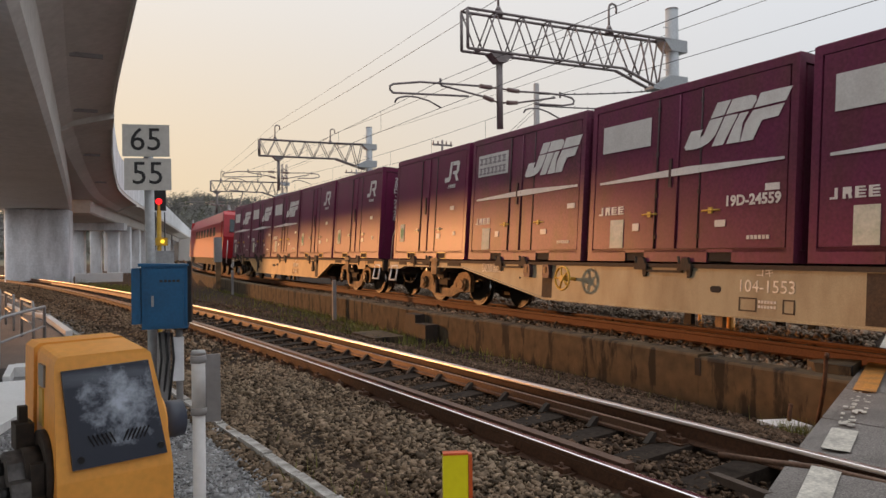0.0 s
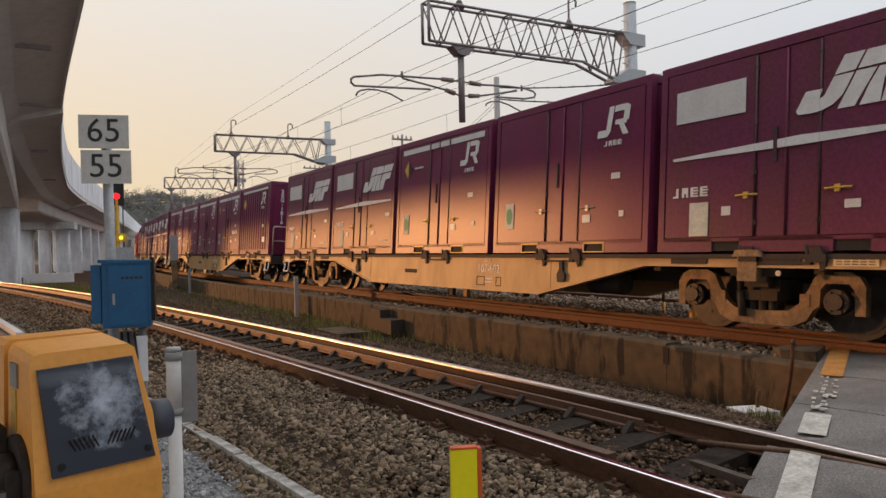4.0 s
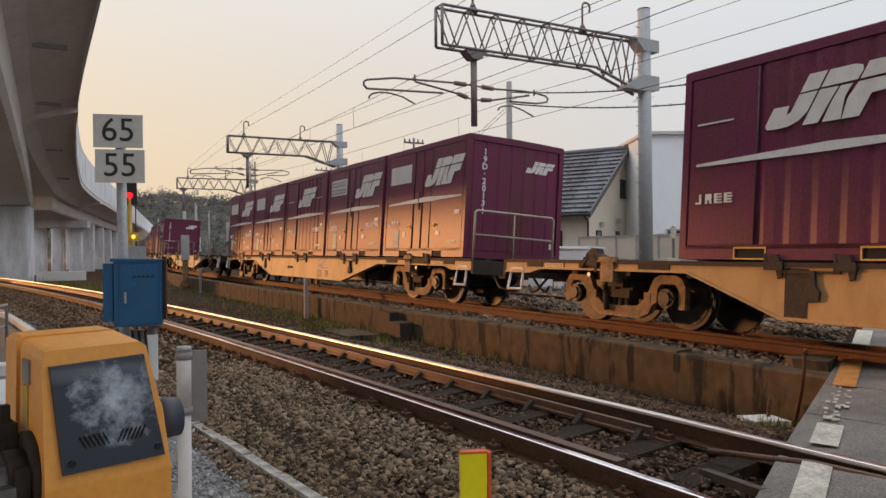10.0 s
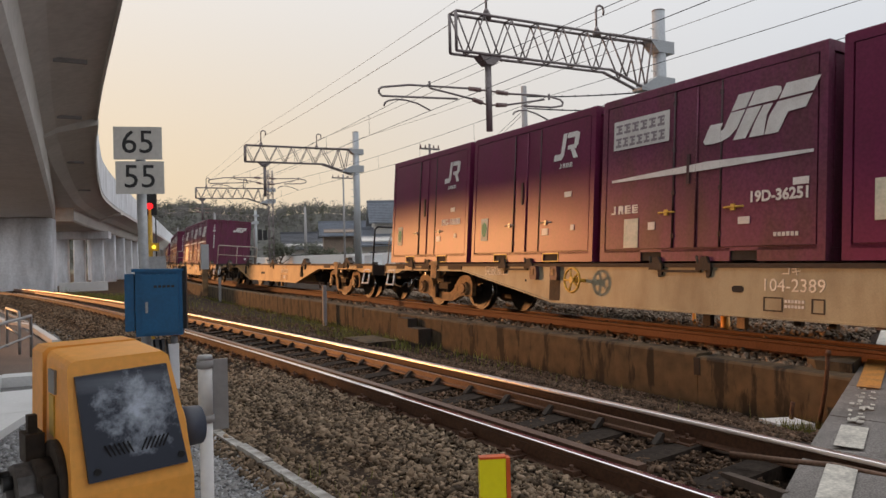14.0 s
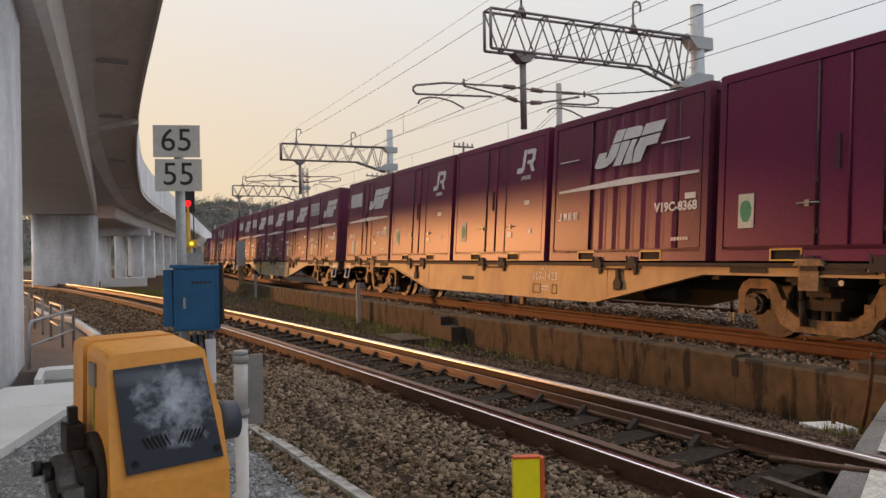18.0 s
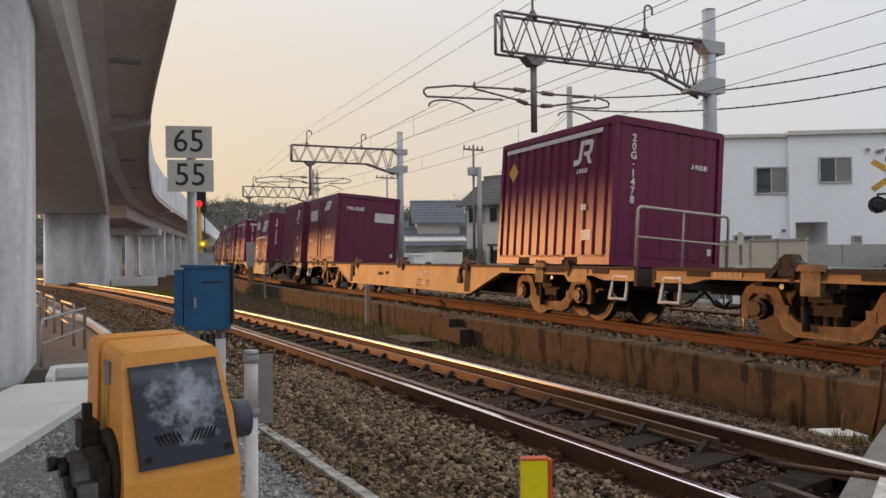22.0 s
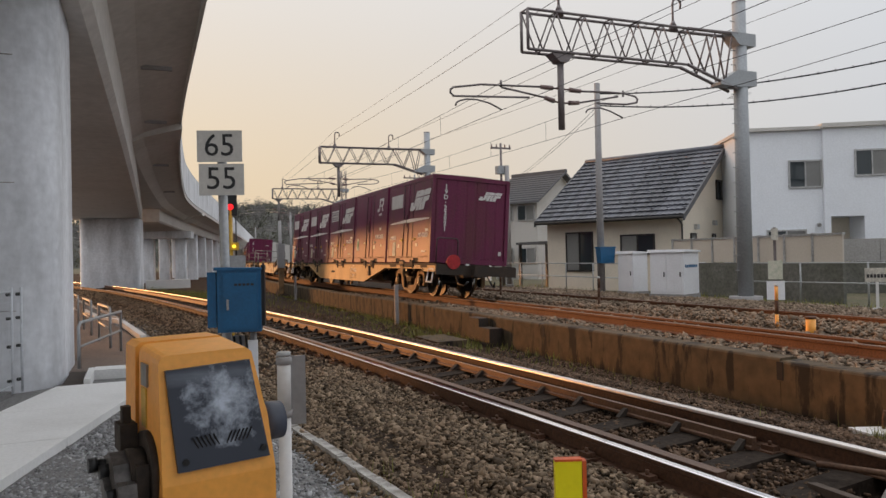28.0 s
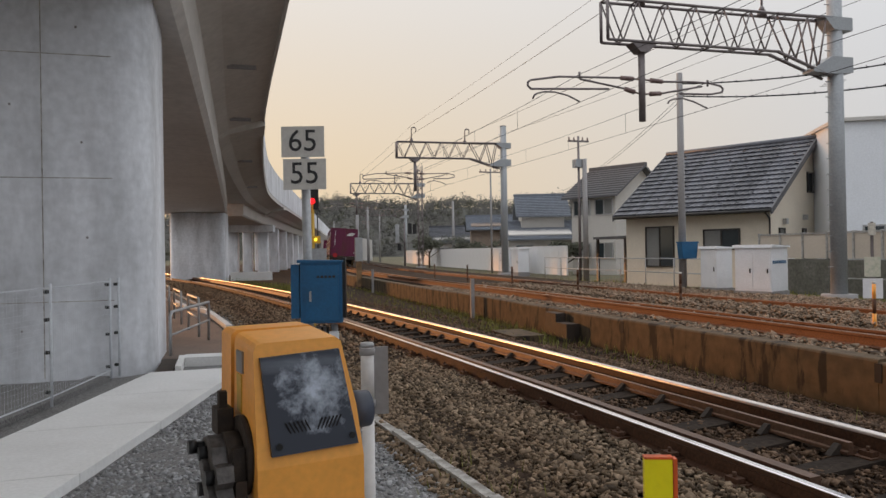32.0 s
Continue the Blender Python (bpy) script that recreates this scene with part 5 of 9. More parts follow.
def tiled_house():
    """Local frame: x along the eave (from the near gable to the far end), y into the depth, origin at the near front corner."""
    hs = root("house", "cream house with a dark grey tiled roof", "house")
    m = Matrix.Translation((19.63, 22.1, -0.1)) @ Matrix(((-0.451, 0.892, 0, 0), (0.892, 0.451, 0, 0), (0, 0, 1, 0), (0, 0, 0, 1)))
    L, D, E, R, back = 6.16, 6.6, 3.15, 6.0, 4.1
    ridge = 4.2
    bm = bmesh.new()
    prism(bm, [(0, 0), (D, 0), (D, back), (ridge, R - 0.25), (0, E)], "x", 0.0, L, m)
    part("wall", bm, M["render"], hs, "cream rendered wall")

    def slope(y0, z0, y1, z1, rows):
        bm = bmesh.new()
        n = Vector((0, -(z1 - z0), y1 - y0)).normalized()
        prism(bm, [(y0, z0), (y1, z1), (y1, z1 - 0.12), (y0, z0 - 0.12)], "x", -0.25, L + 0.25, m)
        roof = part("roof", bm, M["darkroof"], hs)
        for i in range(rows):
            a, b = i / rows, (i + 1) / rows
            ya, za, yb, zb = y0 + (y1 - y0) * a, z0 + (z1 - z0) * a, y0 + (y1 - y0) * b, z0 + (z1 - z0) * b
            bm = bmesh.new()
            cols = 30
            w = (L + 0.5) / cols
            for c in range(cols):
                x0 = -0.25 + c * w
                lift = 0.055
                pts = []
                for k in range(5):
                    u = k / 4
                    hh = 0.028 * math.sin(math.pi * u) + 0.008
                    pts.append((x0 + w * u, hh))
                lo = [bm.verts.new(m @ (Vector((x, ya, za)) + n * (hh + lift))) for x, hh in pts]
                hi = [bm.verts.new(m @ (Vector((x, yb, zb)) + n * (hh * 0.6 + 0.004))) for x, hh in pts]
                ft = [bm.verts.new(m @ (Vector((x, ya, za)) + n * 0.0)) for x, hh in pts]
                for k in range(4):
                    bm.faces.new((lo[k], lo[k + 1], hi[k + 1], hi[k]))
                    bm.faces.new((ft[k], ft[k + 1], lo[k + 1], lo[k]))
            part("tile_course", bm, M["tile"], roof)
            # small snow guards stand on every other course
            if rows > 10 and i % 2 == 1:
                bm = bmesh.new()
                for c in range(cols // 3):
                    x0 = -0.25 + (3 * c + 1.5 * ((i // 2) % 2) + 0.5) * w
                    o = m @ (Vector((x0, ya + (yb - ya) * 0.4, za + (zb - za) * 0.4)) + n * 0.05)
                    box(bm, o.x - 0.04, o.x + 0.04, o.y - 0.06, o.y + 0.06, o.z - 0.02, o.z + 0.022)
                tagged(part("snow_guard", bm, M["tile"], roof), kind="stuff")
        return roof

    slope(-0.55, E - 0.18, ridge, R, 15)
    slope(D + 0.5, back - 0.25, ridge, R, 8)
    bm = bmesh.new()
    tube(bm, m @ Vector((-0.3, ridge, R + 0.06)), m @ Vector((L + 0.3, ridge, R + 0.06)), 0.12, n=10)
    part("ridge", bm, M["tile"], hs)
    for xx in (-0.28, L + 0.28):
        bm = bmesh.new()
        for (ya, za), (yb, zb) in (((-0.6, E - 0.2), (ridge, R + 0.03)), ((D + 0.5, back - 0.25), (ridge, R + 0.03))):
            prism(bm, [(ya, za + 0.06), (yb, zb + 0.06), (yb, zb - 0.22), (ya, za - 0.18)], "x", xx - 0.03, xx + 0.03, m)
        part("barge_board", bm, M["darkroof"], hs, "dark barge board")
    bm = bmesh.new()
    tube(bm, m @ Vector((-0.25, -0.62, E - 0.24)), m @ Vector((L + 0.25, -0.62, E - 0.24)), 0.065, n=8)
    tube(bm, m @ Vector((0.0, -0.55, E - 0.26)), m @ Vector((0.0, -0.08, E - 0.5)), 0.035, n=8)
    tube(bm, m @ Vector((0.0, -0.08, E - 0.5)), m @ Vector((0.0, -0.08, 0)), 0.035, n=8)
    part("gutter", bm, M["frame"], hs)
    for xx, w, h, zz in ((1.89, 1.49, 0.82, 1.90), (4.55, 1.32, 1.70, 1.65)):
        window_in(hs, m @ Matrix.Translation((xx, -0.01, zz)), w, h, "frame", 2)
    side = m @ Matrix(((0, 1, 0, -0.01), (1, 0, 0, 0), (0, 0, 1, 0), (0, 0, 0, 1)))
    for yy, zz, w, h in ((4.2, 4.20, 0.95, 0.85), (1.02, 2.10, 0.55, 0.40), (3.30, 2.12, 0.38, 0.36)):
        window_in(hs, side @ Matrix.Translation((yy, 0, zz)), w, h, "frame", 2 if w > 0.7 else 1)
    bm = bmesh.new()
    for yy, zz in ((1.25, 2.55), (3.3, 2.75)):
        box(bm, yy - 0.12, yy + 0.12, -0.14, -0.01, zz - 0.1, zz + 0.1, side)
    part("vent_hood", bm, M["frame2"], hs)


tiled_house()


def white_house():
    hs = root("house", "plain white two-storey house with silver windows", "house")
    # x along the front from its far end, y into the depth
    a = Vector((21.9, 21.6, 0))
    d = Vector((5.9, -3.3, 0)).normalized()
    n = Vector((-d.y, d.x, 0))
    m = Matrix.Translation((a.x, a.y, -0.1)) @ Matrix(((d.x, n.x, 0, 0), (d.y, n.y, 0, 0), (0, 0, 1, 0), (0, 0, 0, 1)))
    bm = bmesh.new()
    box(bm, 0.30, 3.25, 0.0, 7.0, 0, 6.22, m)
    part("wall", bm, M["whitewall"], hs, "smooth white siding")
    bm = bmesh.new()
    prism(bm, [(3.25, 0), (3.48, 0), (3.48, 2.81), (4.71, 2.81), (4.71, 0), (8.36, 0), (8.36, 5.50), (6.95, 6.28), (3.25, 6.25)], "y", -0.18, 1.1, m)
    part("wall", bm, M["whitewall"], hs, "white front wall with an open porch")
    bm = bmesh.new()
    prism(bm, [(3.25, 0), (8.36, 0), (8.36, 5.50), (6.95, 6.28), (3.25, 6.25)], "y", 1.1, 7.0, m)
    part("wall", bm, M["whitewall"], hs)
    bm = bmesh.new()
    box(bm, 0.20, 3.23, -0.16, 7.1, 6.22, 6.35, m)
    part("roof_edge", bm, M["greywall"], hs, "thin grey roof edge")
    bm = bmesh.new()
    prism(bm, [(3.17, 6.25), (6.95, 6.28), (8.50, 5.44), (8.50, 5.58), (6.97, 6.44), (3.17, 6.42)], "y", -0.34, 7.1, m)
    part("roof_edge", bm, M["greywall"], hs)
    for xx, yy, zz, w, h in ((2.62, 0, 4.50, 1.26, 1.10), (5.02, -0.18, 4.86, 1.28, 1.04), (1.87, 0, 1.96, 1.50, 0.75), (5.80, -0.18, 2.10, 0.40, 0.34)):
        window_in(hs, m @ Matrix.Translation((xx, yy - 0.01, zz)), w, h, "frame2", 2 if w > 1 else 1)
    bm = bmesh.new()
    box(bm, 3.50, 4.69, 1.085, 1.10, 0.05, 2.80, m)
    part("porch_lining", bm, M["render"], hs, "cream porch lining")
    for xx, yy, zz in ((6.22, -0.18, 5.63), (6.60, -0.18, 5.56), (6.78, -0.18, 5.60), (3.05, 0.0, 2.50)):
        bm = bmesh.new()
        tube(bm, m @ Vector((xx, yy - 0.16, zz - 0.02)), m @ Vector((xx, yy - 0.02, zz + 0.03)), 0.08, 0.05, n=10)
        part("wall_lamp", bm, M["frame2"], hs)
    bm = bmesh.new()
    tube(bm, m @ Vector((8.32, -0.25, 0)), m @ Vector((8.32, -0.25, 5.5)), 0.05, n=8)
    part("downpipe", bm, M["frame2"], hs)
    bm = bmesh.new()
    tube(bm, m @ Vector((0.8, 2.0, 6.3)), m @ Vector((0.8, 2.0, 8.3)), 0.025, n=6)
    aerial = part("antenna", bm, M["galv"], hs)
    for k in range(5):
        bm = bmesh.new()
        tube(bm, m @ Vector((0.8 - 0.35, 1.5 + k * 0.25, 8.1)), m @ Vector((0.8 + 0.35, 1.5 + k * 0.25, 8.1)), 0.012, n=5)
        part("element", bm, M["galv"], aerial)
    bm = bmesh.new()
    tube(bm, m @ Vector((0.8, 1.3, 8.1)), m @ Vector((0.8, 2.7, 8.1)), 0.015, n=5)
    part("boom", bm, M["galv"], aerial)
    # garden wall in front
    w = root("garden_wall", "plain grey rendered garden wall before the white house", "wall", kind="structure")
    bm = bmesh.new()
    box(bm, -1.0, 8.6, -3.3, -3.15, 0, 1.10, m)
    part("gap_infill", bm, M["gapshade"], w, "infill coloured as the shade under the panels")
    for k in range(6):
        bm = bmesh.new()
        box(bm, -1.0 + k * 1.6, 0.58 + k * 1.6, -3.28, -3.2, 1.11, 1.88, m)
        part("wall_panel", bm, M["block"], w)


white_house()
gf = root("garden_fence", "grey panel garden fence above a dark-painted gap beside the cream house", "fence", kind="structure")
bm = bmesh.new()
box(bm, 18.30, 18.42, 14.2, 21.2, -0.1, 1.06)
part("gap_infill", bm, M["gapshade"], gf, "infill coloured as the shade under the panels")
for i in range(7):
    bm = bmesh.new()
    y0 = 21.2 - i * 1.0
    box(bm, 18.34, 18.40, y0 - 0.97, y0 - 0.03, 1.08, 1.86)
    part("fence_panel", bm, M["screen"], gf)
    bm = bmesh.new()
    box(bm, 18.30, 18.44, y0 - 0.03, y0 + 0.03, 1.06, 1.94)
    part("fence_post", bm, M["frame2"], gf)
bm = bmesh.new()
box(bm, 18.31, 18.43, 14.2, 21.2, 1.865, 1.92)
part("fence_cap", bm, M["frame2"], gf)


def plain_house(x, y, a, w, d, e, r, wall, roofm, label, floors=2, wins=3, onto=None):
    """A gabled house; the ridge runs along its x."""
    hs = onto or root("house", label, "house", "background houses")
    m = Matrix.Translation((x, y, -0.1)) @ Matrix.Rotation(radians(a), 4, "Z")
    bm = bmesh.new()
    prism(bm, [(-d / 2, 0), (d / 2, 0), (d / 2, e), (0, r - 0.15), (-d / 2, e)], "x", -w / 2, w / 2, m)
    part("wall", bm, M[wall], hs)
    for s in (-1, 1):
        bm = bmesh.new()
        rows = 12
        prism(bm, [(s * (d / 2 + 0.5), e - 0.30), (0, r), (0, r - 0.14), (s * (d / 2 + 0.5), e - 0.44)], "x", -w / 2 - 0.45, w / 2 + 0.45, m)
        rf = part("roof", bm, M[roofm], hs)
        for i in range(rows):
            k = (i + 0.5) / rows
            yy, zz = s * (d / 2 + 0.5) * (1 - k), e - 0.30 + (r - e + 0.30) * k
            bm = bmesh.new()
            box(bm, -w / 2 - 0.45, w / 2 + 0.45, yy - 0.03, yy + 0.03, zz - 0.01, zz + 0.055, m)
            part("tile_course", bm, M[roofm], rf)
    bm = bmesh.new()
    box(bm, -w / 2 - 0.48, w / 2 + 0.48, -0.14, 0.14, r - 0.05, r + 0.14, m)
    part("ridge", bm, M[roofm], hs)
    for f in range(floors):
        zz = 1.5 + f * 2.7
        if zz + 0.7 > e:
            break
        for i in range(wins):
            xx = -w / 2 + w * (i + 0.5) / wins
            window_in(hs, m @ Matrix.Translation((xx, -d / 2 - 0.01, zz)), 1.3, 1.0, "frame2")
        gm = m @ Matrix(((0, 1, 0, -w / 2 - 0.01), (1, 0, 0, 0), (0, 0, 1, 0), (0, 0, 0, 1)))
        window_in(hs, gm @ Matrix.Translation((0.6, 0, zz)), 0.9, 0.9, "frame2")
        gm = m @ Matrix(((0, -1, 0, w / 2 + 0.01), (-1, 0, 0, 0), (0, 0, 1, 0), (0, 0, 0, 1)))
        window_in(hs, gm @ Matrix.Translation((-0.6, 0, zz)), 0.9, 0.9, "frame2")
    return hs


plain_house(24.75, 41.5, -63.5, 3.25, 5.6, 5.2, 6.9, "greywall", "darkroof", "grey two-storey house with a dark gabled roof", 2, 2)
old = plain_house(23.3, 51.0, -20, 4.6, 6.2, 2.75, 3.7, "greywall", "bluetile", "older two-tier tiled house behind the panel fence", 1, 2)
plain_house(23.9, 51.6, -20, 3.2, 4.2, 4.50, 5.85, "greywall", "bluetile", "", 2, 1, old)
plain_house(24.9, 63.5, -18, 5.0, 5.0, 3.9, 4.85, "brownwall", "bluetile", "brown tiled house behind the panel fence", 1, 3)
plain_house(26.5, 78.0, -15, 7, 6.0, 2.9, 4.4, "greywall", "tile", "low tiled house among trees", 1, 3)
plain_house(58.5, 30.5, 20, 10, 7, 5.2, 6.7, "pinkwall", "darkroof", "faded salmon house across the crossing", 2, 3)
plain_house(27.2, 28.4, 106, 6.0, 5.0, 4.8, 6.15, "render", "tile", "cream house wing with a tiled roof", 1, 1)
# carport beside the cream house
cp = root("carport", "open dark carport between two houses", "carport")
bm = bmesh.new()
box(bm, 18.0, 20.4, 29.6, 32.6, 1.98, 2.10)
part("roof", bm, M["darkroof"], cp)
for x in (18.15, 20.2):
    for y in (29.8, 32.4):
        bm = bmesh.new()
        box(bm, x - 0.06, x + 0.06, y - 0.06, y + 0.06, -0.1, 1.98)
        part("post", bm, M["frame"], cp)


def car(x, y, a, paint, label):
    c = root("car", label, "car", "parked cars", m=Matrix.Translation((x, y, 0)) @ Matrix.Rotation(radians(a), 4, "Z"))
    bm = bmesh.new()
    prism(bm, [(-1.75, 0.3), (1.75, 0.3), (1.78, 0.75), (1.1, 0.92), (0.55, 1.45), (-1.1, 1.5), (-1.7, 1.0), (-1.78, 0.7)], "y", -0.74, 0.74)
    part("body", bm, M[paint], c, bevel=0.06)
    for s in (-1, 1):
        bm = bmesh.new()
        prism(bm, [(-1.45, 0.98), (0.95, 0.96), (0.5, 1.38), (-1.05, 1.42)], "y", *sorted((s * 0.745, s * 0.75)))
        part("side_window", bm, M["glass"], c)
        for xx in (-1.1, 1.1):
            bm = bmesh.new()
            tube(bm, (xx, s * 0.60, 0.3), (xx, s * 0.76, 0.3), 0.3, n=18)
            w = part("wheel", bm, M["black"], c)
            bm = bmesh.new()
            tube(bm, (xx, s * 0.76, 0.3), (xx, s * 0.765, 0.3), 0.18, n=14)
            part("rim", bm, M["steel"], w)
    return c


car(25.2, 14.3, -25, "carpaint", "dark parked car beyond the crossing")
car(20.2, 24.2, 105, "cabinet", "white parked car beside the cream house")


# ---------------------------------------------------------------- level crossing signs on the far side
def crossing_signal():
    g = root("crossing_signal", "yellow and black crossing signal with a crossbuck and two lamps", "crossing signal", m=Matrix.Translation((16.5, 10.5, 0)) @ Matrix.Rotation(radians(-57.5), 4, "Z"))
    for i in range(14):
        bm = bmesh.new()
        tube(bm, (0, 0, i * 0.26), (0, 0, (i + 1) * 0.26), 0.045, n=12)
        part("stripe", bm, M["yellow" if i % 2 else "black"], g)
    for s in (-1, 1):
        bm = bmesh.new()
        box(bm, -0.55, 0.55, -0.09 - 0.01 * s, -0.075 - 0.01 * s, -0.065, 0.065, Matrix.Translation((0.03, 0, 3.28)) @ Matrix.Rotation(radians(37 * s), 4, "Y"))
        part("crossbuck_arm", bm, M["yellow"], g, "yellow crossbuck arm")
    bm = bmesh.new()
    box(bm, -0.14, 0.14, -0.13, -0.10, 3.22, 3.38)
    part("crossbuck_plate", bm, M["black"], g)
    bm = bmesh.new()
    tube(bm, (0, -0.05, 3.62), (0, 0.25, 3.68), 0.13, 0.16, n=14)
    part("bell", bm, M["black"], g)
    bm = bmesh.new()
    tube(bm, (-0.31, 0, 2.85), (0.43, 0, 2.85), 0.025, n=8)
    part("lamp_bar", bm, M["black"], g)
    for s in (-1, 1):
        bm = bmesh.new()
        xx = 0.06 + s * 0.37
        tube(bm, (xx, -0.04, 2.60), (xx, 0.0, 2.60), 0.205, n=10)
        tube(bm, (xx, -0.10, 2.60), (xx, -0.04, 2.60), 0.10, 0.13, n=14)
        tube(bm, (xx, 0, 2.60), (xx, 0, 2.86), 0.025, n=8)
        part("lamp_board", bm, M["black"], g, "unlit round lamp seen from behind")
    bm = bmesh.new()
    box(bm, 0.14, 0.46, -0.15, 0.15, 1.32, 1.70)
    part("control_box", bm, M["cabinet"], g, bevel=0.02)
    bm = bmesh.new()
    box(bm, -0.14, 0.14, -0.2, -0.17, -0.05, 0.05, Matrix.Translation((0.10, 0, 1.78)) @ Matrix.Rotation(radians(48), 4, "Y"))
    part("arrow_plate", bm, M["redlens"], g)
    return g


crossing_signal()
dp = root("wooden_pole", "brown double pole with maroon steel arms", "pole", m=Matrix.Translation((21.36, 13.1, 0)) @ Matrix.Rotation(radians(-59), 4, "Z"))
for k in (-0.10, 0.10):
    bm = bmesh.new()
    tube(bm, (0, k, -0.2), (0, k, 6.5), 0.10, 0.08, n=12)
    part("shaft", bm, M["brownpole"], dp)
for zz in (4.95, 5.78):
    bm = bmesh.new()
    box(bm, -0.3, 4.2, -0.05, 0.05, zz - 0.06, zz + 0.06)
    part("steel_arm", bm, M["maroon"], dp)
bm = bmesh.new()
tube(bm, (0.55, 0, 5.72), (1.75, 0, 5.0), 0.04, n=6)
tube(bm, (1.92, 0, 5.75), (1.92, 0, 5.0), 0.04, n=6)
part("brace", bm, M["maroon"], dp)
pole(27.2, 14.6, 5.2, 0.05, "slim pale pole beyond the crossing", "galv")


# ---------------------------------------------------------------- hill and trees
def clumps(bm_verts, faces, centre, size, count, rng, leaf):
    """Loose flat flakes round a centre, as raw vertices and faces."""
    for _ in range(count):
        v = Vector((rng.gauss(0, 1), rng.gauss(0, 1), rng.gauss(0, 1)))
        v = v.normalized() * (rng.random() ** 0.5)
        c = Vector(centre) + Vector((v.x * size[0], v.y * size[1], v.z * size[2]))
        a = Vector((rng.gauss(0, 1), rng.gauss(0, 1), rng.gauss(0, 1))).normalized() * leaf * rng.uniform(0.6, 1.4)
        b = a.orthogonal().normalized() * leaf * rng.uniform(0.5, 1.1)
        k = len(bm_verts)
        bm_verts += [c - a, c + b, c + a * 0.9, c - b]
        faces.append((k, k + 1, k + 2, k + 3))


def raw(name, verts, faces, mat):
    me = bpy.data.meshes.new(name)
    me.from_pydata([tuple(v) for v in verts], [], faces)
    me.materials.append(M[mat])
    return me


def build_hill():
    """A wooded ridge across the far view."""
    rng = random.Random(4)

    def crest(u):
        return 17 + 5.0 * math.sin(u * 2.6 + 0.6) + 2.4 * math.sin(u * 7.1) + 1.3 * math.sin(u * 17) + 1.0 * math.sin(u * 41 + 1)

    verts, faces, n, m = [], [], 90, 8
    for j in range(m + 1):
        for i in range(n + 1):
            a = radians(-75 + 150 * i / n)
            r = 250 + j * 22
            z = crest(a) * math.sin(min(1, j / 5) * math.pi / 2) - 0.5
            verts.append((r * math.sin(a), r * math.cos(a), z))
    faces = [(j * (n + 1) + i, j * (n + 1) + i + 1, (j + 1) * (n + 1) + i + 1, (j + 1) * (n + 1) + i) for j in range(m) for i in range(n)]
    tagged(new("hill", raw("hill", verts, faces, "forest")), "low wooded ridge in the distance", "hill", kind="structure")
    tv, tf, lv, lf = [], [], [], []
    for k in range(5200):
        a = radians(rng.uniform(-50, 60))
        j = rng.uniform(0, 5.4)
        r = 250 + j * 22
        z = crest(a) * math.sin(min(1, j / 5) * math.pi / 2) - 0.5
        c = Vector((r * math.sin(a), r * math.cos(a), z))
        h = rng.uniform(2.8, 5.0) + (rng.random() ** 3) * 3.6
        bare = rng.random() < 0.7
        if bare:
            clumps(tv, tf, c + Vector((0, 0, h * 0.55)), (h * 0.34, h * 0.34, h * 0.5), 44, rng, 0.36)
        else:
            clumps(lv, lf, c + Vector((0, 0, h * 0.45)), (h * 0.40, h * 0.40, h * 0.5), 46, rng, 0.40)
    tagged(new("far_woods", raw("far_woods", tv, tf, "wood")), "bare brown woods on the distant ridge", "trees", kind="stuff")
    tagged(new("far_evergreens", raw("far_evergreens", lv, lf, "leaf")), "dull green trees on the distant ridge", "trees", kind="stuff")


build_hill()


def tree(x, y, h, spread, label, seed, mat="leaf", trunk=0.1):
    rng = random.Random(seed)
    t = root("tree", label, "tree", "small trees", m=Matrix.Translation((x, y, 0)))
    bm = bmesh.new()
    tube(bm, (0, 0, -0.1), (0, 0, h * 0.5), trunk, trunk * 0.6, n=8)
    for i in range(5):
        a = i * 2.4
        tube(bm, (0, 0, h * (0.3 + 0.05 * i)), (math.cos(a) * spread * 0.6, math.sin(a) * spread * 0.6, h * (0.55 + 0.05 * i)), trunk * 0.5, trunk * 0.2, n=6)
    part("trunk", bm, M["bark"], t)
    v, f = [], []
    for i in range(9):
        a, q = rng.uniform(0, 6.28), rng.uniform(0.1, 0.75)
        clumps(v, f, (math.cos(a) * spread * q, math.sin(a) * spread * q, h * rng.uniform(0.45, 0.9)), (spread * 0.4, spread * 0.4, h * 0.16), 130, rng, 0.09)
    ob = new("crown", raw("crown", v, f, mat))
    ob.parent = t
    return t


for k, (x, y, h, s) in enumerate(((20.5, 40.5, 2.1, 1.5), (19.5, 68, 3.0, 1.8), (23.0, 69, 3.2, 2.0), (21.5, 58, 2.4, 1.5), (36.0, 18.6, 2.1, 2.0), (33.0, 18.4, 2.0, 1.5), (24, 84, 3.5, 2.2), (28, 90, 4, 2.4))):
    tree(x, y, h, s, "rounded green garden shrub" if h < 2.5 else "small green garden tree", 20 + k)

# far shed roofs by the line
for x, y, w, d, h in ((26, 160, 10, 40, 5.0),):
    bm = bmesh.new()
    prism(bm, [(-w / 2, 0), (w / 2, 0), (w / 2, h - 1), (0, h), (-w / 2, h - 1)], "y", -d / 2, d / 2, Matrix.Translation((x, y, 0)) @ Matrix.Rotation(-0.13, 4, "Z"))
    thing("shed", bm, M["greywall"], "long pale industrial shed in the distance", "shed", "distant sheds")


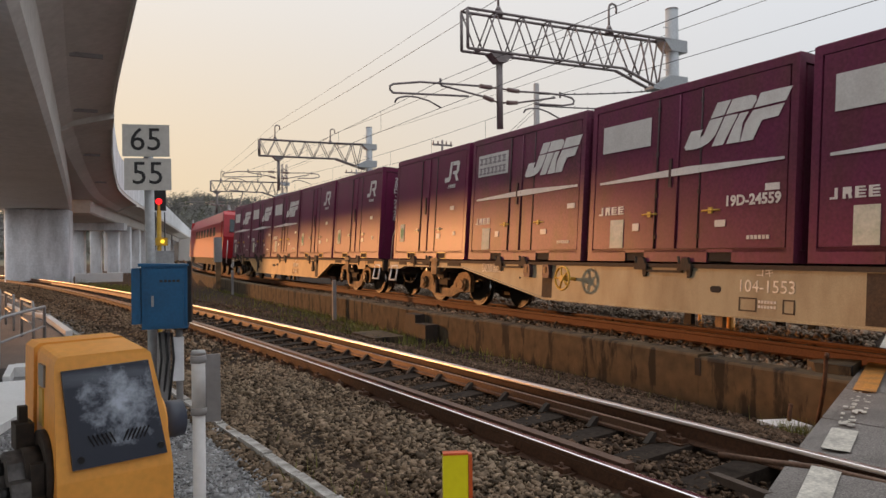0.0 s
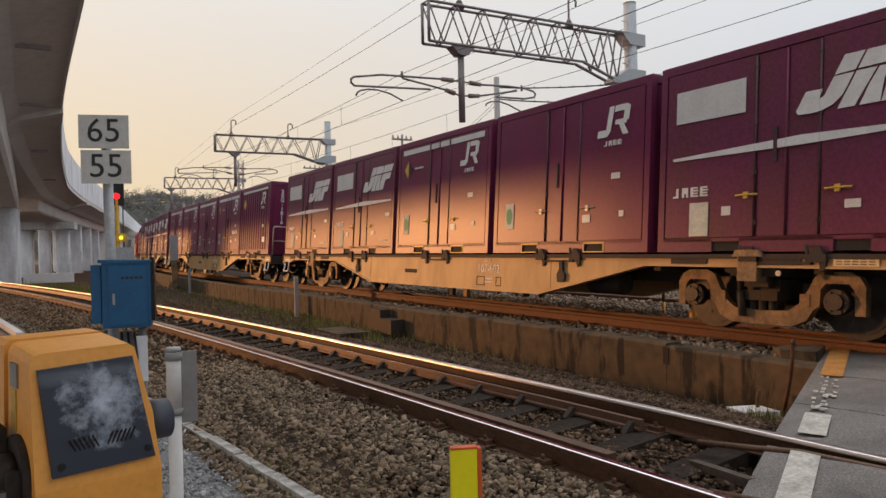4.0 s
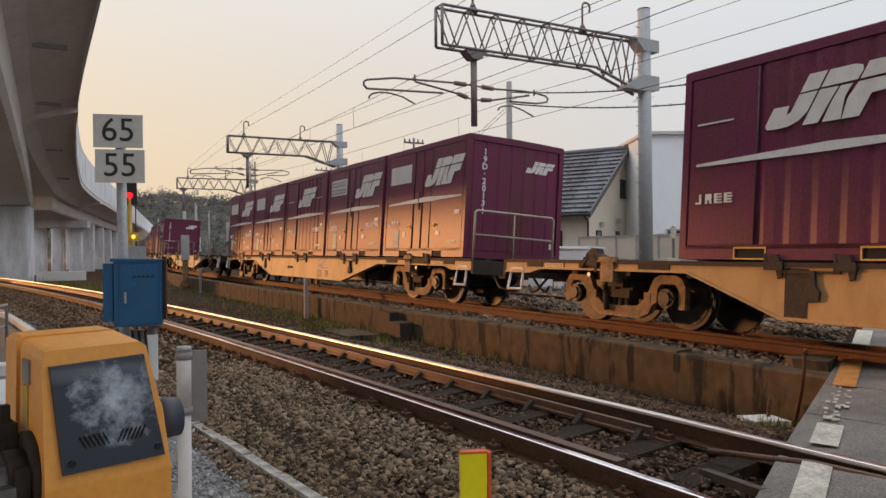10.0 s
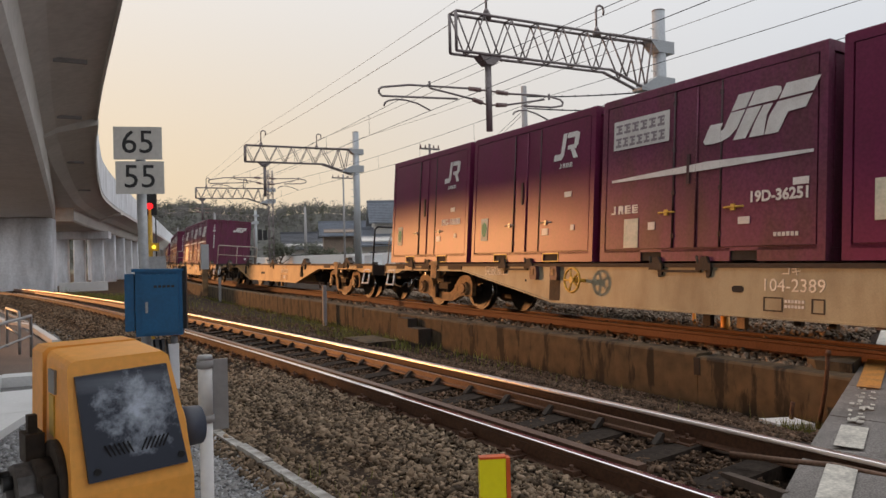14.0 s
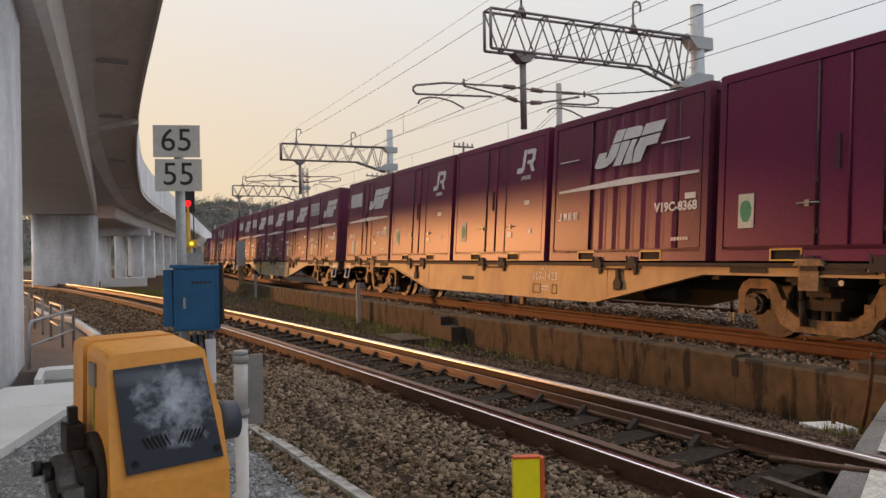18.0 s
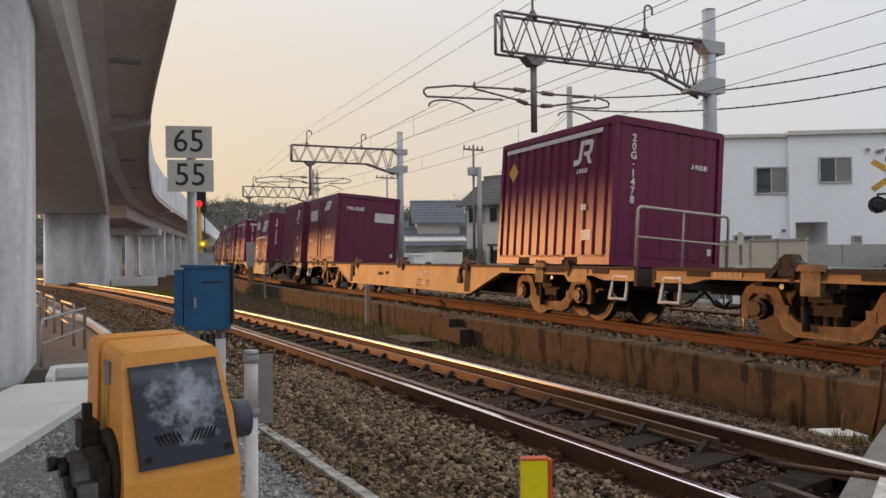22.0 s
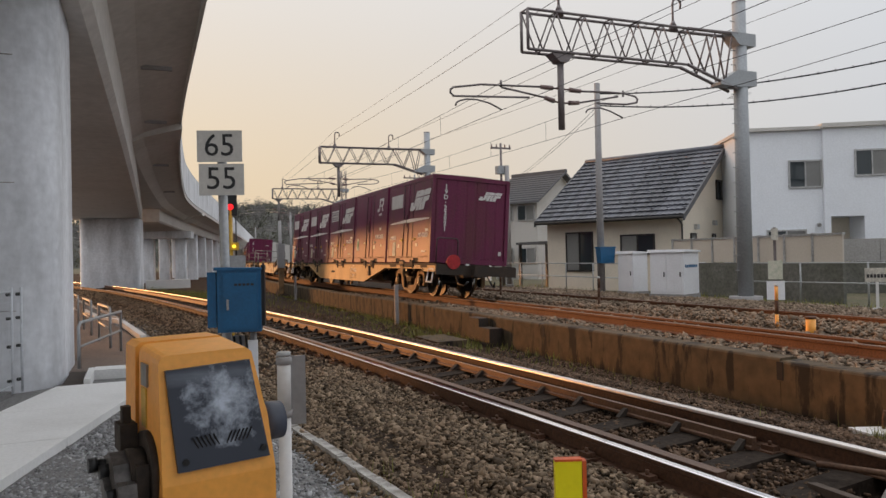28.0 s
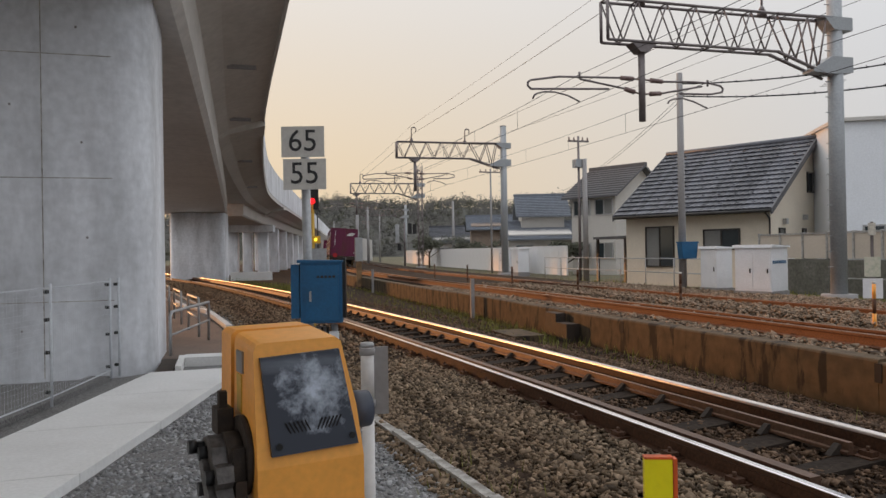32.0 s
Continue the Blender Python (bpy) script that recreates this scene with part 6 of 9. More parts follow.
# signal heads on a mast far along the line
fs = root("signal_mast", "dark signal mast with heads and a platform", "signal mast", m=Matrix.Translation((18.26, 72.9, 0)) @ Matrix.Rotation(radians(-14), 4, "Z"))
bm = bmesh.new()
tube(bm, (0, 0, -0.1), (0, 0, 4.6), 0.09, n=10)
part("mast", bm, M["lattice"], fs)
for xx, z0, z1, mt in ((-0.75, 2.5, 4.4, "galv"), (0.55, 3.4, 4.5, "black"), (1.05, 3.4, 4.4, "black"), (-0.55, 1.7, 2.4, "black")):
    bm = bmesh.new()
    box(bm, xx - 0.2, xx + 0.2, -0.18, 0.12, z0, z1)
    part("signal_head", bm, M[mt], fs, bevel=0.04)
bm = bmesh.new()
box(bm, -1.1, 1.3, -0.3, 0.3, 2.42, 2.48)
part("platform", bm, M["lattice"], fs)


# ---------------------------------------------------------------- level crossing road
def rail_z(x, y):
    """Height of the road surface: it rises to the rail heads."""
    c = side_line(y)
    pts = [(-8, 0.0), (0, 0.03), (c - 0.9, 0.135), (c - 0.53, 0.145), (c + 0.53, 0.20), (c + 0.9, 0.205), (WALL_X, 0.215), (TRACK_X - 0.55, 0.215), (TRACK_X + 0.55, 0.14), (TRACK_X + 2.2, 0.14), (TRACK_X + 3.95, 0.155), (TRACK_X + 5.05, 0.08), (16, 0.05), (40, 0.0)]
    return float(np.interp(x, [p[0] for p in pts], [p[1] for p in pts]))


def build_road():
    road = root("crossing_road", "worn asphalt level crossing road with concrete panels", "road", kind="structure")

    def strip(name, x0, x1, mat, y_lo=-7.5):
        bm = bmesh.new()
        n = max(2, int((x1 - x0) / 0.5))
        top, bot = [], []
        for i in range(n + 1):
            x = x0 + (x1 - x0) * i / n
            row, low = [], []
            for y in (road_edge(x), road_edge(x) - 0.6, road_edge(x) - 2.5, road_edge(x) + y_lo):
                z = rail_z(x, 3.0) - (0.03 if y == road_edge(x) else 0)
                row.append(bm.verts.new((x, y, z)))
            low = [bm.verts.new((x, row[0].co.y + 0.10, -0.5)), bm.verts.new((x, row[-1].co.y, -0.5))]
            top.append(row)
            bot.append(low)
        for i in range(n):
            for k in range(3):
                bm.faces.new((top[i][k], top[i + 1][k], top[i + 1][k + 1], top[i][k + 1]))
            bm.faces.new((bot[i][0], bot[i + 1][0], top[i + 1][0], top[i][0]))
            bm.faces.new((bot[i][1], top[i][3], top[i + 1][3], bot[i + 1][1]))
        for i in (0, n):
            bm.faces.new((bot[i][0], *top[i], bot[i][1]))
        part(name, bm, M[mat], road)

    c = side_line(2.6)
    strip("approach", -6.0, c - 0.64, "asphalt")
    strip("crossing_panel", c - 0.45, c + 0.46, "asphalt")
    strip("crossing_panel", c + 0.65, 5.35, "asphalt")
    strip("crossing_panel", 5.37, 6.6, "asphalt")
    strip("crossing_panel", 6.62, TRACK_X - 0.62, "asphalt")
    strip("crossing_panel", TRACK_X - 0.46, TRACK_X + 0.46, "asphalt")
    strip("crossing_panel", TRACK_X + 0.62, TRACK_X + 3.88, "asphalt")
    strip("crossing_panel", TRACK_X + 4.02, TRACK_X + 4.98, "asphalt")
    strip("approach", TRACK_X + 5.12, 34.0, "asphalt", -6.0)
    # edge marks: a painted strip, worn through in places
    def strip_mark(x0, x1, lo, hi, mat, label):
        bm = bmesh.new()
        vs = []
        for x in (x0, x1):
            a, b = 0.38 + 0.524 * x, 0.50 + 0.533 * x
            for k in (lo, hi):
                vs.append(bm.verts.new((x + 0.06 * (1 - k), a + (b - a) * k, rail_z(x, 3.0) + 0.005)))
        bm.faces.new((vs[0], vs[1], vs[3], vs[2]))
        ext = bmesh.ops.extrude_face_region(bm, geom=bm.faces[:])
        for v in ext["geom"]:
            if isinstance(v, bmesh.types.BMVert):
                v.co.z -= 0.003
        part("edge_mark", bm, M[mat], road, label)

    for x0, x1 in ((1.55, 2.55), (3.37, 4.10), (4.48, 5.02), (9.25, 11.5), (12.6, 13.0), (14.4, 16.6)):
        strip_mark(x0, x1, 0.0, 1.0, "line", "worn white edge mark")
    strip_mark(6.46, 8.10, 0.0, 1.0, "orangeline", "worn orange edge mark")
    strip_mark(8.26, 8.90, 0.0, 1.0, "orangeline", "worn orange edge mark")
    rng = random.Random(12)
    for i in range(34):
        x, k, w = rng.uniform(5.12, 6.38), rng.uniform(0.0, 0.85), rng.uniform(0.02, 0.09)
        strip_mark(x, x + w, k, k + rng.uniform(0.08, 0.2), "line", "flake of worn white paint")


build_road()


# ---------------------------------------------------------------- concrete path, kerb strip
def build_path():
    pth = root("footpath", "pale concrete footpath slabs beside the pier fence", "footpath", kind="structure")
    a0, b0, d = Vector((-3.30, 1.0, 0)), Vector((-2.15, 1.0, 0)), Vector((0.265, 0.964, 0))
    for i in range(6):
        bm = bmesh.new()
        lo, hi = i * 1.52 + 0.006, (i + 1) * 1.52 - 0.006
        prism(bm, [tuple((a0 + d * lo).xy), tuple((b0 + d * lo).xy), tuple((b0 + d * hi).xy), tuple((a0 + d * hi).xy)], "z", -0.08, 0.035)
        part("path_slab", bm, M["path"], pth, bevel=0.008)
    bm = bmesh.new()
    prism(bm, [(-0.60, 9.92), (-0.52, 9.90), (-0.52, 10.99), (-0.60, 10.99)], "z", -0.05, 0.075)
    part("kerb_stone", bm, M["path"], pth, bevel=0.01)
    bm = bmesh.new()
    prism(bm, [(-0.515, 10.62), (0.55, 10.50), (0.55, 10.86), (-0.515, 10.98)], "z", -0.05, 0.085)
    part("kerb_stone", bm, M["path"], pth, bevel=0.01)
    k = root("kerb_strip", "narrow white concrete kerb along the branch track", "kerb", kind="structure")
    bm = bmesh.new()
    box(bm, -0.038, 0.038, -0.297, 0.297, -0.06, 0.018)
    me = mesh_of("kerb_block", bm, M["kerb"], 0.008)
    for i in range(60):
        y = 3.2 + i * 0.6
        off = -2.08 - 0.034 * min(max(y - 4, 0), 12)
        x = side_line(y) + off
        ob = new("kerb_block", me)
        ob.parent = k
        ob.matrix_basis = Matrix.Translation((x, y, -0.008 + 0.008 * math.sin(i * 1.7) - (0.02 if i % 7 == 5 else 0))) @ Matrix.Rotation(-math.atan(side_slope(y) - (0.034 if 4 < y < 16 else 0)), 4, "Z") @ Matrix.Rotation(0.02 * math.sin(i * 2.3), 4, "Y")


build_path()

# pier fence
pf = root("pier_fence", "grey tubular mesh fence in front of the pier", "fence")
fp = [Vector(p) for p in ((-3.05, 3.0, 0), (-2.35, 5.55, 0), (-1.66, 8.1, 0), (-1.33, 9.72, 0))]
for p in fp + [Vector((-1.25, 9.86, 0))]:
    bm = bmesh.new()
    tube(bm, p, p + Vector((0, 0, 1.24)), 0.015, n=10)
    post = part("post", bm, M["palegalv"], pf)
    for zz in (0.15, 0.55, 0.88, 1.16):
        bm = bmesh.new()
        tube(bm, p + Vector((-0.052, -0.01, zz)), p + Vector((-0.008, -0.02, zz)), 0.019, n=8)
        part("clamp", bm, M["hedge"], post)
for a, b in zip(fp[:-1], fp[1:]):
    for zz in (1.20, 0.10):
        bm = bmesh.new()
        tube(bm, a + Vector((0, 0, zz)), b + Vector((0, 0, zz)), 0.008, n=8)
        part("rail", bm, M["palegalv"], pf)
    bm = bmesh.new()
    n = int((b - a).length / 0.055)
    for i in range(n):
        p = a + (b - a) * (i / n)
        tube(bm, p + Vector((0, 0, 0.10)), p + Vector((0, 0, 1.2)), 0.0011, n=3, caps=False)
    for zz in np.arange(0.14, 1.2, 0.055):
        tube(bm, a + Vector((0, 0, zz)), b + Vector((0, 0, zz)), 0.0011, n=3, caps=False)
    part("wire_mesh", bm, M["palegalv"], pf)
bm = bmesh.new()
prism(bm, [(-3.5, 3.0), (-3.1, 3.0), (-1.33, 9.78), (-1.6, 9.9)], "z", -0.05, 0.02)
thing("gravel_strip", bm, M["gravel"], "grey gravel strip along the pier fence", "gravel strip")
bm = bmesh.new()
prism(bm, [(-0.84, 9.70), (-0.62, 9.60), (-0.61, 10.98), (-0.82, 11.06)], "z", -0.05, 0.028)
thing("drain_grate", bm, M["under"], "dark drain grate at the end of the path", "drain grate", bevel=0.01)


def handrail(pts, h, label):
    r = root("hand_rail", label, "hand rail", "path hand rails")
    a, b = Vector(pts[0]), Vector(pts[1])
    bm = bmesh.new()
    pipe(bm, [a, a + Vector((0, 0, h - 0.06)), a + (b - a) * 0.04 + Vector((0, 0, h)), b + Vector((0, 0, h)), b], 0.024, 8)
    part("hoop", bm, M["galv"], r)
    bm = bmesh.new()
    tube(bm, a + Vector((0, 0, h * 0.48)), b + Vector((0, 0, h * 0.52)), 0.018, n=8)
    part("middle_bar", bm, M["galv"], r)


handrail([(-0.75, 11.45, 0.0), (-0.24, 13.3, 0.02)], 0.66, "bent steel pipe hand rail at the path's end")
for a, b in (((-0.42, 13.9), (-0.66, 15.3)), ((-0.86, 16.6), (-1.10, 18.2)), ((-1.30, 19.6), (-1.56, 21.3))):
    handrail([(a[0], a[1], 0.0), (b[0], b[1], 0.0)], 0.72, "low steel pipe hand rail beside the branch track")
bm = bmesh.new()
prism(bm, [(-1.05, 11.1), (0.0, 11.05), (0.02, 12.4), (-0.02, 15.2), (-0.55, 19.5), (-1.10, 23.5), (-3.4, 42.0), (-4.6, 42.0), (-2.2, 22.0)], "z", -0.1, 0.012)
thing("ramp_paving", bm, surface("brown_ramp_asphalt", (0.21, 0.155, 0.125), 0.9, grain=(60, 0.35), stain=(1.2, 0.5), dirt=(0.12, 0.10, 0.09), bump=0.3), "worn brown paving down beside the branch track", "paving", kind="structure")
bm = bmesh.new()
for a, b in (((0.12, 15.3), (-0.32, 19.4)), ((-0.36, 19.8), (-0.92, 21.5)), ((-1.0, 21.8), (-1.5, 25.0))):
    d = (Vector((*b, 0)) - Vector((*a, 0))).normalized()
    w = Vector((d.y, -d.x, 0)) * 0.06
    prism(bm, [tuple((Vector((*p, 0)) + k * w).xy) for p, k in ((a, -1), (a, 1), (b, 1), (b, -1))], "z", -0.1, 0.08)
thing("ramp_kerb", bm, M["path"], "pale concrete kerb between the ramp and the ballast", "kerb", kind="structure")


# ---------------------------------------------------------------- barrier machine
def barrier_machine():
    g = root("barrier_machine", "orange crossing barrier machine with a scuffed dark cover", "barrier machine", m=Matrix.Translation((0.182, 1.881, 0)) @ Matrix.Rotation(radians(12.0), 4, "Z"))

    def face_y(z):
        return -0.105 + 0.046 * min(max((z - 0.99) / 0.29, 0), 1)

    outline = [(-0.130, -0.02), (-0.134, 0.99), (-0.129, 1.262), (-0.126, 1.273), (-0.119, 1.281), (-0.108, 1.284), (0.082, 1.287), (0.096, 1.276), (0.126, 1.11), (0.136, 0.99), (0.136, -0.02)]
    bm = bmesh.new()
    front = [bm.verts.new((x, face_y(z), z)) for x, z in outline]
    back = [bm.verts.new((x, 0.130, z + (0.012 if z > 1.2 else 0))) for x, z in outline]
    n = len(outline)
    for i in range(n):
        j = (i + 1) % n
        bm.faces.new((front[i], front[j], back[j], back[i]))
    bm.faces.new(front[::-1])
    bm.faces.new(back)
    part("housing", bm, M["orange"], g, "orange enamelled housing", bevel=0.016)
    bm = bmesh.new()
    prism(bm, [(-0.142, -0.02), (-0.140, 1.0), (-0.135, 1.288), (-0.121, 1.300), (0.080, 1.302), (0.095, 1.292), (0.126, 1.12), (0.134, 1.0), (0.134, -0.02)], "y", 0.142, 0.255)
    part("rear_housing", bm, M["orange"], g, bevel=0.008)
    bm = bmesh.new()
    prism(bm, [(-0.120, 0.0), (-0.120, 1.27), (0.045, 1.275), (0.115, 1.1), (0.115, 0.0)], "y", 0.127, 0.149)
    part("seal", bm, M["gap"], g, "dark seal between the housings")
    # sloping cover
    q = [(-0.100, 1.018), (0.120, 1.022), (0.086, 1.258), (-0.116, 1.250)]
    bm = bmesh.new()
    lo = [bm.verts.new((x, face_y(z) + 0.004, z - 1.15)) for x, z in q]
    hi = [bm.verts.new((x, face_y(z) - 0.011, z - 1.15)) for x, z in q]
    for i in range(4):
        j = (i + 1) % 4
        bm.faces.new((lo[i], lo[j], hi[j], hi[i]))
    bm.faces.new(lo[::-1])
    bm.faces.new(hi)
    cover = part("cover", bm, M["panel"], g, "scuffed dark grey cover", bevel=0.004)
    cover.matrix_basis = Matrix.Translation((0, 0, 1.15))
    for x, z in ((-0.082, 1.040), (0.104, 1.044)):
        bm = bmesh.new()
        tube(bm, (x, face_y(z) - 0.010, z - 1.15), (x, face_y(z) - 0.016, z - 1.15), 0.008, n=10)
        part("screw", bm, M["black"], cover)
    for s, x0 in ((1, -0.058), (-1, 0.022)):
        for i in range(6):
            bm = bmesh.new()
            x, z = x0 + i * 0.0098, 1.080 + 0.0004 * i + (0.002 if s < 0 else 0)
            box(bm, -0.0016, 0.0016, -0.0135, -0.0105, -0.015, 0.015, Matrix.Translation((x, face_y(z), z - 1.15)) @ Matrix.Rotation(radians(-26 * s), 4, "Y"))
            part("vent_slit", bm, M["gap"], cover)
    bm = bmesh.new()
    tube(bm, (0.128, 0.03, 1.075), (0.146, 0.03, 1.075), 0.070, n=24)
    part("flange", bm, M["orange"], g)
    bm = bmesh.new()
    tube(bm, (0.140, 0.03, 1.075), (0.205, 0.03, 1.075), 0.052, 0.049, n=28)
    part("shaft_cap", bm, M["navy"], g, "grey plastic shaft cap", bevel=0.006)
    bm = bmesh.new()
    box(bm, -0.135, -0.125, 0.03, 0.09, 1.200, 1.255)
    part("maker_plate", bm, M["steel"], g)
    bm = bmesh.new()
    box(bm, -0.1345, -0.126, 0.045, 0.09, 1.10, 1.195)
    part("reflector_strip", bm, M["yellow"], g, "yellow reflector strip")
    # drive side: bearing disc, clutch and arm bracket
    bm = bmesh.new()
    tube(bm, (-0.128, 0.02, 1.0), (-0.148, 0.02, 1.0), 0.098, n=32)
    part("bearing_disc", bm, M["under"], g, "dark bearing disc", bevel=0.004)
    bm = bmesh.new()
    tube(bm, (-0.148, 0.02, 1.0), (-0.185, 0.02, 1.0), 0.062, n=20)
    part("hub", bm, M["under"], g)
    bm = bmesh.new()
    box(bm, -0.190, -0.150, 0.06, 0.13, 1.045, 1.110)
    box(bm, -0.180, -0.160, 0.085, 0.110, 1.105, 1.150)
    part("clutch", bm, M["under"], g, bevel=0.006)
    bm = bmesh.new()
    box(bm, -0.178, -0.150, -0.055, -0.005, 0.955, 1.035)
    box(bm, -0.176, -0.150, -0.070, -0.030, 0.885, 0.960)
    part("stop_block", bm, M["under"], g, bevel=0.006)
    arm = [(0.10, 1.035), (0.04, 1.055), (-0.01, 1.035), (-0.03, 1.000), (-0.065, 1.000), (-0.075, 0.965), (-0.055, 0.945), (-0.085, 0.915), (-0.10, 0.880), (-0.070, 0.860), (-0.095, 0.820), (-0.105, 0.78), (-0.06, 0.70), (0.02, 0.66), (0.10, 0.70), (0.12, 0.80), (0.09, 0.88), (0.12, 0.96)]
    bm = bmesh.new()
    prism(bm, arm, "x", -0.220, -0.180)
    part("arm_bracket", bm, M["casting"], g, "blackened arm bracket", bevel=0.006)
    for y, z in ((0.05, 1.01), (-0.03, 0.97), (0.06, 0.92), (-0.05, 0.90), (-0.05, 0.80), (0.05, 0.78)):
        bm = bmesh.new()
        tube(bm, (-0.220, y, z), (-0.240, y, z), 0.019, n=6)
        part("bolt", bm, M["black"], g)
    for k in (0.0, -0.10):
        bm = bmesh.new()
        prism(bm, [(0.07, 0.985 + k), (0.035, 1.0 + k), (-0.06, 0.93 + k), (-0.05, 0.90 + k), (-0.01, 0.91 + k)], "x", -0.236, -0.2205)
        part("clamp_plate", bm, M["casting"], g, "worn bright clamp plate", bevel=0.003)
    bm = bmesh.new()
    tube(bm, (-0.245, 0.085, 1.02), (-0.18, 0.085, 1.02), 0.012, n=8)
    tube(bm, (-0.238, 0.085, 1.02), (-0.258, 0.085, 1.02), 0.018, n=8)
    part("cross_pin", bm, M["black"], g)
    bm = bmesh.new()
    tube(bm, (0.015, -0.100, 0.865), (0.015, -0.128, 0.865), 0.024, n=14)
    part("lock", bm, M["black"], g)
    bm = bmesh.new()
    pipe(bm, [(-0.11, -0.125, 0.84), (-0.09, -0.13, 0.875), (-0.065, -0.13, 0.88), (-0.04, -0.128, 0.855)], 0.012, 8)
    part("grab_handle", bm, M["black"], g)
    bm = bmesh.new()
    box(bm, -0.18, 0.18, -0.15, 0.3, -0.1, 0.05)
    part("plinth", bm, M["pole"], g)


barrier_machine()

# white guide post with a sign seen from behind
gp = root("guide_post", "white guide post with the grey back of a plate", "post", m=Matrix.Translation((0.60, 3.10, 0)) @ Matrix.Rotation(radians(-8), 4, "Z"))
bm = bmesh.new()
tube(bm, (0, 0, -0.1), (0, 0, 0.86), 0.027, n=18)
part("shaft", bm, M["whitepaint"], gp)
bm = bmesh.new()
tube(bm, (0, 0, 0.86), (0, 0, 1.095), 0.029, n=18)
part("sleeve", bm, M["whitepaint"], gp, "greyed upper sleeve")
bm = bmesh.new()
tube(bm, (0, 0, 1.09), (0, 0, 1.108), 0.033, 0.028, n=18)
part("cap", bm, M["galv"], gp)
for zz in (0.83, 1.055):
    bm = bmesh.new()
    tube(bm, (0, 0, zz), (0, 0, zz + 0.03), 0.034, n=18)
    part("band", bm, M["pole"], gp)
bm = bmesh.new()
box(bm, 0.022, 0.092, 0.02, 0.035, 0.79, 1.085)
part("plate", bm, M["pole"], gp, "grey back of a plate", bevel=0.004)

ym = root("yellow_marker", "bright yellow marker with an orange edge", "marker post", m=Matrix.Translation((1.03, 1.553, 0)) @ Matrix.Rotation(radians(-22), 4, "Z"))
bm = bmesh.new()
box(bm, -0.038, 0.030, -0.012, 0.012, 0.0, 0.978)
part("board", bm, surface("bright_yellow_sheet", (1.0, 0.87, 0.006), 0.45, grain=(60, 0.03), stain=(6, 0.08), dirt=(0.6, 0.48, 0.02), bump=0.02), ym, bevel=0.003)
bm = bmesh.new()
box(bm, 0.031, 0.041, -0.014, 0.012, 0.0, 0.980)
box(bm, -0.038, 0.031, -0.0135, 0.012, 0.9785, 0.984)
part("edge", bm, surface("orange_edge_sheet", (0.75, 0.12, 0.02), 0.5, bump=0), ym)


# ---------------------------------------------------------------- speed boards, blue box, signal
sp = root("speed_board", "pair of weathered speed boards on a grey pole", "speed board", m=Matrix.Translation((0.735, 6.72, 0)) @ Matrix.Rotation(radians(-17), 4, "Z"))
bm = bmesh.new()
tube(bm, (0.03, 0.06, -0.1), (0.0, 0.06, 2.62), 0.042, n=16)
part("pole", bm, M["galv"], sp)
for zz, txt, dx in ((2.535, "65", -0.005), (2.235, "55", 0.008)):
    bm = bmesh.new()
    box(bm, dx - 0.198, dx + 0.198, -0.005, 0.005, zz - 0.142, zz + 0.142)
    b = part("board", bm, M["sign"], sp, "weathered white speed board", bevel=0.003)
    m = Matrix.Translation((dx, -0.007, zz)) @ Matrix.Rotation(radians(90), 4, "X")
    lettering("figure", txt, 0.285, M["ink"], b, m, 0.002, 0.98)
    bm = bmesh.new()
    box(bm, -0.05, 0.05, 0.005, 0.03, zz - 0.02, zz + 0.02)
    part("clip", bm, M["galv"], b)

bb = root("signal_box", "weathered blue steel equipment box on a post", "equipment box", m=Matrix.Translation((0.80, 6.50, 0)) @ Matrix.Rotation(radians(-12), 4, "Z"))
bm = bmesh.new()
box(bm, -0.125, 0.240, -0.11, 0.13, 0.885, 1.420)
cab = part("case", bm, M["blue"], bb, bevel=0.012)
bm = bmesh.new()
box(bm, -0.075, 0.210, -0.127, -0.108, 0.91, 1.395)
door = part("door", bm, M["blue"], bb, bevel=0.006)
bm = bmesh.new()
box(bm, -0.045, -0.027, -0.145, -0.125, 1.08, 1.17)
part("latch", bm, M["galv"], door)
bm = bmesh.new()
for i in range(5):
    box(bm, 0.02 + i * 0.034, 0.045 + i * 0.034, -0.1295, -0.1265, 1.285, 1.305)
part("name_bar", bm, M["ink"], door)
bm = bmesh.new()
box(bm, -0.208, -0.135, -0.09, 0.13, 0.93, 1.405)
part("side_case", bm, M["blue"], bb, bevel=0.01)
bm = bmesh.new()
box(bm, 0.238, 0.27, -0.06, 0.12, 0.93, 1.46)
part("back_plate", bm, M["black"], bb)
bm = bmesh.new()
prism(bm, [(-0.15, 1.420), (0.25, 1.420), (0.25, 1.437), (-0.15, 1.447)], "y", -0.13, 0.14)
part("lid", bm, M["blue"], bb)
bm = bmesh.new()
tube(bm, (0.03, 0.06, -0.1), (0.03, 0.06, 0.84), 0.055, n=14)
tube(bm, (0.16, 0.05, -0.1), (0.16, 0.05, 0.86), 0.03, n=12)
part("post", bm, M["pole"], bb)
bm = bmesh.new()
box(bm, 0.11, 0.2, -0.01, 0.015, 0.42, 0.80)
part("tag_plate", bm, M["cabinet"], bb)
bm = bmesh.new()
for k in range(3):
    pipe(bm, [(0.0 + k * 0.05, 0.0, 0.84), (0.02 + k * 0.05, -0.03, 0.62), (-0.02 + k * 0.05, 0.02, 0.3), (0.02, 0.05, 0.0)], 0.011, 6)
part("cable", bm, M["black"], bb)

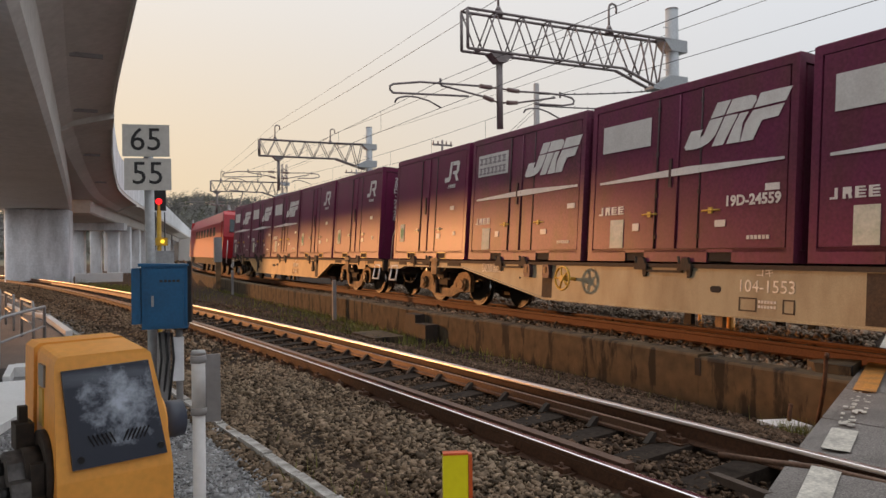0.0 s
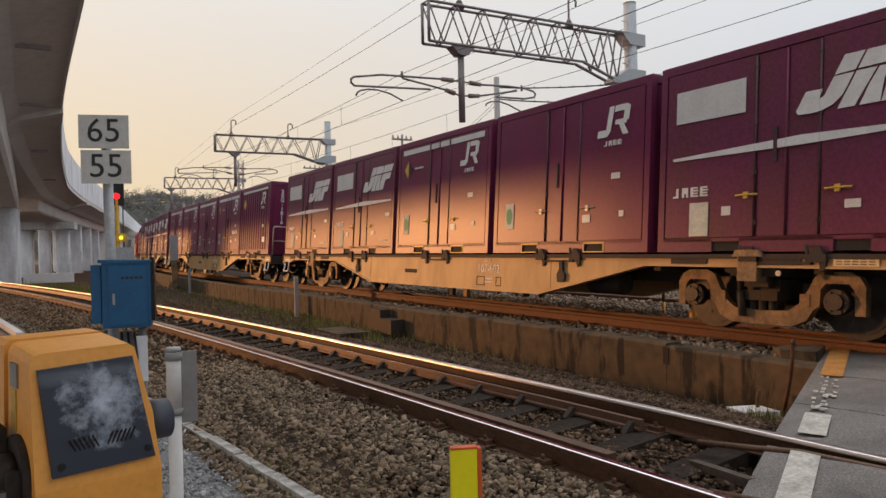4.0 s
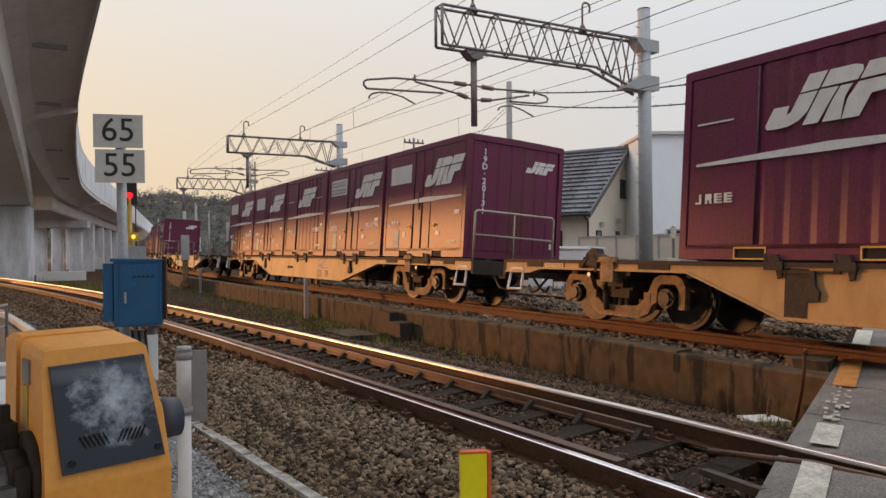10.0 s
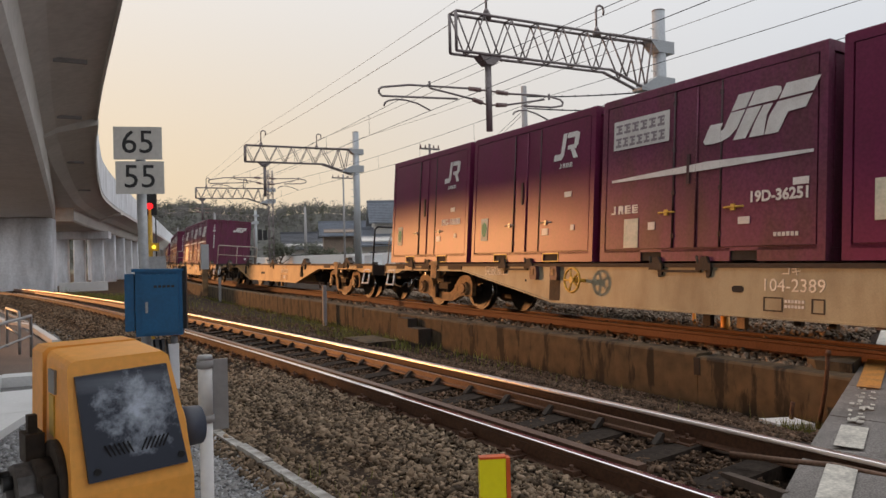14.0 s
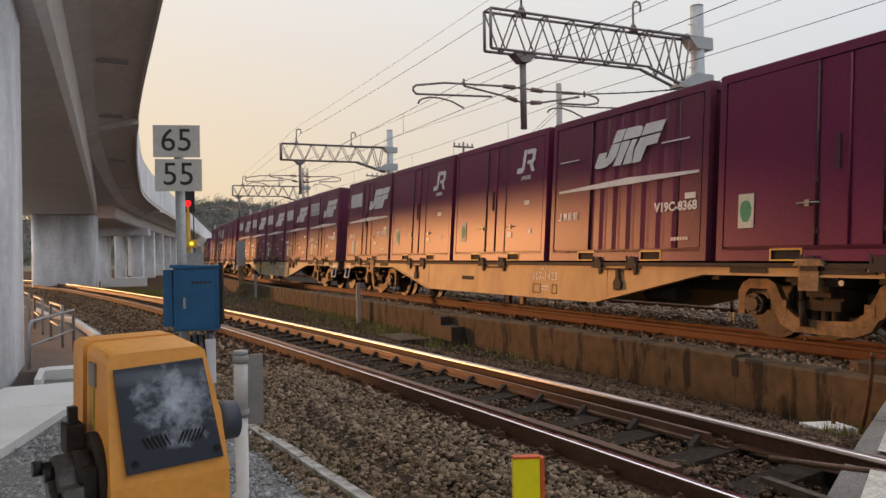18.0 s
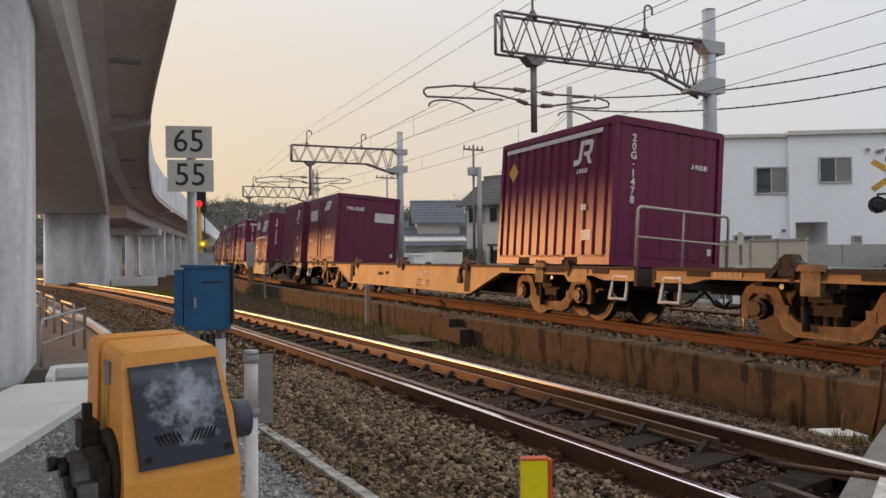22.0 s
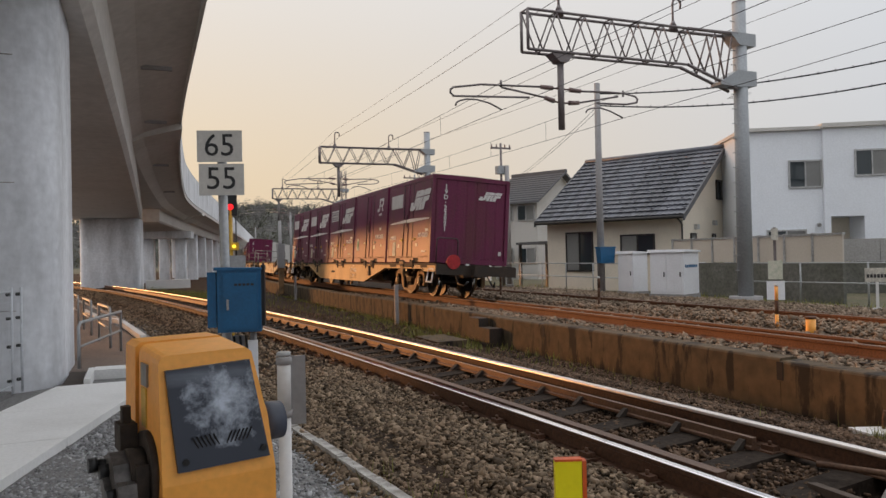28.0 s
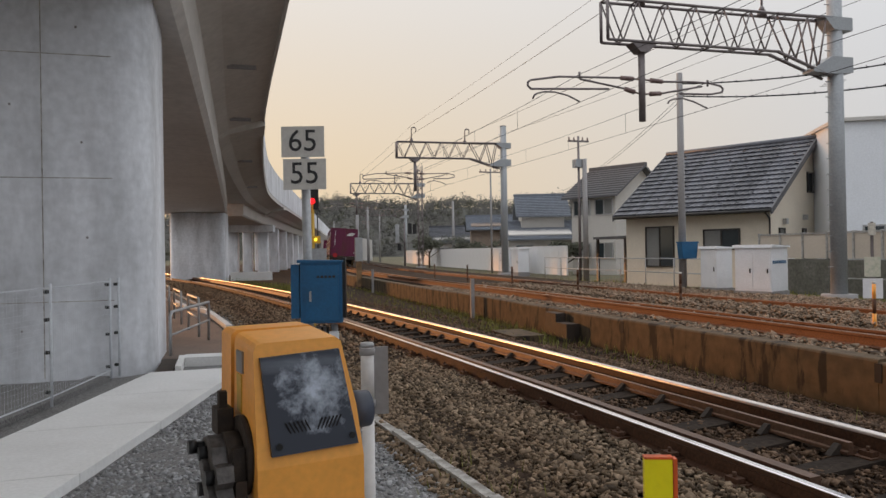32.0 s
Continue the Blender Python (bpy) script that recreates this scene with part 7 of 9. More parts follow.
sg = root("signal", "slim colour signal on an orange mast with a red light", "signal", m=Matrix.Translation((1.03, 8.58, 0)) @ Matrix.Rotation(radians(-7), 4, "Z"))
bm = bmesh.new()
tube(bm, (0, 0, -0.1), (0, 0, 2.1), 0.025, n=12)
part("mast", bm, M["yellow"], sg, "weathered orange mast")
bm = bmesh.new()
box(bm, -0.075, 0.075, -0.02, 0.10, 2.02, 2.31)
head = part("head", bm, M["black"], sg, bevel=0.03)
bm = bmesh.new()
tube(bm, (0, -0.02, 2.12), (0, -0.035, 2.12), 0.035, n=16)
part("red_lens", bm, M["redlamp"], head, "glowing red lens")
bm = bmesh.new()
tube(bm, (0.035, -0.04, 1.665), (0.035, -0.06, 1.665), 0.019, n=16)
part("yellow_lens", bm, M["yellowlamp"], sg, "glowing yellow lens")
bm = bmesh.new()
box(bm, -0.04, 0.09, -0.04, 0.06, 1.62, 1.71)
part("lamp_case", bm, M["yellow"], sg)
bm = bmesh.new()
box(bm, -0.04, 0.16, -0.06, 0.10, 1.28, 1.56)
part("relay_case", bm, M["galv"], sg, bevel=0.01)
bm = bmesh.new()
for k in (-0.04, 0.06):
    tube(bm, (k, 0.03, 0), (k, 0.03, 2.0), 0.007, n=6)
part("conduit", bm, M["black"], sg)
# small grey equipment case on the wall
wc = root("wall_case", "narrow grey case on a rusty post by the wall", "equipment case", m=Matrix.Translation((6.98, 38.0, 0)))
bm = bmesh.new()
box(bm, -0.19, 0.19, -0.12, 0.12, 1.05, 2.32)
part("case", bm, M["galv"], wc, bevel=0.015)
bm = bmesh.new()
box(bm, -0.13, 0.13, -0.08, 0.08, -0.3, 1.05)
part("post", bm, M["bogie"], wc)


# rusted stake, stump and a pale slab where the wall meets the road
bm = bmesh.new()
pipe(bm, [(6.86, 4.60, -0.35), (6.88, 4.56, -0.12), (6.84, 4.50, 0.05), (6.86, 4.48, 0.30), (6.85, 4.47, 0.42)], 0.022, 7)
tube(bm, (6.85, 4.47, 0.40), (6.86, 4.46, 0.46), 0.032, 0.02, n=7)
thing("rusted_stake", bm, M["rust"], "bent rusted stake against the wall's end", "stake")
bm = bmesh.new()
pipe(bm, [(6.80, 4.86, -0.40), (6.80, 4.85, -0.20), (6.81, 4.84, -0.12)], 0.022, 7)
thing("rusted_stake", bm, M["rust"], "short rusted stump before the wall", "stake")
bm = bmesh.new()
prism(bm, [(6.50, 4.78), (6.82, 4.60), (6.90, 4.92), (6.56, 5.06)], "z", -0.42, -0.30)
thing("stone_slab", bm, M["path"], "pale broken concrete slab in the weeds", "slab", bevel=0.01)


bm = bmesh.new()
prism(bm, [(7.30, 4.50), (7.85, 4.74), (7.80, 5.05), (7.45, 5.10), (7.22, 4.80)], "z", -0.1, 0.27)
for q in bm.verts:
    q.co += Vector((0.05 * noise.noise(q.co * 5), 0.05 * noise.noise(q.co * 7), 0.04 * noise.noise(q.co * 3)))
thing("rubble_block", bm, M["oldwall"], "rounded brown lump of rubble by the road edge", "rubble", bevel=0.05)


# ---------------------------------------------------------------- stones
def scatter(name, label, count, place, size, mat, seed):
    """Loose stones: jittered blocks, six faces each, in one mesh."""
    rng = np.random.default_rng(seed)
    base = np.array([(x, y, z) for z in (-1, 1) for y in (-1, 1) for x in (-1, 1)], float)
    quads = np.array([(0, 2, 3, 1), (4, 5, 7, 6), (0, 1, 5, 4), (2, 6, 7, 3), (0, 4, 6, 2), (1, 3, 7, 5)])
    pts = place(rng, count)
    n = len(pts)
    shape = base[None] * rng.uniform(0.55, 1.0, (n, 8, 1)) + rng.normal(0, 0.20, (n, 8, 3))
    turn = rng.uniform(0, 2 * np.pi, n) / 2
    q = np.stack([np.cos(turn), rng.normal(0, 0.22, n), rng.normal(0, 0.22, n), np.sin(turn)], 1)
    q /= np.linalg.norm(q, axis=1, keepdims=True)
    w, x, y, z = q.T
    rot = np.stack([1 - 2 * (y * y + z * z), 2 * (x * y - w * z), 2 * (x * z + w * y), 2 * (x * y + w * z), 1 - 2 * (x * x + z * z), 2 * (y * z - w * x), 2 * (x * z - w * y), 2 * (y * z + w * x), 1 - 2 * (x * x + y * y)], -1).reshape(n, 3, 3)
    s = rng.uniform(size[0], size[1], n) * (1 + 0.8 * (rng.random(n) > 0.93))
    v = np.einsum("nij,nkj->nki", rot, shape * np.array([1.25, 0.95, 0.62])) * s[:, None, None] + pts[:, None]
    f = (quads[None] + 8 * np.arange(n)[:, None, None]).reshape(-1)
    me = bpy.data.meshes.new(name)
    me.vertices.add(n * 8)
    me.vertices.foreach_set("co", v.astype(np.float32).ravel())
    me.loops.add(n * 24)
    me.loops.foreach_set("vertex_index", f.astype(np.int32))
    me.polygons.add(n * 6)
    me.polygons.foreach_set("loop_start", np.arange(0, n * 24, 4, dtype=np.int32))
    me.update(calc_edges=True)
    me.materials.append(M[mat])
    return tagged(new(name, me), label, "stones", kind="stuff")


def zs(p):
    return np.array([ground_z(x, y) for x, y in p])


def in_branch(y0, y1, darker):
    def place(rng, n):
        y = rng.uniform(y0, y1, n)
        c = 3.85 - 0.045 * y - 0.0019 * y * y
        x = rng.uniform(c - 2.35, np.minimum(c + 4.2, 6.98), n)
        d = np.abs(np.abs(x - c) - 0.565)
        dark = x > c - 0.62 + 0.10 * rng.normal(size=n)
        keep = (d > 0.10) & (y > ROAD_A + ROAD_S * x + 0.12) & (rng.random(n) < np.where(np.abs(x - c) < 1.0, 0.75, 1.0)) & (dark == darker)
        p = np.stack([x, y], 1)[keep]
        lift = np.where(np.abs(p[:, 0] - (3.85 - 0.045 * p[:, 1] - 0.0019 * p[:, 1] ** 2)) < 1.3, 0.010, 0.0)
        return np.column_stack([p, zs(p) + lift + rng.uniform(-0.005, 0.018, len(p))])
    return place


def in_main(y0, y1):
    def place(rng, n):
        x, y = rng.uniform(7.3, 15.6, n), rng.uniform(y0, y1, n)
        c = np.where(x < 10.9, TRACK_X, TRACK_X + 4.5)
        d = np.abs(np.abs(x - c) - 0.565)
        keep = (d > 0.11) & (y > ROAD_A + ROAD_S * x + 0.2)
        p = np.stack([x, y], 1)[keep]
        hump = np.where((p[:, 0] > 9.9) & (p[:, 0] < 11.9), 0.10, 0.0)
        return np.column_stack([p, zs(p) + hump * rng.uniform(0, 1, len(p)) + rng.uniform(0.0, 0.035, len(p))])
    return place


def in_grit(rng, n):
    y = rng.uniform(1.6, 9.8, n)
    c = 3.85 - 0.045 * y - 0.0019 * y * y
    x = rng.uniform(-2.15 + 0.275 * (y - 1.0) + 0.03, c - 2.2, n)
    keep = y > ROAD_A + ROAD_S * x + 0.05
    p = np.stack([x, y], 1)[keep]
    return np.column_stack([p, zs(p) + rng.uniform(-0.006, 0.006, len(p))])


scatter("near_ballast", "loose brown crushed ballast stones round the branch track", 72000, in_branch(1.6, 9.5, False), (0.0095, 0.0205), "stone", 1)
scatter("track_ballast", "dark brown ballast between the branch rails", 60000, in_branch(1.6, 11.0, True), (0.008, 0.018), "stone3", 5)
scatter("far_ballast", "brown crushed ballast along the branch track", 46000, in_branch(9.5, 44.0, False), (0.012, 0.025), "stone", 2)
scatter("far_track_ballast", "dark brown ballast further along the branch rails", 40000, in_branch(11.0, 44.0, True), (0.010, 0.022), "stone3", 6)
scatter("main_ballast", "grey-brown crushed ballast round the main tracks", 34000, in_main(4.0, 27.0), (0.020, 0.036), "stone2", 3)
scatter("grit", "fine grey crushed grit beside the path", 15000, in_grit, (0.007, 0.017), "gritstone", 4)


def weeds():
    rng = random.Random(8)
    v, f = [], []
    spots = [(6.38, 4.50, 0.13, 90), (6.20, 4.38, 0.10, 50), (6.62, 4.55, 0.10, 60), (6.75, 9.5, 0.5, 20), (6.6, 14.5, 0.6, 220), (6.3, 16.0, 0.8, 320), (6.7, 21, 1.6, 420), (6.5, 26, 2.2, 420), (7.4, 34, 3.0, 400), (6.7, 8.0, 1.4, 40), (6.5, 14.0, 0.8, 420), (6.7, 18.5, 1.8, 420), (6.8, 11.0, 1.0, 80), (2.9, 38, 2.4, 1300), (2.2, 42, 2.0, 900), (3.8, 33, 1.8, 300), (1.6, 4.2, 0.6, 50), (17.0, 15.5, 0.8, 120), (16.9, 24, 1.2, 120), (17.3, 16.8, 0.9, 260), (17.2, 14.0, 0.9, 240), (17.6, 19.5, 0.8, 160), (17, 30, 2.0, 200), (17.6, 50, 5, 300)]
    for x, y, s, n in spots:
        for _ in range(n):
            p = Vector((x + rng.gauss(0, s * 0.4), y + rng.gauss(0, s), 0))
            if p.x > 6.95 and p.x < 15:
                p.x = 6.9
            p.z = ground_z(p.x, p.y) - 0.02
            h = rng.uniform(0.05, 0.22) * (2.0 if p.y > 30 and p.x < 5.5 else 1.0)
            a = rng.uniform(0, 6.28)
            d = Vector((math.cos(a), math.sin(a), 0))
            k = len(v)
            wd = 0.006 if p.y < 10 else 0.013
            v += [p - d * wd, p + d * wd, p + Vector((rng.gauss(0, 0.05), rng.gauss(0, 0.05), h))]
            f.append((k, k + 1, k + 2))
    tagged(new("weeds", raw("weeds", v, f, "grass")), "dry yellow-green weeds along the wall and track", "weeds", kind="stuff")


weeds()
build_sleepers()


# ---------------------------------------------------------------- the train
CL, CW, CH = 3.715, 2.45, 2.50
DECK = 1.05


def slab(bm, outline, x, thick=0.006):
    prism(bm, outline, "x", x - thick, x)


def on_side(flat, x, fx, fy, u0, z0, w, h, slant=0.0):
    """Flat shapes of a unit emblem on the near side: u runs towards the rear (reading direction), v upwards."""
    bm = bmesh.new()
    for shape in flat:
        pts = [(-(u0 + (u + slant * v) * w), z0 + v * h) for u, v in shape]
        slab(bm, pts, x)
    return bm


BLOCK_EMBLEM = [
    [(0.20, 0.66), (0.365, 0.68), (0.365, 1.00), (0.20, 1.00)],
    [(0.00, 0.08), (0.04, 0.01), (0.14, 0.00), (0.24, 0.02), (0.32, 0.10), (0.365, 0.25), (0.365, 0.64), (0.20, 0.63), (0.20, 0.30), (0.165, 0.25), (0.15, 0.44), (0.00, 0.44)],
    [(0.385, 0.685), (0.69, 0.70), (0.70, 0.86), (0.67, 0.96), (0.60, 1.00), (0.385, 1.00)],
    [(0.385, 0.00), (0.525, 0.00), (0.545, 0.645), (0.385, 0.645)],
    [(0.565, 0.645), (0.665, 0.645), (0.655, 0.42), (0.725, 0.00), (0.565, 0.00), (0.555, 0.36)],
    [(0.715, 0.70), (1.05, 0.72), (1.05, 1.00), (0.715, 1.00)],
    [(0.735, 0.00), (0.88, 0.00), (0.88, 0.40), (1.05, 0.42), (1.05, 0.67), (0.715, 0.65), (0.69, 0.38)],
]
LINE_EMBLEM = [
    [(0.00, 0.00), (0.34, 0.00), (0.44, 0.16), (0.44, 1.00), (0.28, 1.00), (0.28, 0.24), (0.00, 0.24)],
    [(0.48, 0.80), (0.86, 0.80), (0.86, 1.00), (0.48, 1.00)],
    [(0.82, 0.46), (1.00, 0.46), (1.00, 0.92), (0.86, 1.00), (0.82, 0.92)],
    [(0.56, 0.36), (0.94, 0.36), (0.94, 0.52), (0.56, 0.52)],
    [(0.70, 0.36), (0.86, 0.36), (1.06, 0.00), (0.88, 0.00)],
]


def bars(u0, z0, w, h, n, fill=0.7):
    return [[(u0 + w * (i + 0.1) / n, z0), (u0 + w * (i + 0.1 + fill) / n, z0), (u0 + w * (i + 0.1 + fill) / n, z0 + h), (u0 + w * (i + 0.1) / n, z0 + h)] for i in range(n)]


def marks(u0, z0, w, h):
    """Four small illegible signs in a row: a hook, a flag and two combs."""
    hook = [(0.14, 0), (0.74, 0), (0.74, 1), (0.50, 1), (0.50, 0.2), (0.14, 0.2)]
    flag = [(0.14, 0), (0.36, 0), (0.36, 0.40), (0.54, 0.40), (0.60, 0), (0.84, 0), (0.76, 0.45), (0.82, 0.62), (0.76, 1), (0.14, 1)]
    comb = [(0.06, 0), (0.88, 0), (0.88, 0.16), (0.32, 0.16), (0.32, 0.28), (0.80, 0.28), (0.80, 0.44), (0.32, 0.44), (0.32, 0.56), (0.88, 0.56), (0.88, 0.72), (0.32, 0.72), (0.32, 0.84), (0.80, 0.84), (0.80, 1), (0.06, 1)]
    return [[(u0 + w * (k + a) / 4, z0 + h * b) for a, b in sign] for k, sign in enumerate((hook, flag, comb, comb))]


def quad(u0, z0, w, h):
    return [[(u0, z0), (u0 + w, z0), (u0 + w, z0 + h), (u0, z0 + h)]]


def side_shapes(shapes, x):
    bm = bmesh.new()
    for s in shapes:
        slab(bm, [(-u, v) for u, v in s], x)
    return bm


def container(style, number, serial_end, label):
    """A 12 ft freight container; origin at the middle of its underside, rear end at -y. Side u is measured from its front end backwards."""
    paint = M[{"F": "plum", "Fl": "plum3", "Fv": "plum", "J": "plum2", "Jb": "plum2", "Jg": "plum2", "C": "plum3", "Cb": "plum2", "R": "plum2", "G": "plum"}[style]]
    t = root("freight_container", label, "container", "containers on the train")
    hx, hy = CW / 2, CL / 2
    ribbed = style in ("C", "Cb")
    bm = bmesh.new()
    # body, set back behind its frame
    box(bm, -hx + 0.045, hx - 0.045, -hy + 0.05, hy - 0.05, 0.06, CH - 0.05)
    part("body", bm, paint, t, bevel=0.0)
    bm = bmesh.new()
    for sx in (-1, 1):
        for sy in (-1, 1):
            box(bm, *sorted((sx * hx, sx * (hx - 0.11))), *sorted((sy * hy, sy * (hy - 0.10))), 0.0, CH - 0.02)
    for sx in (-1, 1):
        box(bm, *sorted((sx * hx, sx * (hx - 0.06))), -hy + 0.1, hy - 0.1, CH - 0.13, CH - 0.02)
        # bottom rail with two fork pockets
        edges = [-hy + 0.1, -0.98, -0.58, 0.58, 0.98, hy - 0.1]
        for a, b in zip(edges[0::2], edges[1::2]):
            box(bm, *sorted((sx * hx, sx * (hx - 0.06))), a, b, 0.0, 0.17)
        box(bm, *sorted((sx * hx, sx * (hx - 0.06))), -hy + 0.1, hy - 0.1, 0.13, 0.17)
    for sy in (-1, 1):
        box(bm, -hx + 0.1, hx - 0.1, *sorted((sy * hy, sy * (hy - 0.06))), CH - 0.12, CH - 0.02)
        box(bm, -hx + 0.1, hx - 0.1, *sorted((sy * hy, sy * (hy - 0.06))), 0.0, 0.15)
    part("corner_frame", bm, paint, t, bevel=0.008)
    bm = bmesh.new()
    prism(bm, [(-hx + 0.01, CH - 0.03), (hx - 0.01, CH - 0.03), (hx - 0.03, CH), (0, CH + 0.02), (-hx + 0.03, CH)], "y", -hy + 0.01, hy - 0.01)
    part("roof", bm, M["plum3"], t)
    # pocket mouths, their shade put in as a dark fill
    for sy in (-1, 1):
        bm = bmesh.new()
        box(bm, -hx + 0.02, -hx + 0.06, sy * 0.78 - 0.2, sy * 0.78 + 0.2, 0.012, 0.132)
        part("fork_pocket", bm, M["gap"], t)
    # sides
    x = -hx
    bm = bmesh.new()
    if ribbed:
        n = 12
        wave = []
        for i in range(n):
            c = -hy + 0.13 + (i + 0.5) * (CL - 0.26) / n
            w = (CL - 0.26) / n
            wave += [(x + 0.043, c - w * 0.36), (x + 0.008, c - w * 0.22), (x + 0.008, c + w * 0.22), (x + 0.043, c + w * 0.36)]
        prism(bm, wave + [(x + 0.07, hy - 0.12), (x + 0.07, -hy + 0.12)], "z", 0.17, CH - 0.13)
        part("ribbed_side", bm, paint, t)
    else:
        pan = [(-hy + 0.11, -0.42), (-0.40, -0.02), (0.0, 0.38), (0.40, hy - 0.11)] if style != "Fv" else [(-hy + 0.11, -1.32), (-1.30, 0.72), (0.74, hy - 0.11)]
        for k, (a, b) in enumerate(pan):
            bm = bmesh.new()
            if style == "Fv" and k == 1:
                w = (b - a - 0.02) / 6
                wave = [(x + 0.05, a + 0.012)]
                for i in range(6):
                    c = a + 0.01 + (i + 0.5) * w
                    wave += [(x + 0.034, c - w * 0.46), (x + 0.012, c - w * 0.20), (x + 0.012, c + w * 0.20), (x + 0.034, c + w * 0.46)]
                prism(bm, wave + [(x + 0.05, b - 0.012)], "z", 0.185, CH - 0.14)
                part("ribbed_panel", bm, paint, t)
                continue
            box(bm, x + 0.004 + (0.010 if k in (1, 2) else 0), x + 0.05, a + 0.012, b - 0.012, 0.185, CH - 0.14)
            part("side_door" if k in (1, 2) and style != "Fv" else "side_panel", bm, paint, t, bevel=0.006)
        for yy in (-0.41, -0.01, 0.39) if style != "Fv" else (-1.31, 0.73):
            bm = bmesh.new()
            tube(bm, (x + 0.004, yy, 0.19), (x + 0.004, yy, CH - 0.15), 0.014, n=6)
            rod = part("lock_rod", bm, M["maroon"] if yy != -0.01 else paint, t)
            if yy != -0.01 and style != "Fv":
                for zz in (0.35, 0.95, 1.55, 2.2):
                    bm = bmesh.new()
                    box(bm, x - 0.006, x + 0.02, yy - 0.026, yy + 0.026, zz - 0.03, zz + 0.03)
                    part("rod_guide", bm, M["maroon"], rod)
        if style != "Fv":
            for yy in (-0.62, 0.50):
                bm = bmesh.new()
                pipe(bm, [(x - 0.012, yy - 0.16, 0.68), (x - 0.014, yy, 0.685), (x - 0.012, yy + 0.14, 0.68)], 0.013, 6)
                box(bm, x - 0.02, x + 0.01, yy - 0.03, yy + 0.03, 0.64, 0.72)
                part("door_handle", bm, M["yellow"] if style in ("F", "Fl", "Jb") else M["steel"], t, "yellowed door handle")
            bm = bmesh.new()
            box(bm, x - 0.010, x + 0.02, 0.10, 0.15, 1.05, 1.45)
            part("hinge_bar", bm, M["maroon"], t)
    if style in ("Fv", "J", "Jb", "G"):
        for sy in (-1, 1):
            bm = bmesh.new()
            frame_outline(bm, x - 0.001, sy * 0.78 - 0.225, sy * 0.78 + 0.225, 0.0, 0.15, 0.018, 0.006)
            part("pocket_rim", bm, M["yellow"], t, "yellow fork pocket rim")
    # rear and front ends, corrugated
    for sy in (-1, 1):
        bm = bmesh.new()
        n = 7
        wave = []
        for i in range(n):
            c = -hx + 0.12 + (i + 0.5) * (CW - 0.24) / n
            w = (CW - 0.24) / n
            y0, y1 = sy * (hy - 0.050), sy * (hy - 0.022)
            wave += [(c - w * 0.46, y0 + sy * 0.012), (c - w * 0.34, y1), (c + w * 0.34, y1), (c + w * 0.46, y0 + sy * 0.012)]
        prism(bm, wave + [(hx - 0.12, sy * (hy - 0.07)), (-hx + 0.12, sy * (hy - 0.07))], "z", 0.16, CH - 0.13)
        part("end_wall", bm, paint, t)
    # marks on the near side
    xs = x - 0.003 if not ribbed else x + 0.006
    u0 = -hy
    if style in ("F", "Fl", "Fv"):
        part("emblem", on_side(BLOCK_EMBLEM, xs, 0, 0, 0.10 - (0.75 if style == "Fv" else 0), 1.53, 1.30, 0.57, 0.24), M["white"], t, "white slanted block emblem")
        part("white_stripe", side_shapes([[(-1.62, 1.20), (0.2, 1.20), (1.70, 1.235), (1.70, 1.27), (0.2, 1.31), (-1.62, 1.235)]], xs), M["white"], t, "thin white tapering stripe")
        if style == "F":
            part("white_patch", side_shapes(quad(-1.58, 1.69, 1.05, 0.42), xs), M["patch"], t, "plain white film patch")
        elif style == "Fl":
            patch = part("white_patch", side_shapes(quad(-1.60, 1.69, 1.12, 0.44), xs), M["patch"], t, "white patch with two rows of illegible print")
            for zz, k in ((1.93, 6), (1.73, 7)):
                for i in range(k):
                    u, w = -1.55 + 1.02 * i / k, 0.78 * 1.02 / k
                    v = [(u, zz), (u + w, zz), (u + w, zz + 0.036), (u + w * 0.6, zz + 0.036), (u + w * 0.6, zz + 0.060), (u + w * 0.9, zz + 0.060), (u + w * 0.9, zz + 0.092), (u + w * 0.6, zz + 0.092), (u + w * 0.6, zz + 0.108), (u + w, zz + 0.108), (u + w, zz + 0.140), (u, zz + 0.140), (u, zz + 0.108), (u + w * 0.34, zz + 0.108), (u + w * 0.34, zz + 0.036), (u, zz + 0.036)]
                    part("print", side_shapes([v], xs - 0.004), M["print"], patch)
        else:
            for u in (-1.62, 0.95):
                part("thin_line", side_shapes(quad(u, 1.74, 0.55, 0.02), xs), M["white"], t)
        part("small_mark", side_shapes(quad(1.45, 0.88, 0.20, 0.085), xs), M["white"], t)
        part("owner_mark", side_shapes(marks(-1.63, 0.71, 0.60, 0.125), xs), M["white"], t, "white owner mark")
        if style != "Fv":
            part("card", side_shapes(quad(-1.33, 0.20, 0.29, 0.43), xs), M["paper"], t, "faded document card")
            part("notice", side_shapes(quad(-0.84, 0.45, 0.13, 0.11), xs), M["patch"], t)
            part("notice", side_shapes(quad(0.70, 0.46, 0.17, 0.09), xs), M["patch"], t)
        part("small_print", side_shapes(bars(1.20, 0.29, 0.34, 0.05, 6, 0.7), xs), M["patch"], t)
        num_at, num_z = 1.26, 0.78
    elif style in ("J", "Jb", "Jg"):
        part("emblem", on_side(LINE_EMBLEM, xs, 0, 0, 0.80, 1.72, 0.60, 0.44, 0.14), M["white"], t, "white line emblem")
        part("owner_mark", side_shapes(marks(0.94, 1.58, 0.38, 0.075), xs), M["white"], t)
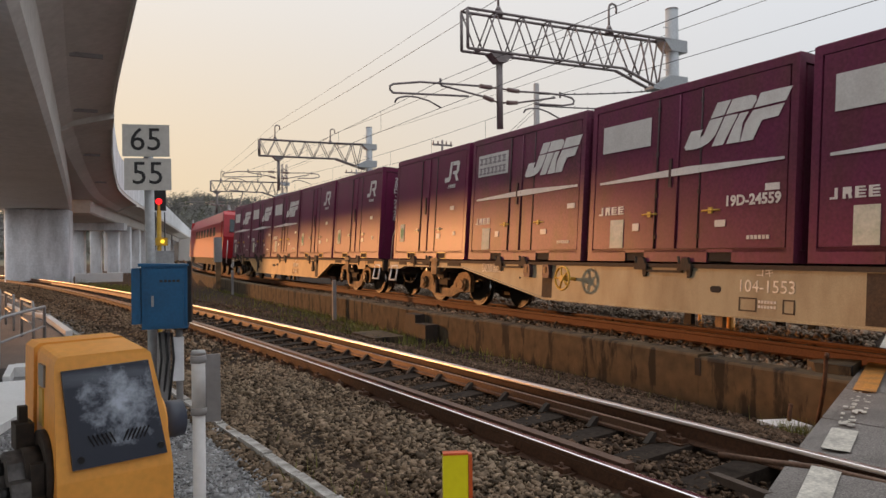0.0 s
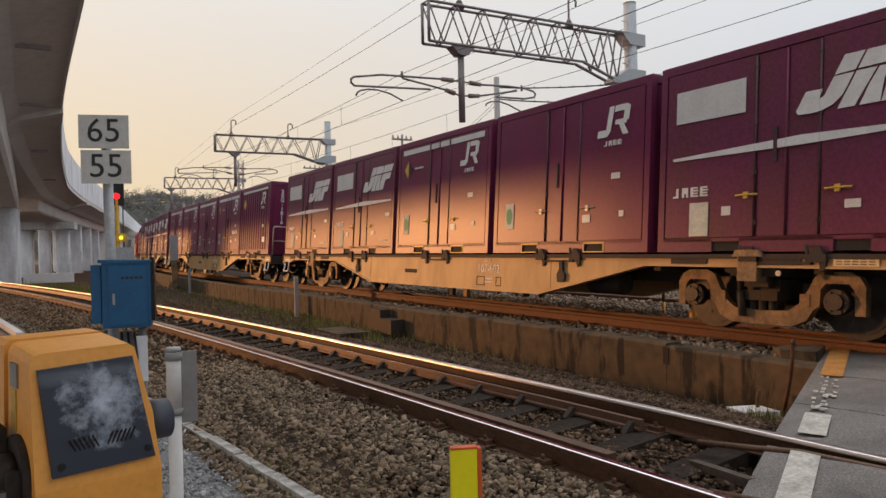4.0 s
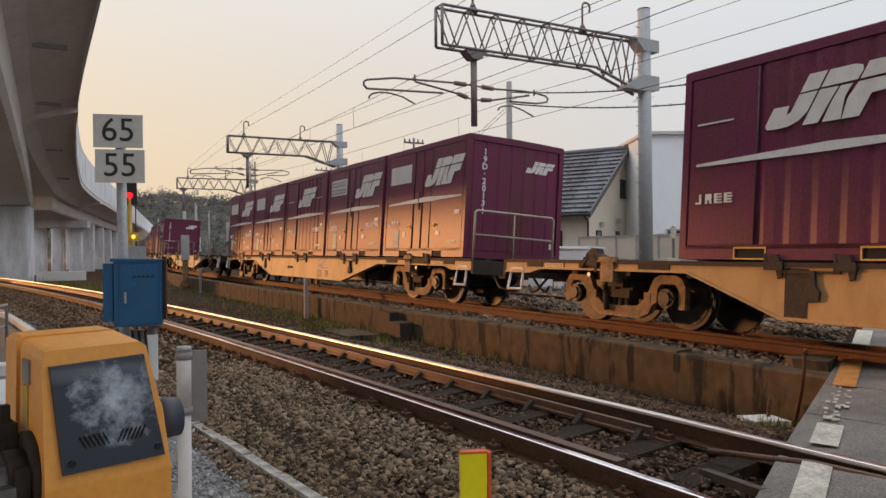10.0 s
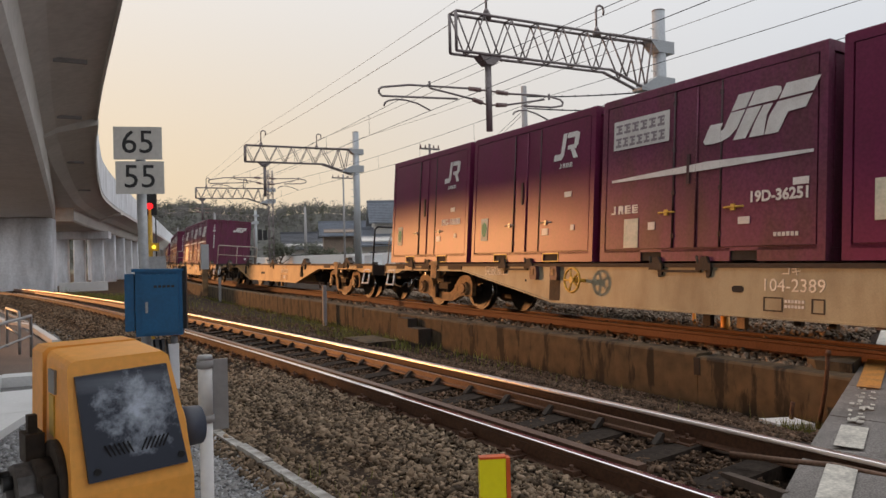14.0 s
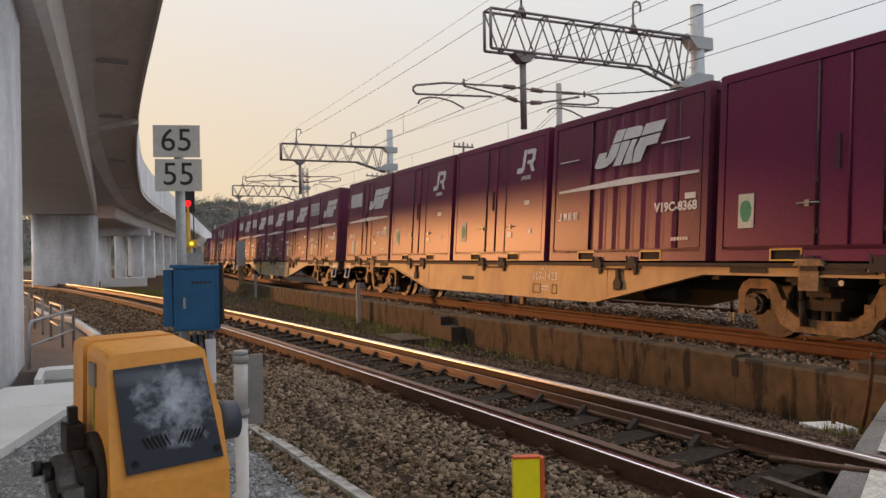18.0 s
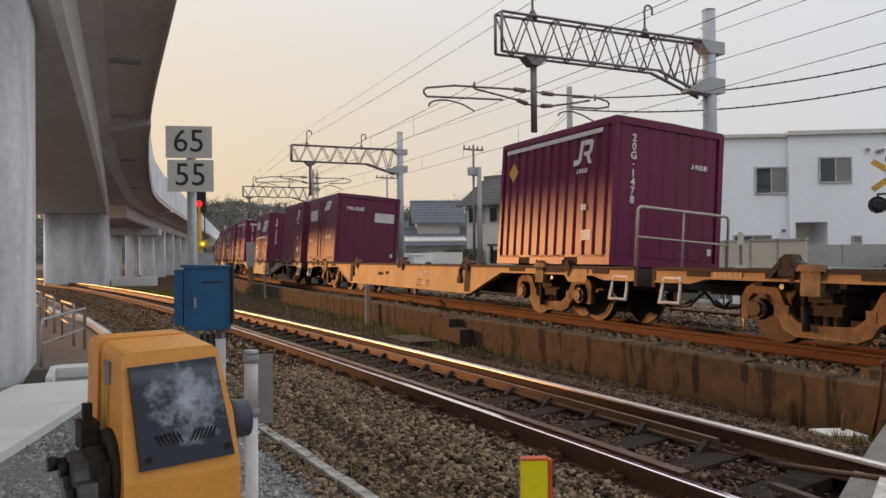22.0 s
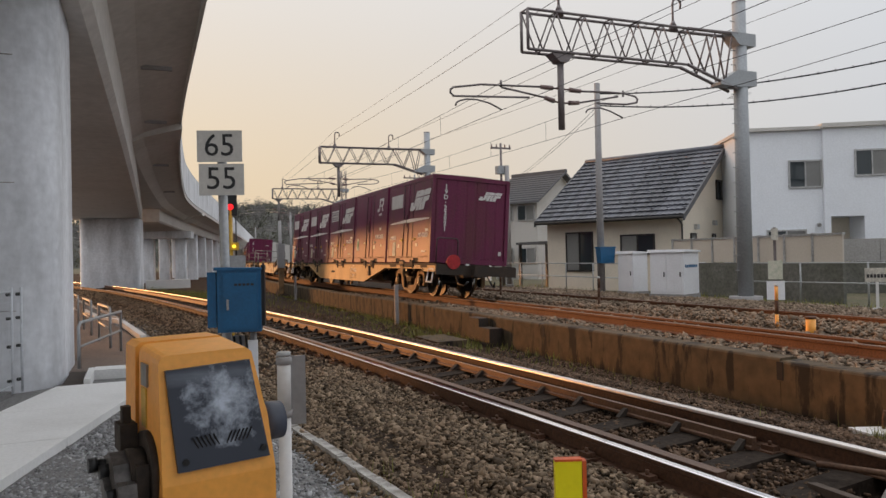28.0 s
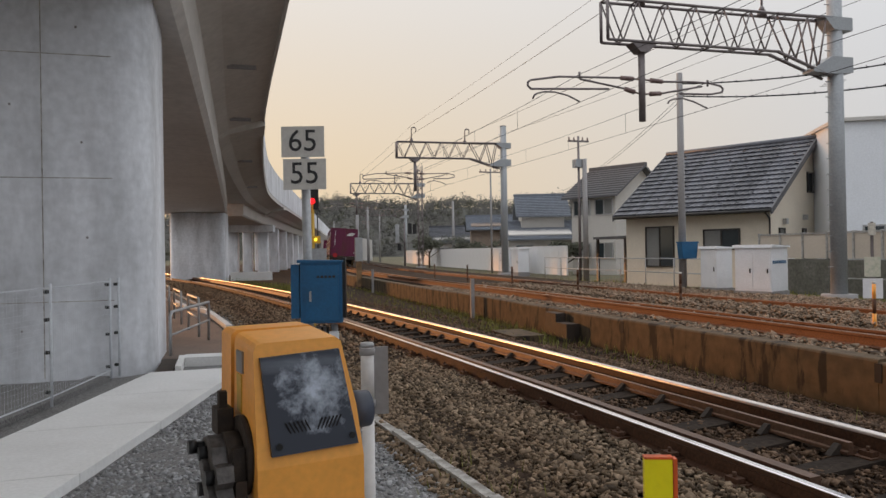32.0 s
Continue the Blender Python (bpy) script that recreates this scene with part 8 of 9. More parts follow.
        if style == "Jb":
            [part("white_band", side_shapes(quad(a, 2.20, w, 0.11), xs), M["patch"], t, "piece of a white band under the roof") for a, w in ((-1.62, 1.18), (-0.36, 0.32), (0.02, 0.34), (0.44, 1.2))]
            part("diamond", side_shapes([[(-1.36, 1.66), (-1.36, 2.06), (-1.54, 1.86)]], xs), M["yellow"], t, "yellow and black diamond label")
            part("diamond_half", side_shapes([[(-1.36, 1.66), (-1.18, 1.86), (-1.36, 2.06)]], xs), M["black"], t)
            part("small_print", side_shapes(bars(-1.08, 1.84, 0.40, 0.045, 7, 0.7), xs), M["patch"], t)
        part("card", side_shapes(quad(-1.50, 0.42, 0.24, 0.44), xs), M["paper"], t, "faded document card with green print")
        part("card_print", side_shapes([[(-1.46, 0.58), (-1.42, 0.50), (-1.34, 0.50), (-1.30, 0.58), (-1.29, 0.68), (-1.33, 0.76), (-1.39, 0.78), (-1.45, 0.74), (-1.47, 0.66)]], xs - 0.004), M["green"], t)
        part("small_mark", side_shapes(quad(1.12, 1.08, 0.18, 0.09), xs), M["patch"], t)
        part("notice", side_shapes(quad(0.52, 0.46, 0.17, 0.12), xs), M["patch"], t)
        part("notice", side_shapes(quad(1.30, 0.52, 0.09, 0.09), xs), M["patch"], t)
        num_at, num_z = 1.12, 0.86
    elif style in ("C", "Cb"):
        part("emblem", on_side(LINE_EMBLEM, xs, 0, 0, 0.72, 1.76, 0.50, 0.42, 0.16), M["white"], t, "white line emblem")
        part("owner_mark", side_shapes(marks(0.80, 1.61, 0.36, 0.075), xs), M["white"], t)
        part("notice", side_shapes(quad(1.00, 0.95, 0.16, 0.10), xs), M["white"], t)
        part("notice", side_shapes(quad(1.06, 0.42, 0.26, 0.18), xs), M["white"], t)
        if style == "Cb":
            part("white_band", side_shapes(quad(-1.66, 2.26, 3.2, 0.08), xs), M["patch"], t, "white band under the roof")
            part("diamond", side_shapes([[(-1.36, 1.66), (-1.18, 1.86), (-1.36, 2.06), (-1.54, 1.86)]], xs), M["yellow"], t)
        num_at, num_z = 0.60, 0.86
    elif style == "G":
        part("emblem", on_side(BLOCK_EMBLEM, xs, 0, 0, 0.30, 1.92, 0.72, 0.34, 0.20), M["white"], t, "white slanted block emblem")
        part("white_patch", side_shapes(quad(-1.60, 1.60, 0.95, 0.42), xs), M["patch"], t, "plain white film patch")
        part("owner_mark", side_shapes(marks(-1.66, 0.77, 0.58, 0.12), xs), M["patch"], t)
        lettering("end_number", "19G-6545", 0.17, M["white"], t, Matrix.Translation((-0.52, -hy + 0.006, 1.98)) @ Matrix.Rotation(radians(90), 4, "X"), bold=0.005)
        part("end_patch", _end_quad(0.25, 1.02, 1.55, 0.34, -hy + 0.016), M["patch"], t, "plain white film patch")
        num_at, num_z = 0.95, 0.92
    else:
        num_at, num_z = None, 0
        part("card", side_shapes(quad(-1.50, 0.42, 0.24, 0.44), xs), M["paper"], t, "faded document card")
    if number and num_at is not None:
        lettering("number", number, 0.185, M["white"], t, Matrix.Translation((xs - 0.002, -num_at, num_z)) @ Matrix.Rotation(radians(-90), 4, "Z") @ Matrix.Rotation(radians(90), 4, "X"), squeeze=0.98, bold=0.006)
    # marks on the rear end
    ye = -hy + 0.014
    if style in ("F", "Fl", "Fv"):
        bm = bmesh.new()
        for shape in BLOCK_EMBLEM:
            prism(bm, [(0.22 + (u + 0.2 * v) * 0.62, 1.86 + v * 0.26) for u, v in shape], "y", ye - 0.006, ye)
        part("end_emblem", bm, M["white"], t, "white slanted block emblem")
    elif style in ("J", "Jb", "Cb", "Jg"):
        bm = bmesh.new()
        for q in marks(0.45, 1.78, 0.42, 0.085):
            prism(bm, q, "y", ye - 0.006, ye)
        part("end_mark", bm, M["white"], t)
        if style == "Jb":
            bm = bmesh.new()
            box(bm, -0.95, 0.95, ye - 0.006, ye, 2.20, 2.31)
            part("end_band", bm, M["patch"], t, "white band under the roof")
    if serial_end:
        for i, ch in enumerate(serial_end):
            lettering("end_digit", ch, 0.18, M["white"], t, Matrix.Translation((-0.80, ye - 0.004, 2.16 - i * 0.150)) @ Matrix.Rotation(radians(90), 4, "X"), bold=0.005)
    bm = bmesh.new()
    box(bm, 0.93, 1.02, ye - 0.01, ye, 0.28, 0.40)
    part("end_tag", bm, M["patch"], t)
    return t


def _end_quad(x0, x1, z0, h, y):
    bm = bmesh.new()
    box(bm, x0, x1, y - 0.006, y, z0, z0 + h)
    return bm


def hand_wheel(bm, x, y, z, r=0.23):
    n = 16
    for i in range(n):
        a, b = 2 * math.pi * i / n, 2 * math.pi * (i + 1) / n
        tube(bm, (x, y + r * math.cos(a), z + r * math.sin(a)), (x, y + r * math.cos(b), z + r * math.sin(b)), 0.02, n=6, caps=False)
    for i in range(5):
        a = 2 * math.pi * i / 5
        tube(bm, (x, y, z), (x, y + r * math.cos(a), z + r * math.sin(a)), 0.018, n=6)
    tube(bm, (x - 0.03, y, z), (x + 0.1, y, z), 0.05)


def wheelset_mesh():
    bm = bmesh.new()
    tube(bm, (-0.75, 0, 0), (0.75, 0, 0), 0.075, n=12)
    for s in (-1, 1):
        tube(bm, (s * 0.50, 0, 0), (s * 0.59, 0, 0), 0.43, n=28)
        tube(bm, (s * 0.475, 0, 0), (s * 0.50, 0, 0), 0.455, n=28)
        tube(bm, (s * 0.59, 0, 0), (s * 0.60, 0, 0), 0.37, n=24)
        tube(bm, (s * 0.60, 0, 0), (s * 0.64, 0, 0), 0.12, n=14)
        for i in range(4):
            a = math.pi * i / 2
            tube(bm, (s * 0.60, 0.24 * math.cos(a), 0.24 * math.sin(a)), (s * 0.606, 0.24 * math.cos(a), 0.24 * math.sin(a)), 0.035, n=8)
    me = mesh_of("wheelset", bm, M["wheel"])
    # the running surface is worn bright
    me.materials.append(M["tread"])
    for q in me.polygons:
        if 0.50 < abs(q.center.x) < 0.59 and abs(q.normal.x) < 0.1 and math.hypot(q.center.y, q.center.z) > 0.40:
            q.material_index = 1
    return me


WHEELSET = wheelset_mesh()
BOGIE_Y, AXLE_Y, BOGIE_LIFT = 7.22, 0.95, 0.075      # bogies are lifted under the bodies to fit the camera's view


def bogie(parent, y, horned):
    bm = bmesh.new()
    box(bm, -0.95, 0.95, y - 0.22, y + 0.22, 0.42, 0.66)
    tube(bm, (0, y, 0.60), (0, y, 0.80), 0.25, n=16)
    for s in (-1, 1):
        box(bm, s * 0.80 - 0.07, s * 0.80 + 0.07, y - 0.14, y + 0.14, 0.22, 0.46)
    b = part("bogie", bm, M["under"], parent)
    b.location.z = BOGIE_LIFT
    for s in (-1, 1):
        bm = bmesh.new()
        half = [(0.30, 0.33), (0.46, 0.42), (0.58, 0.58), (0.70, 0.67), (0.85, 0.71), (1.02, 0.71), (1.15, 0.65), (1.22, 0.54), (1.22, 0.29), (1.08, 0.27), (0.78, 0.27), (0.60, 0.21), (0.40, 0.14)]
        if horned:
            # inverted horns over the axle boxes, joined by a low belly
            half = [(0.0, 0.28), (0.36, 0.30), (0.50, 0.40), (0.60, 0.56), (0.67, 0.70), (0.78, 0.76), (1.06, 0.76), (1.17, 0.71), (1.24, 0.60), (1.24, 0.29), (1.13, 0.29), (1.12, 0.56), (1.06, 0.63), (0.80, 0.63), (0.74, 0.56), (0.73, 0.37), (0.66, 0.33), (0.58, 0.20), (0.40, 0.12), (0.0, 0.12)]
            arch = half + [(-a, z) for a, z in half[-2:0:-1]]
        else:
            arch = half + [(-a, z) for a, z in half[::-1]]
        prism(bm, [(y + a, z) for a, z in arch], "x", s * 0.94 - 0.05, s * 0.94 + 0.05)
        f = part("side_frame", bm, M["bogie"], b, "dusty cast side frame", bevel=0.012)
        for k in (-1, 1):
            bm = bmesh.new()
            tube(bm, (s * 0.93, y + k * AXLE_Y, 0.43), (s * 1.05, y + k * AXLE_Y, 0.43), 0.14, n=16)
            tube(bm, (s * 1.05, y + k * AXLE_Y, 0.43), (s * 1.08, y + k * AXLE_Y, 0.43), 0.09, n=12)
            for q in range(6):
                a = q * math.pi / 3
                tube(bm, (s * 1.05, y + k * AXLE_Y + 0.115 * math.cos(a), 0.43 + 0.115 * math.sin(a)), (s * 1.065, y + k * AXLE_Y + 0.115 * math.cos(a), 0.43 + 0.115 * math.sin(a)), 0.014, n=6)
            part("axle_box", bm, M["wheel"] if horned else M["bogie"], b, "round axle box with bolted cover")
        bm = bmesh.new()
        for q in (-0.13, 0.0, 0.13):
            tube(bm, (s * 0.94, y + q, 0.14), (s * 0.94, y + q, 0.40), 0.05, n=10)
        box(bm, s * 0.94 - 0.09, s * 0.94 + 0.09, y - 0.24, y + 0.24, 0.40, 0.52)
        part("coil_spring", bm, M["under"], b)
        bm = bmesh.new()
        tube(bm, (s * 1.03, y + 0.22, 0.20), (s * 1.05, y + 0.24, 0.50), 0.045, n=10)
        tube(bm, (s * 1.05, y + 0.24, 0.50), (s * 1.06, y + 0.25, 0.74), 0.03, n=8)
        box(bm, *sorted((s * 0.99, s * 1.09)), y - 0.16, y + 0.16, 0.56, 0.80)
        part("damper", bm, M["under"], b, "dark damper and bolster end")
        for k in (-1, 1):
            bm = bmesh.new()
            box(bm, *sorted((s * 0.985, s * 1.0)), y + k * 0.56 - 0.06, y + k * 0.56 + 0.06, 0.36, 0.50)
            part("wear_plate", bm, M["bogie"], b)
            bm = bmesh.new()
            box(bm, *sorted((s * 0.60, s * 0.80)), y + k * 0.46 - 0.05, y + k * 0.46 + 0.05, 0.25, 0.62)
            part("brake_shoe", bm, M["under"], b)
    for k in (-1, 1):
        w = new("wheelset", WHEELSET)
        w.parent = b
        w.matrix_basis = Matrix.Translation((0, y + k * AXLE_Y, 0.43))
        WHEELS.append((w, y + k * AXLE_Y))
    return b


WHEELS = []


def twist_lock(bm, x, y, bare=False):
    if bare:
        prism(bm, [(y - 0.17, DECK - 0.03), (y + 0.19, DECK - 0.03), (y + 0.13, DECK + 0.08), (y + 0.05, DECK + 0.145), (y - 0.06, DECK + 0.15), (y - 0.10, DECK + 0.07), (y - 0.30, DECK)], "x", x - 0.05, x + 0.10)
        prism(bm, [(y + 0.16, DECK + 0.02), (y + 0.24, DECK - 0.12), (y + 0.21, DECK - 0.16), (y + 0.10, DECK - 0.03)], "x", x - 0.08, x - 0.045)
    box(bm, x - 0.07, x + 0.02, y - 0.12, y + 0.12, DECK - 0.12, DECK - 0.03)
    prism(bm, [(y - 0.08, DECK - 0.03), (y + 0.08, DECK - 0.03), (y + 0.05, DECK + 0.05), (y - 0.04, DECK + 0.06)], "x", x - 0.06, x)
    prism(bm, [(y - 0.11, DECK - 0.12), (y - 0.03, DECK - 0.12), (y - 0.05, DECK - 0.22), (y - 0.10, DECK - 0.20)], "x", x - 0.05, x + 0.02)
    tube(bm, (x - 0.05, y + 0.09, DECK - 0.10), (x - 0.05, y + 0.12, DECK + 0.07), 0.022, n=6)


WAGON_DY = -0.15      # wagon bodies are set back from their loads to fit the camera's view


def wagon(kind, number, rails, tail, loaded):
    """A container flat wagon; origin at rail level in its middle, front at +y."""
    paint = M["chassis2" if kind == "wheel" else "chassis"]
    model = number[:3]
    t = root("container_wagon", {"wheel": "grey-green flat container wagon with hand wheels on its sill", "plain": "sunlit tan flat container wagon on two bogies"}[kind], "wagon", "wagons of the train")
    for s in (-1, 1):
        bm = bmesh.new()
        b0, b1 = {"106": (4.38, 5.75), "107": (3.28, 5.6), "104": (2.95, 5.95)}[model]
        half = [(b0, 0.36), (b1, 0.86), (8.85, 0.86), (9.12, 0.79), (9.86, 0.79)]
        bot = [(-a, z) for a, z in half[::-1]] + half
        prism(bm, [(-9.86, DECK - 0.06)] + bot + [(9.86, DECK - 0.06)], "x", s * 1.20 - 0.03, s * 1.20 + 0.03)
        sill = part("side_sill", bm, paint, t, "fish-bellied side sill", bevel=0.0)
        bm = bmesh.new()
        box(bm, s * 1.20 - 0.055, s * 1.20 + 0.055, -9.86, 9.86, DECK - 0.085, DECK - 0.03)
        part("top_flange", bm, M["under"], sill)
        bm = bmesh.new()
        prism(bm, bot + [(a - 0.01, z + 0.025) for a, z in half[::-1]] + [(-a + 0.01, z + 0.025) for a, z in half], "x", s * 1.20 - 0.06, s * 1.20 + 0.06)
        part("bottom_flange", bm, paint, sill)
        if s < 0:
            x = -1.232
            if model == "106":
                for yy, h, cut, zc in ((1.43, 0.21, 0.004, 0.715), (0.90, 0.155, 0.035, 0.745)):
                    bm = bmesh.new()
                    prism(bm, [(yy - h, zc - 0.045 + cut), (yy - h + cut, zc - 0.045), (yy + h - cut, zc - 0.045), (yy + h, zc - 0.045 + cut), (yy + h, zc + 0.045 - cut), (yy + h - cut, zc + 0.045), (yy - h + cut, zc + 0.045), (yy - h, zc + 0.045 - cut)], "x", x - 0.004, x + 0.01)
                    part("slot_hole", bm, M["gap"], sill)
            else:
                yy, h, zc = (1.22, 0.28, 0.67) if model == "107" else (1.40, 0.125, 0.68) if number == "104-1890" else (-0.78, 0.085, 0.70)
                bm = bmesh.new()
                prism(bm, [(yy - h, zc - 0.02), (yy - h + 0.025, zc - 0.042), (yy + h - 0.025, zc - 0.042), (yy + h, zc - 0.02), (yy + h, zc + 0.02), (yy + h - 0.025, zc + 0.042), (yy - h + 0.025, zc + 0.042), (yy - h, zc + 0.02)], "x", x - 0.004, x + 0.01)
                part("slot_hole", bm, M["gap"], sill)
            if kind == "wheel" and number != "104-1890":
                bm = bmesh.new()
                hand_wheel(bm, x - 0.26, 2.13, 0.745, 0.19)
                tube(bm, (x - 0.26, 2.13, 0.745), (x + 0.01, 2.13, 0.745), 0.028, n=8)
                part("hand_wheel", bm, M["yellow"], sill, "yellow hand wheel")
            if number in ("104-1890", "104-1280"):
                part("emblem", on_side(BLOCK_EMBLEM, x - 0.002, 0, 0, -2.49 if number == "104-1890" else -1.52, 0.53, 0.68, 0.29, 0.20), M["faintmark"], sill, "worn pale block emblem")
                if number == "104-1890":
                    part("emblem_line", side_shapes(quad(-2.49, 0.43, 0.80, 0.022), x - 0.002), M["faintmark"], sill)
            ny = {"107": -1.78, "106": -1.70, "104": -1.53}[model]
            lettering("wagon_number", number, 0.215, M["wornletter"], sill, Matrix.Translation((x - 0.003, ny, 0.755)) @ Matrix.Rotation(radians(-90), 4, "Z") @ Matrix.Rotation(radians(90), 4, "X"))
            lettering("wagon_class", "コキ", 0.13, M["wornletter"], sill, Matrix.Translation((x - 0.003, ny + 0.02, 0.925)) @ Matrix.Rotation(radians(-90), 4, "Z") @ Matrix.Rotation(radians(90), 4, "X"))
            for y0, y1 in ((ny + 0.12, ny + 0.38), (ny - 0.40, ny - 0.24)):
                bm = bmesh.new()
                frame_outline(bm, x, y0, y1, 0.45, 0.62, 0.016)
                part("box_mark", bm, M["under"], sill)
            for zz in (0.50, 0.56):
                part("small_print", side_shapes(bars(-ny - 0.10, zz, 0.26, 0.035, 6, 0.7), x), M["patch"], sill)
            if model == "104":
                lettering("shunting_notice", "突放禁止", 0.205, M["wornletter"], sill, Matrix.Translation((x - 0.003, 4.72, 0.875)) @ Matrix.Rotation(radians(-90), 4, "Z") @ Matrix.Rotation(radians(90), 4, "X"))
                # a pair of folded locks hanging under the flange
                for yy in (-3.75, -3.15, 2.87, 3.45):
                    bm = bmesh.new()
                    prism(bm, [(yy - 0.10, 0.74), (yy + 0.06, 0.74), (yy + 0.09, 0.80), (yy + 0.08, 0.97), (yy - 0.08, 0.97), (yy - 0.11, 0.84)], "x", x - 0.075, x)
                    lock = part("folded_lock", bm, M["maroon"], sill, "folded container lock", bevel=0.01)
                    bm = bmesh.new()
                    box(bm, x - 0.085, x - 0.073, yy - 0.03, yy + 0.05, 0.82, 0.93)
                    part("lock_face", bm, M["bogie"], lock)
                bm = bmesh.new()
                tube(bm, (x - 0.005, 3.75, 0.72), (x + 0.01, 3.75, 0.72), 0.022, n=8)
                part("sill_hole", bm, M["gap"], sill)
            for yy in (-3.85, 4.0) if model != "104" else ():
                bm = bmesh.new()
                prism(bm, [(yy - 0.09, 0.60), (yy + 0.07, 0.58), (yy + 0.09, 0.70), (yy + 0.03, 0.78), (yy + 0.04, 0.92), (yy - 0.03, 0.93), (yy - 0.05, 0.76), (yy - 0.10, 0.70)], "x", x - 0.05, x)
                part("brake_lever", bm, M["under"], sill)
        for yy in {"104": (-2.90, 2.90), "106": (-4.20, 4.20), "107": (-3.42, 3.42)}[model]:
            bm = bmesh.new()
            box(bm, *sorted((s * 1.231, s * 1.236)), yy - 0.14, yy + 0.14, 0.40 if model != "107" else 0.48, 0.955)
            part("sill_seam", bm, M["under"] if model != "107" else paint, sill, "darkened splice plate")
        for yy in (-0.10, -0.64):
            bm = bmesh.new()
            box(bm, s * 0.95 - 0.04, s * 0.95 + 0.04, yy - 0.06, yy + 0.06, 0.20, 0.90)
            part("hanger_leg", bm, M["under"] if yy > -0.3 else M["bogie"], sill)
        for i in range(5):
            bm = bmesh.new()
            y0 = SLOT_Y[i] - WAGON_DY
            for k in (-0.42, 0.42) if loaded[i] else (-0.40,):
                twist_lock(bm, s * 1.235 + (0.04 if s > 0 else 0.02), y0 + k, not loaded[i])
            if loaded[i]:
                box(bm, s * 1.22 - 0.04, s * 1.22 + 0.04, y0 - 0.36, y0 + 0.36, DECK - 0.15, DECK - 0.12)
            part("twist_lock", bm, M["under"], sill, "dark container lock")
    bm = bmesh.new()
    box(bm, -0.30, 0.30, -9.68, 9.68, 0.66, DECK - 0.10)
    for yy in np.arange(-9.2, 9.3, 1.15):
        box(bm, -1.17, 1.17, yy - 0.06, yy + 0.06, 0.80, DECK - 0.08)
    for yy in (-BOGIE_Y, BOGIE_Y):
        box(bm, -1.17, 1.17, yy - 0.30, yy + 0.30, 0.76, DECK - 0.08)
    part("centre_frame", bm, M["under"], t)
    bm = bmesh.new()
    box(bm, -1.17, 1.17, -9.68, 9.68, DECK - 0.10, DECK - 0.07)
    part("deck_plate", bm, M["under"], t, "dark grimy deck")
    for e in (-1, 1):
        bm = bmesh.new()
        box(bm, -1.24, 1.24, *sorted((e * 9.86, e * 9.93)), 0.72, DECK - 0.05)
        part("end_beam", bm, M["under"], t, "grimy end beam")
        bm = bmesh.new()
        box(bm, -0.13, 0.13, *sorted((e * 9.6, e * 10.08)), 0.74, 0.98)
        box(bm, -0.20, 0.20, *sorted((e * 10.0, e * 10.2)), 0.70, 1.02)
        part("coupler", bm, M["under"], t, "knuckle coupler")
        for s in (-1, 1):
            bm = bmesh.new()
            y0 = e * 9.52
            pipe(bm, [(s * 1.22, y0 + 0.17, 0.86), (s * 1.27, y0 + 0.20, 0.50), (s * 1.27, y0 - 0.20, 0.50), (s * 1.22, y0 - 0.17, 0.86), (s * 1.22, y0 + 0.15, 0.86)], 0.024)
            part("foot_step", bm, M["whitepaint"], t, "white bar foot step")
            bm = bmesh.new()
            pipe(bm, [(s * 0.5, e * 9.6, 0.70), (s * 0.52, e * 9.85, 0.48), (s * 0.46, e * 10.1, 0.44), (s * 0.40, e * 10.25, 0.56)], 0.025)
            part("air_hose", bm, M["black"], t)
        if e in rails:
            bm = bmesh.new()
            y0 = e * 9.78
            pipe(bm, [(-1.15, y0, DECK - 0.05), (-1.15, y0, DECK + 0.88), (-1.10, y0, DECK + 0.93), (0.75, y0, DECK + 0.93), (0.80, y0, DECK + 0.88), (0.80, y0, DECK - 0.05)], 0.025)
            pipe(bm, [(-1.15, y0, DECK + 0.45), (0.80, y0, DECK + 0.45)], 0.018)
            pipe(bm, [(-0.2, y0, DECK - 0.05), (-0.2, y0, DECK + 0.93)], 0.018)
            part("end_railing", bm, M["railing"], t, "pale pipe railing at the wagon end")
        if number == "107-1737" and e < 0:
            bm = bmesh.new()
            pipe(bm, [(-1.19, -9.80, DECK - 0.05), (-1.17, -9.80, DECK + 0.88), (-1.10, -9.80, DECK + 0.97), (-0.44, -9.80, DECK + 0.97), (-0.36, -9.80, DECK + 0.90), (-0.37, -9.80, DECK - 0.05)], 0.024)
            pipe(bm, [(-1.18, -9.80, DECK + 0.50), (-0.37, -9.80, DECK + 0.50)], 0.016)
            part("end_railing", bm, M["wire"], t, "dark pipe hoop at the wagon end")
        if model == "104" and e > 0:
            bm = bmesh.new()
            pipe(bm, [(-1.22, 9.80, DECK - 0.05), (-1.20, 9.80, DECK + 0.58), (-1.14, 9.80, DECK + 0.74), (-1.03, 9.80, DECK + 0.74), (-0.98, 9.80, DECK + 0.58), (-0.98, 9.80, DECK - 0.05)], 0.018)
            part("hand_hold", bm, M["railing"], t, "narrow pipe hand hold")
            bm = bmesh.new()
            pipe(bm, [(-0.62, 9.80, DECK - 0.05), (-0.62, 9.80, DECK + 0.84), (-0.56, 9.80, DECK + 0.90), (1.05, 9.80, DECK + 0.90), (1.10, 9.80, DECK + 0.84), (1.10, 9.80, DECK - 0.05)], 0.018)
            pipe(bm, [(-0.62, 9.80, DECK + 0.45), (1.10, 9.80, DECK + 0.45)], 0.013)
            part("end_railing", bm, M["wire"], t, "thin dark railing across the wagon end")
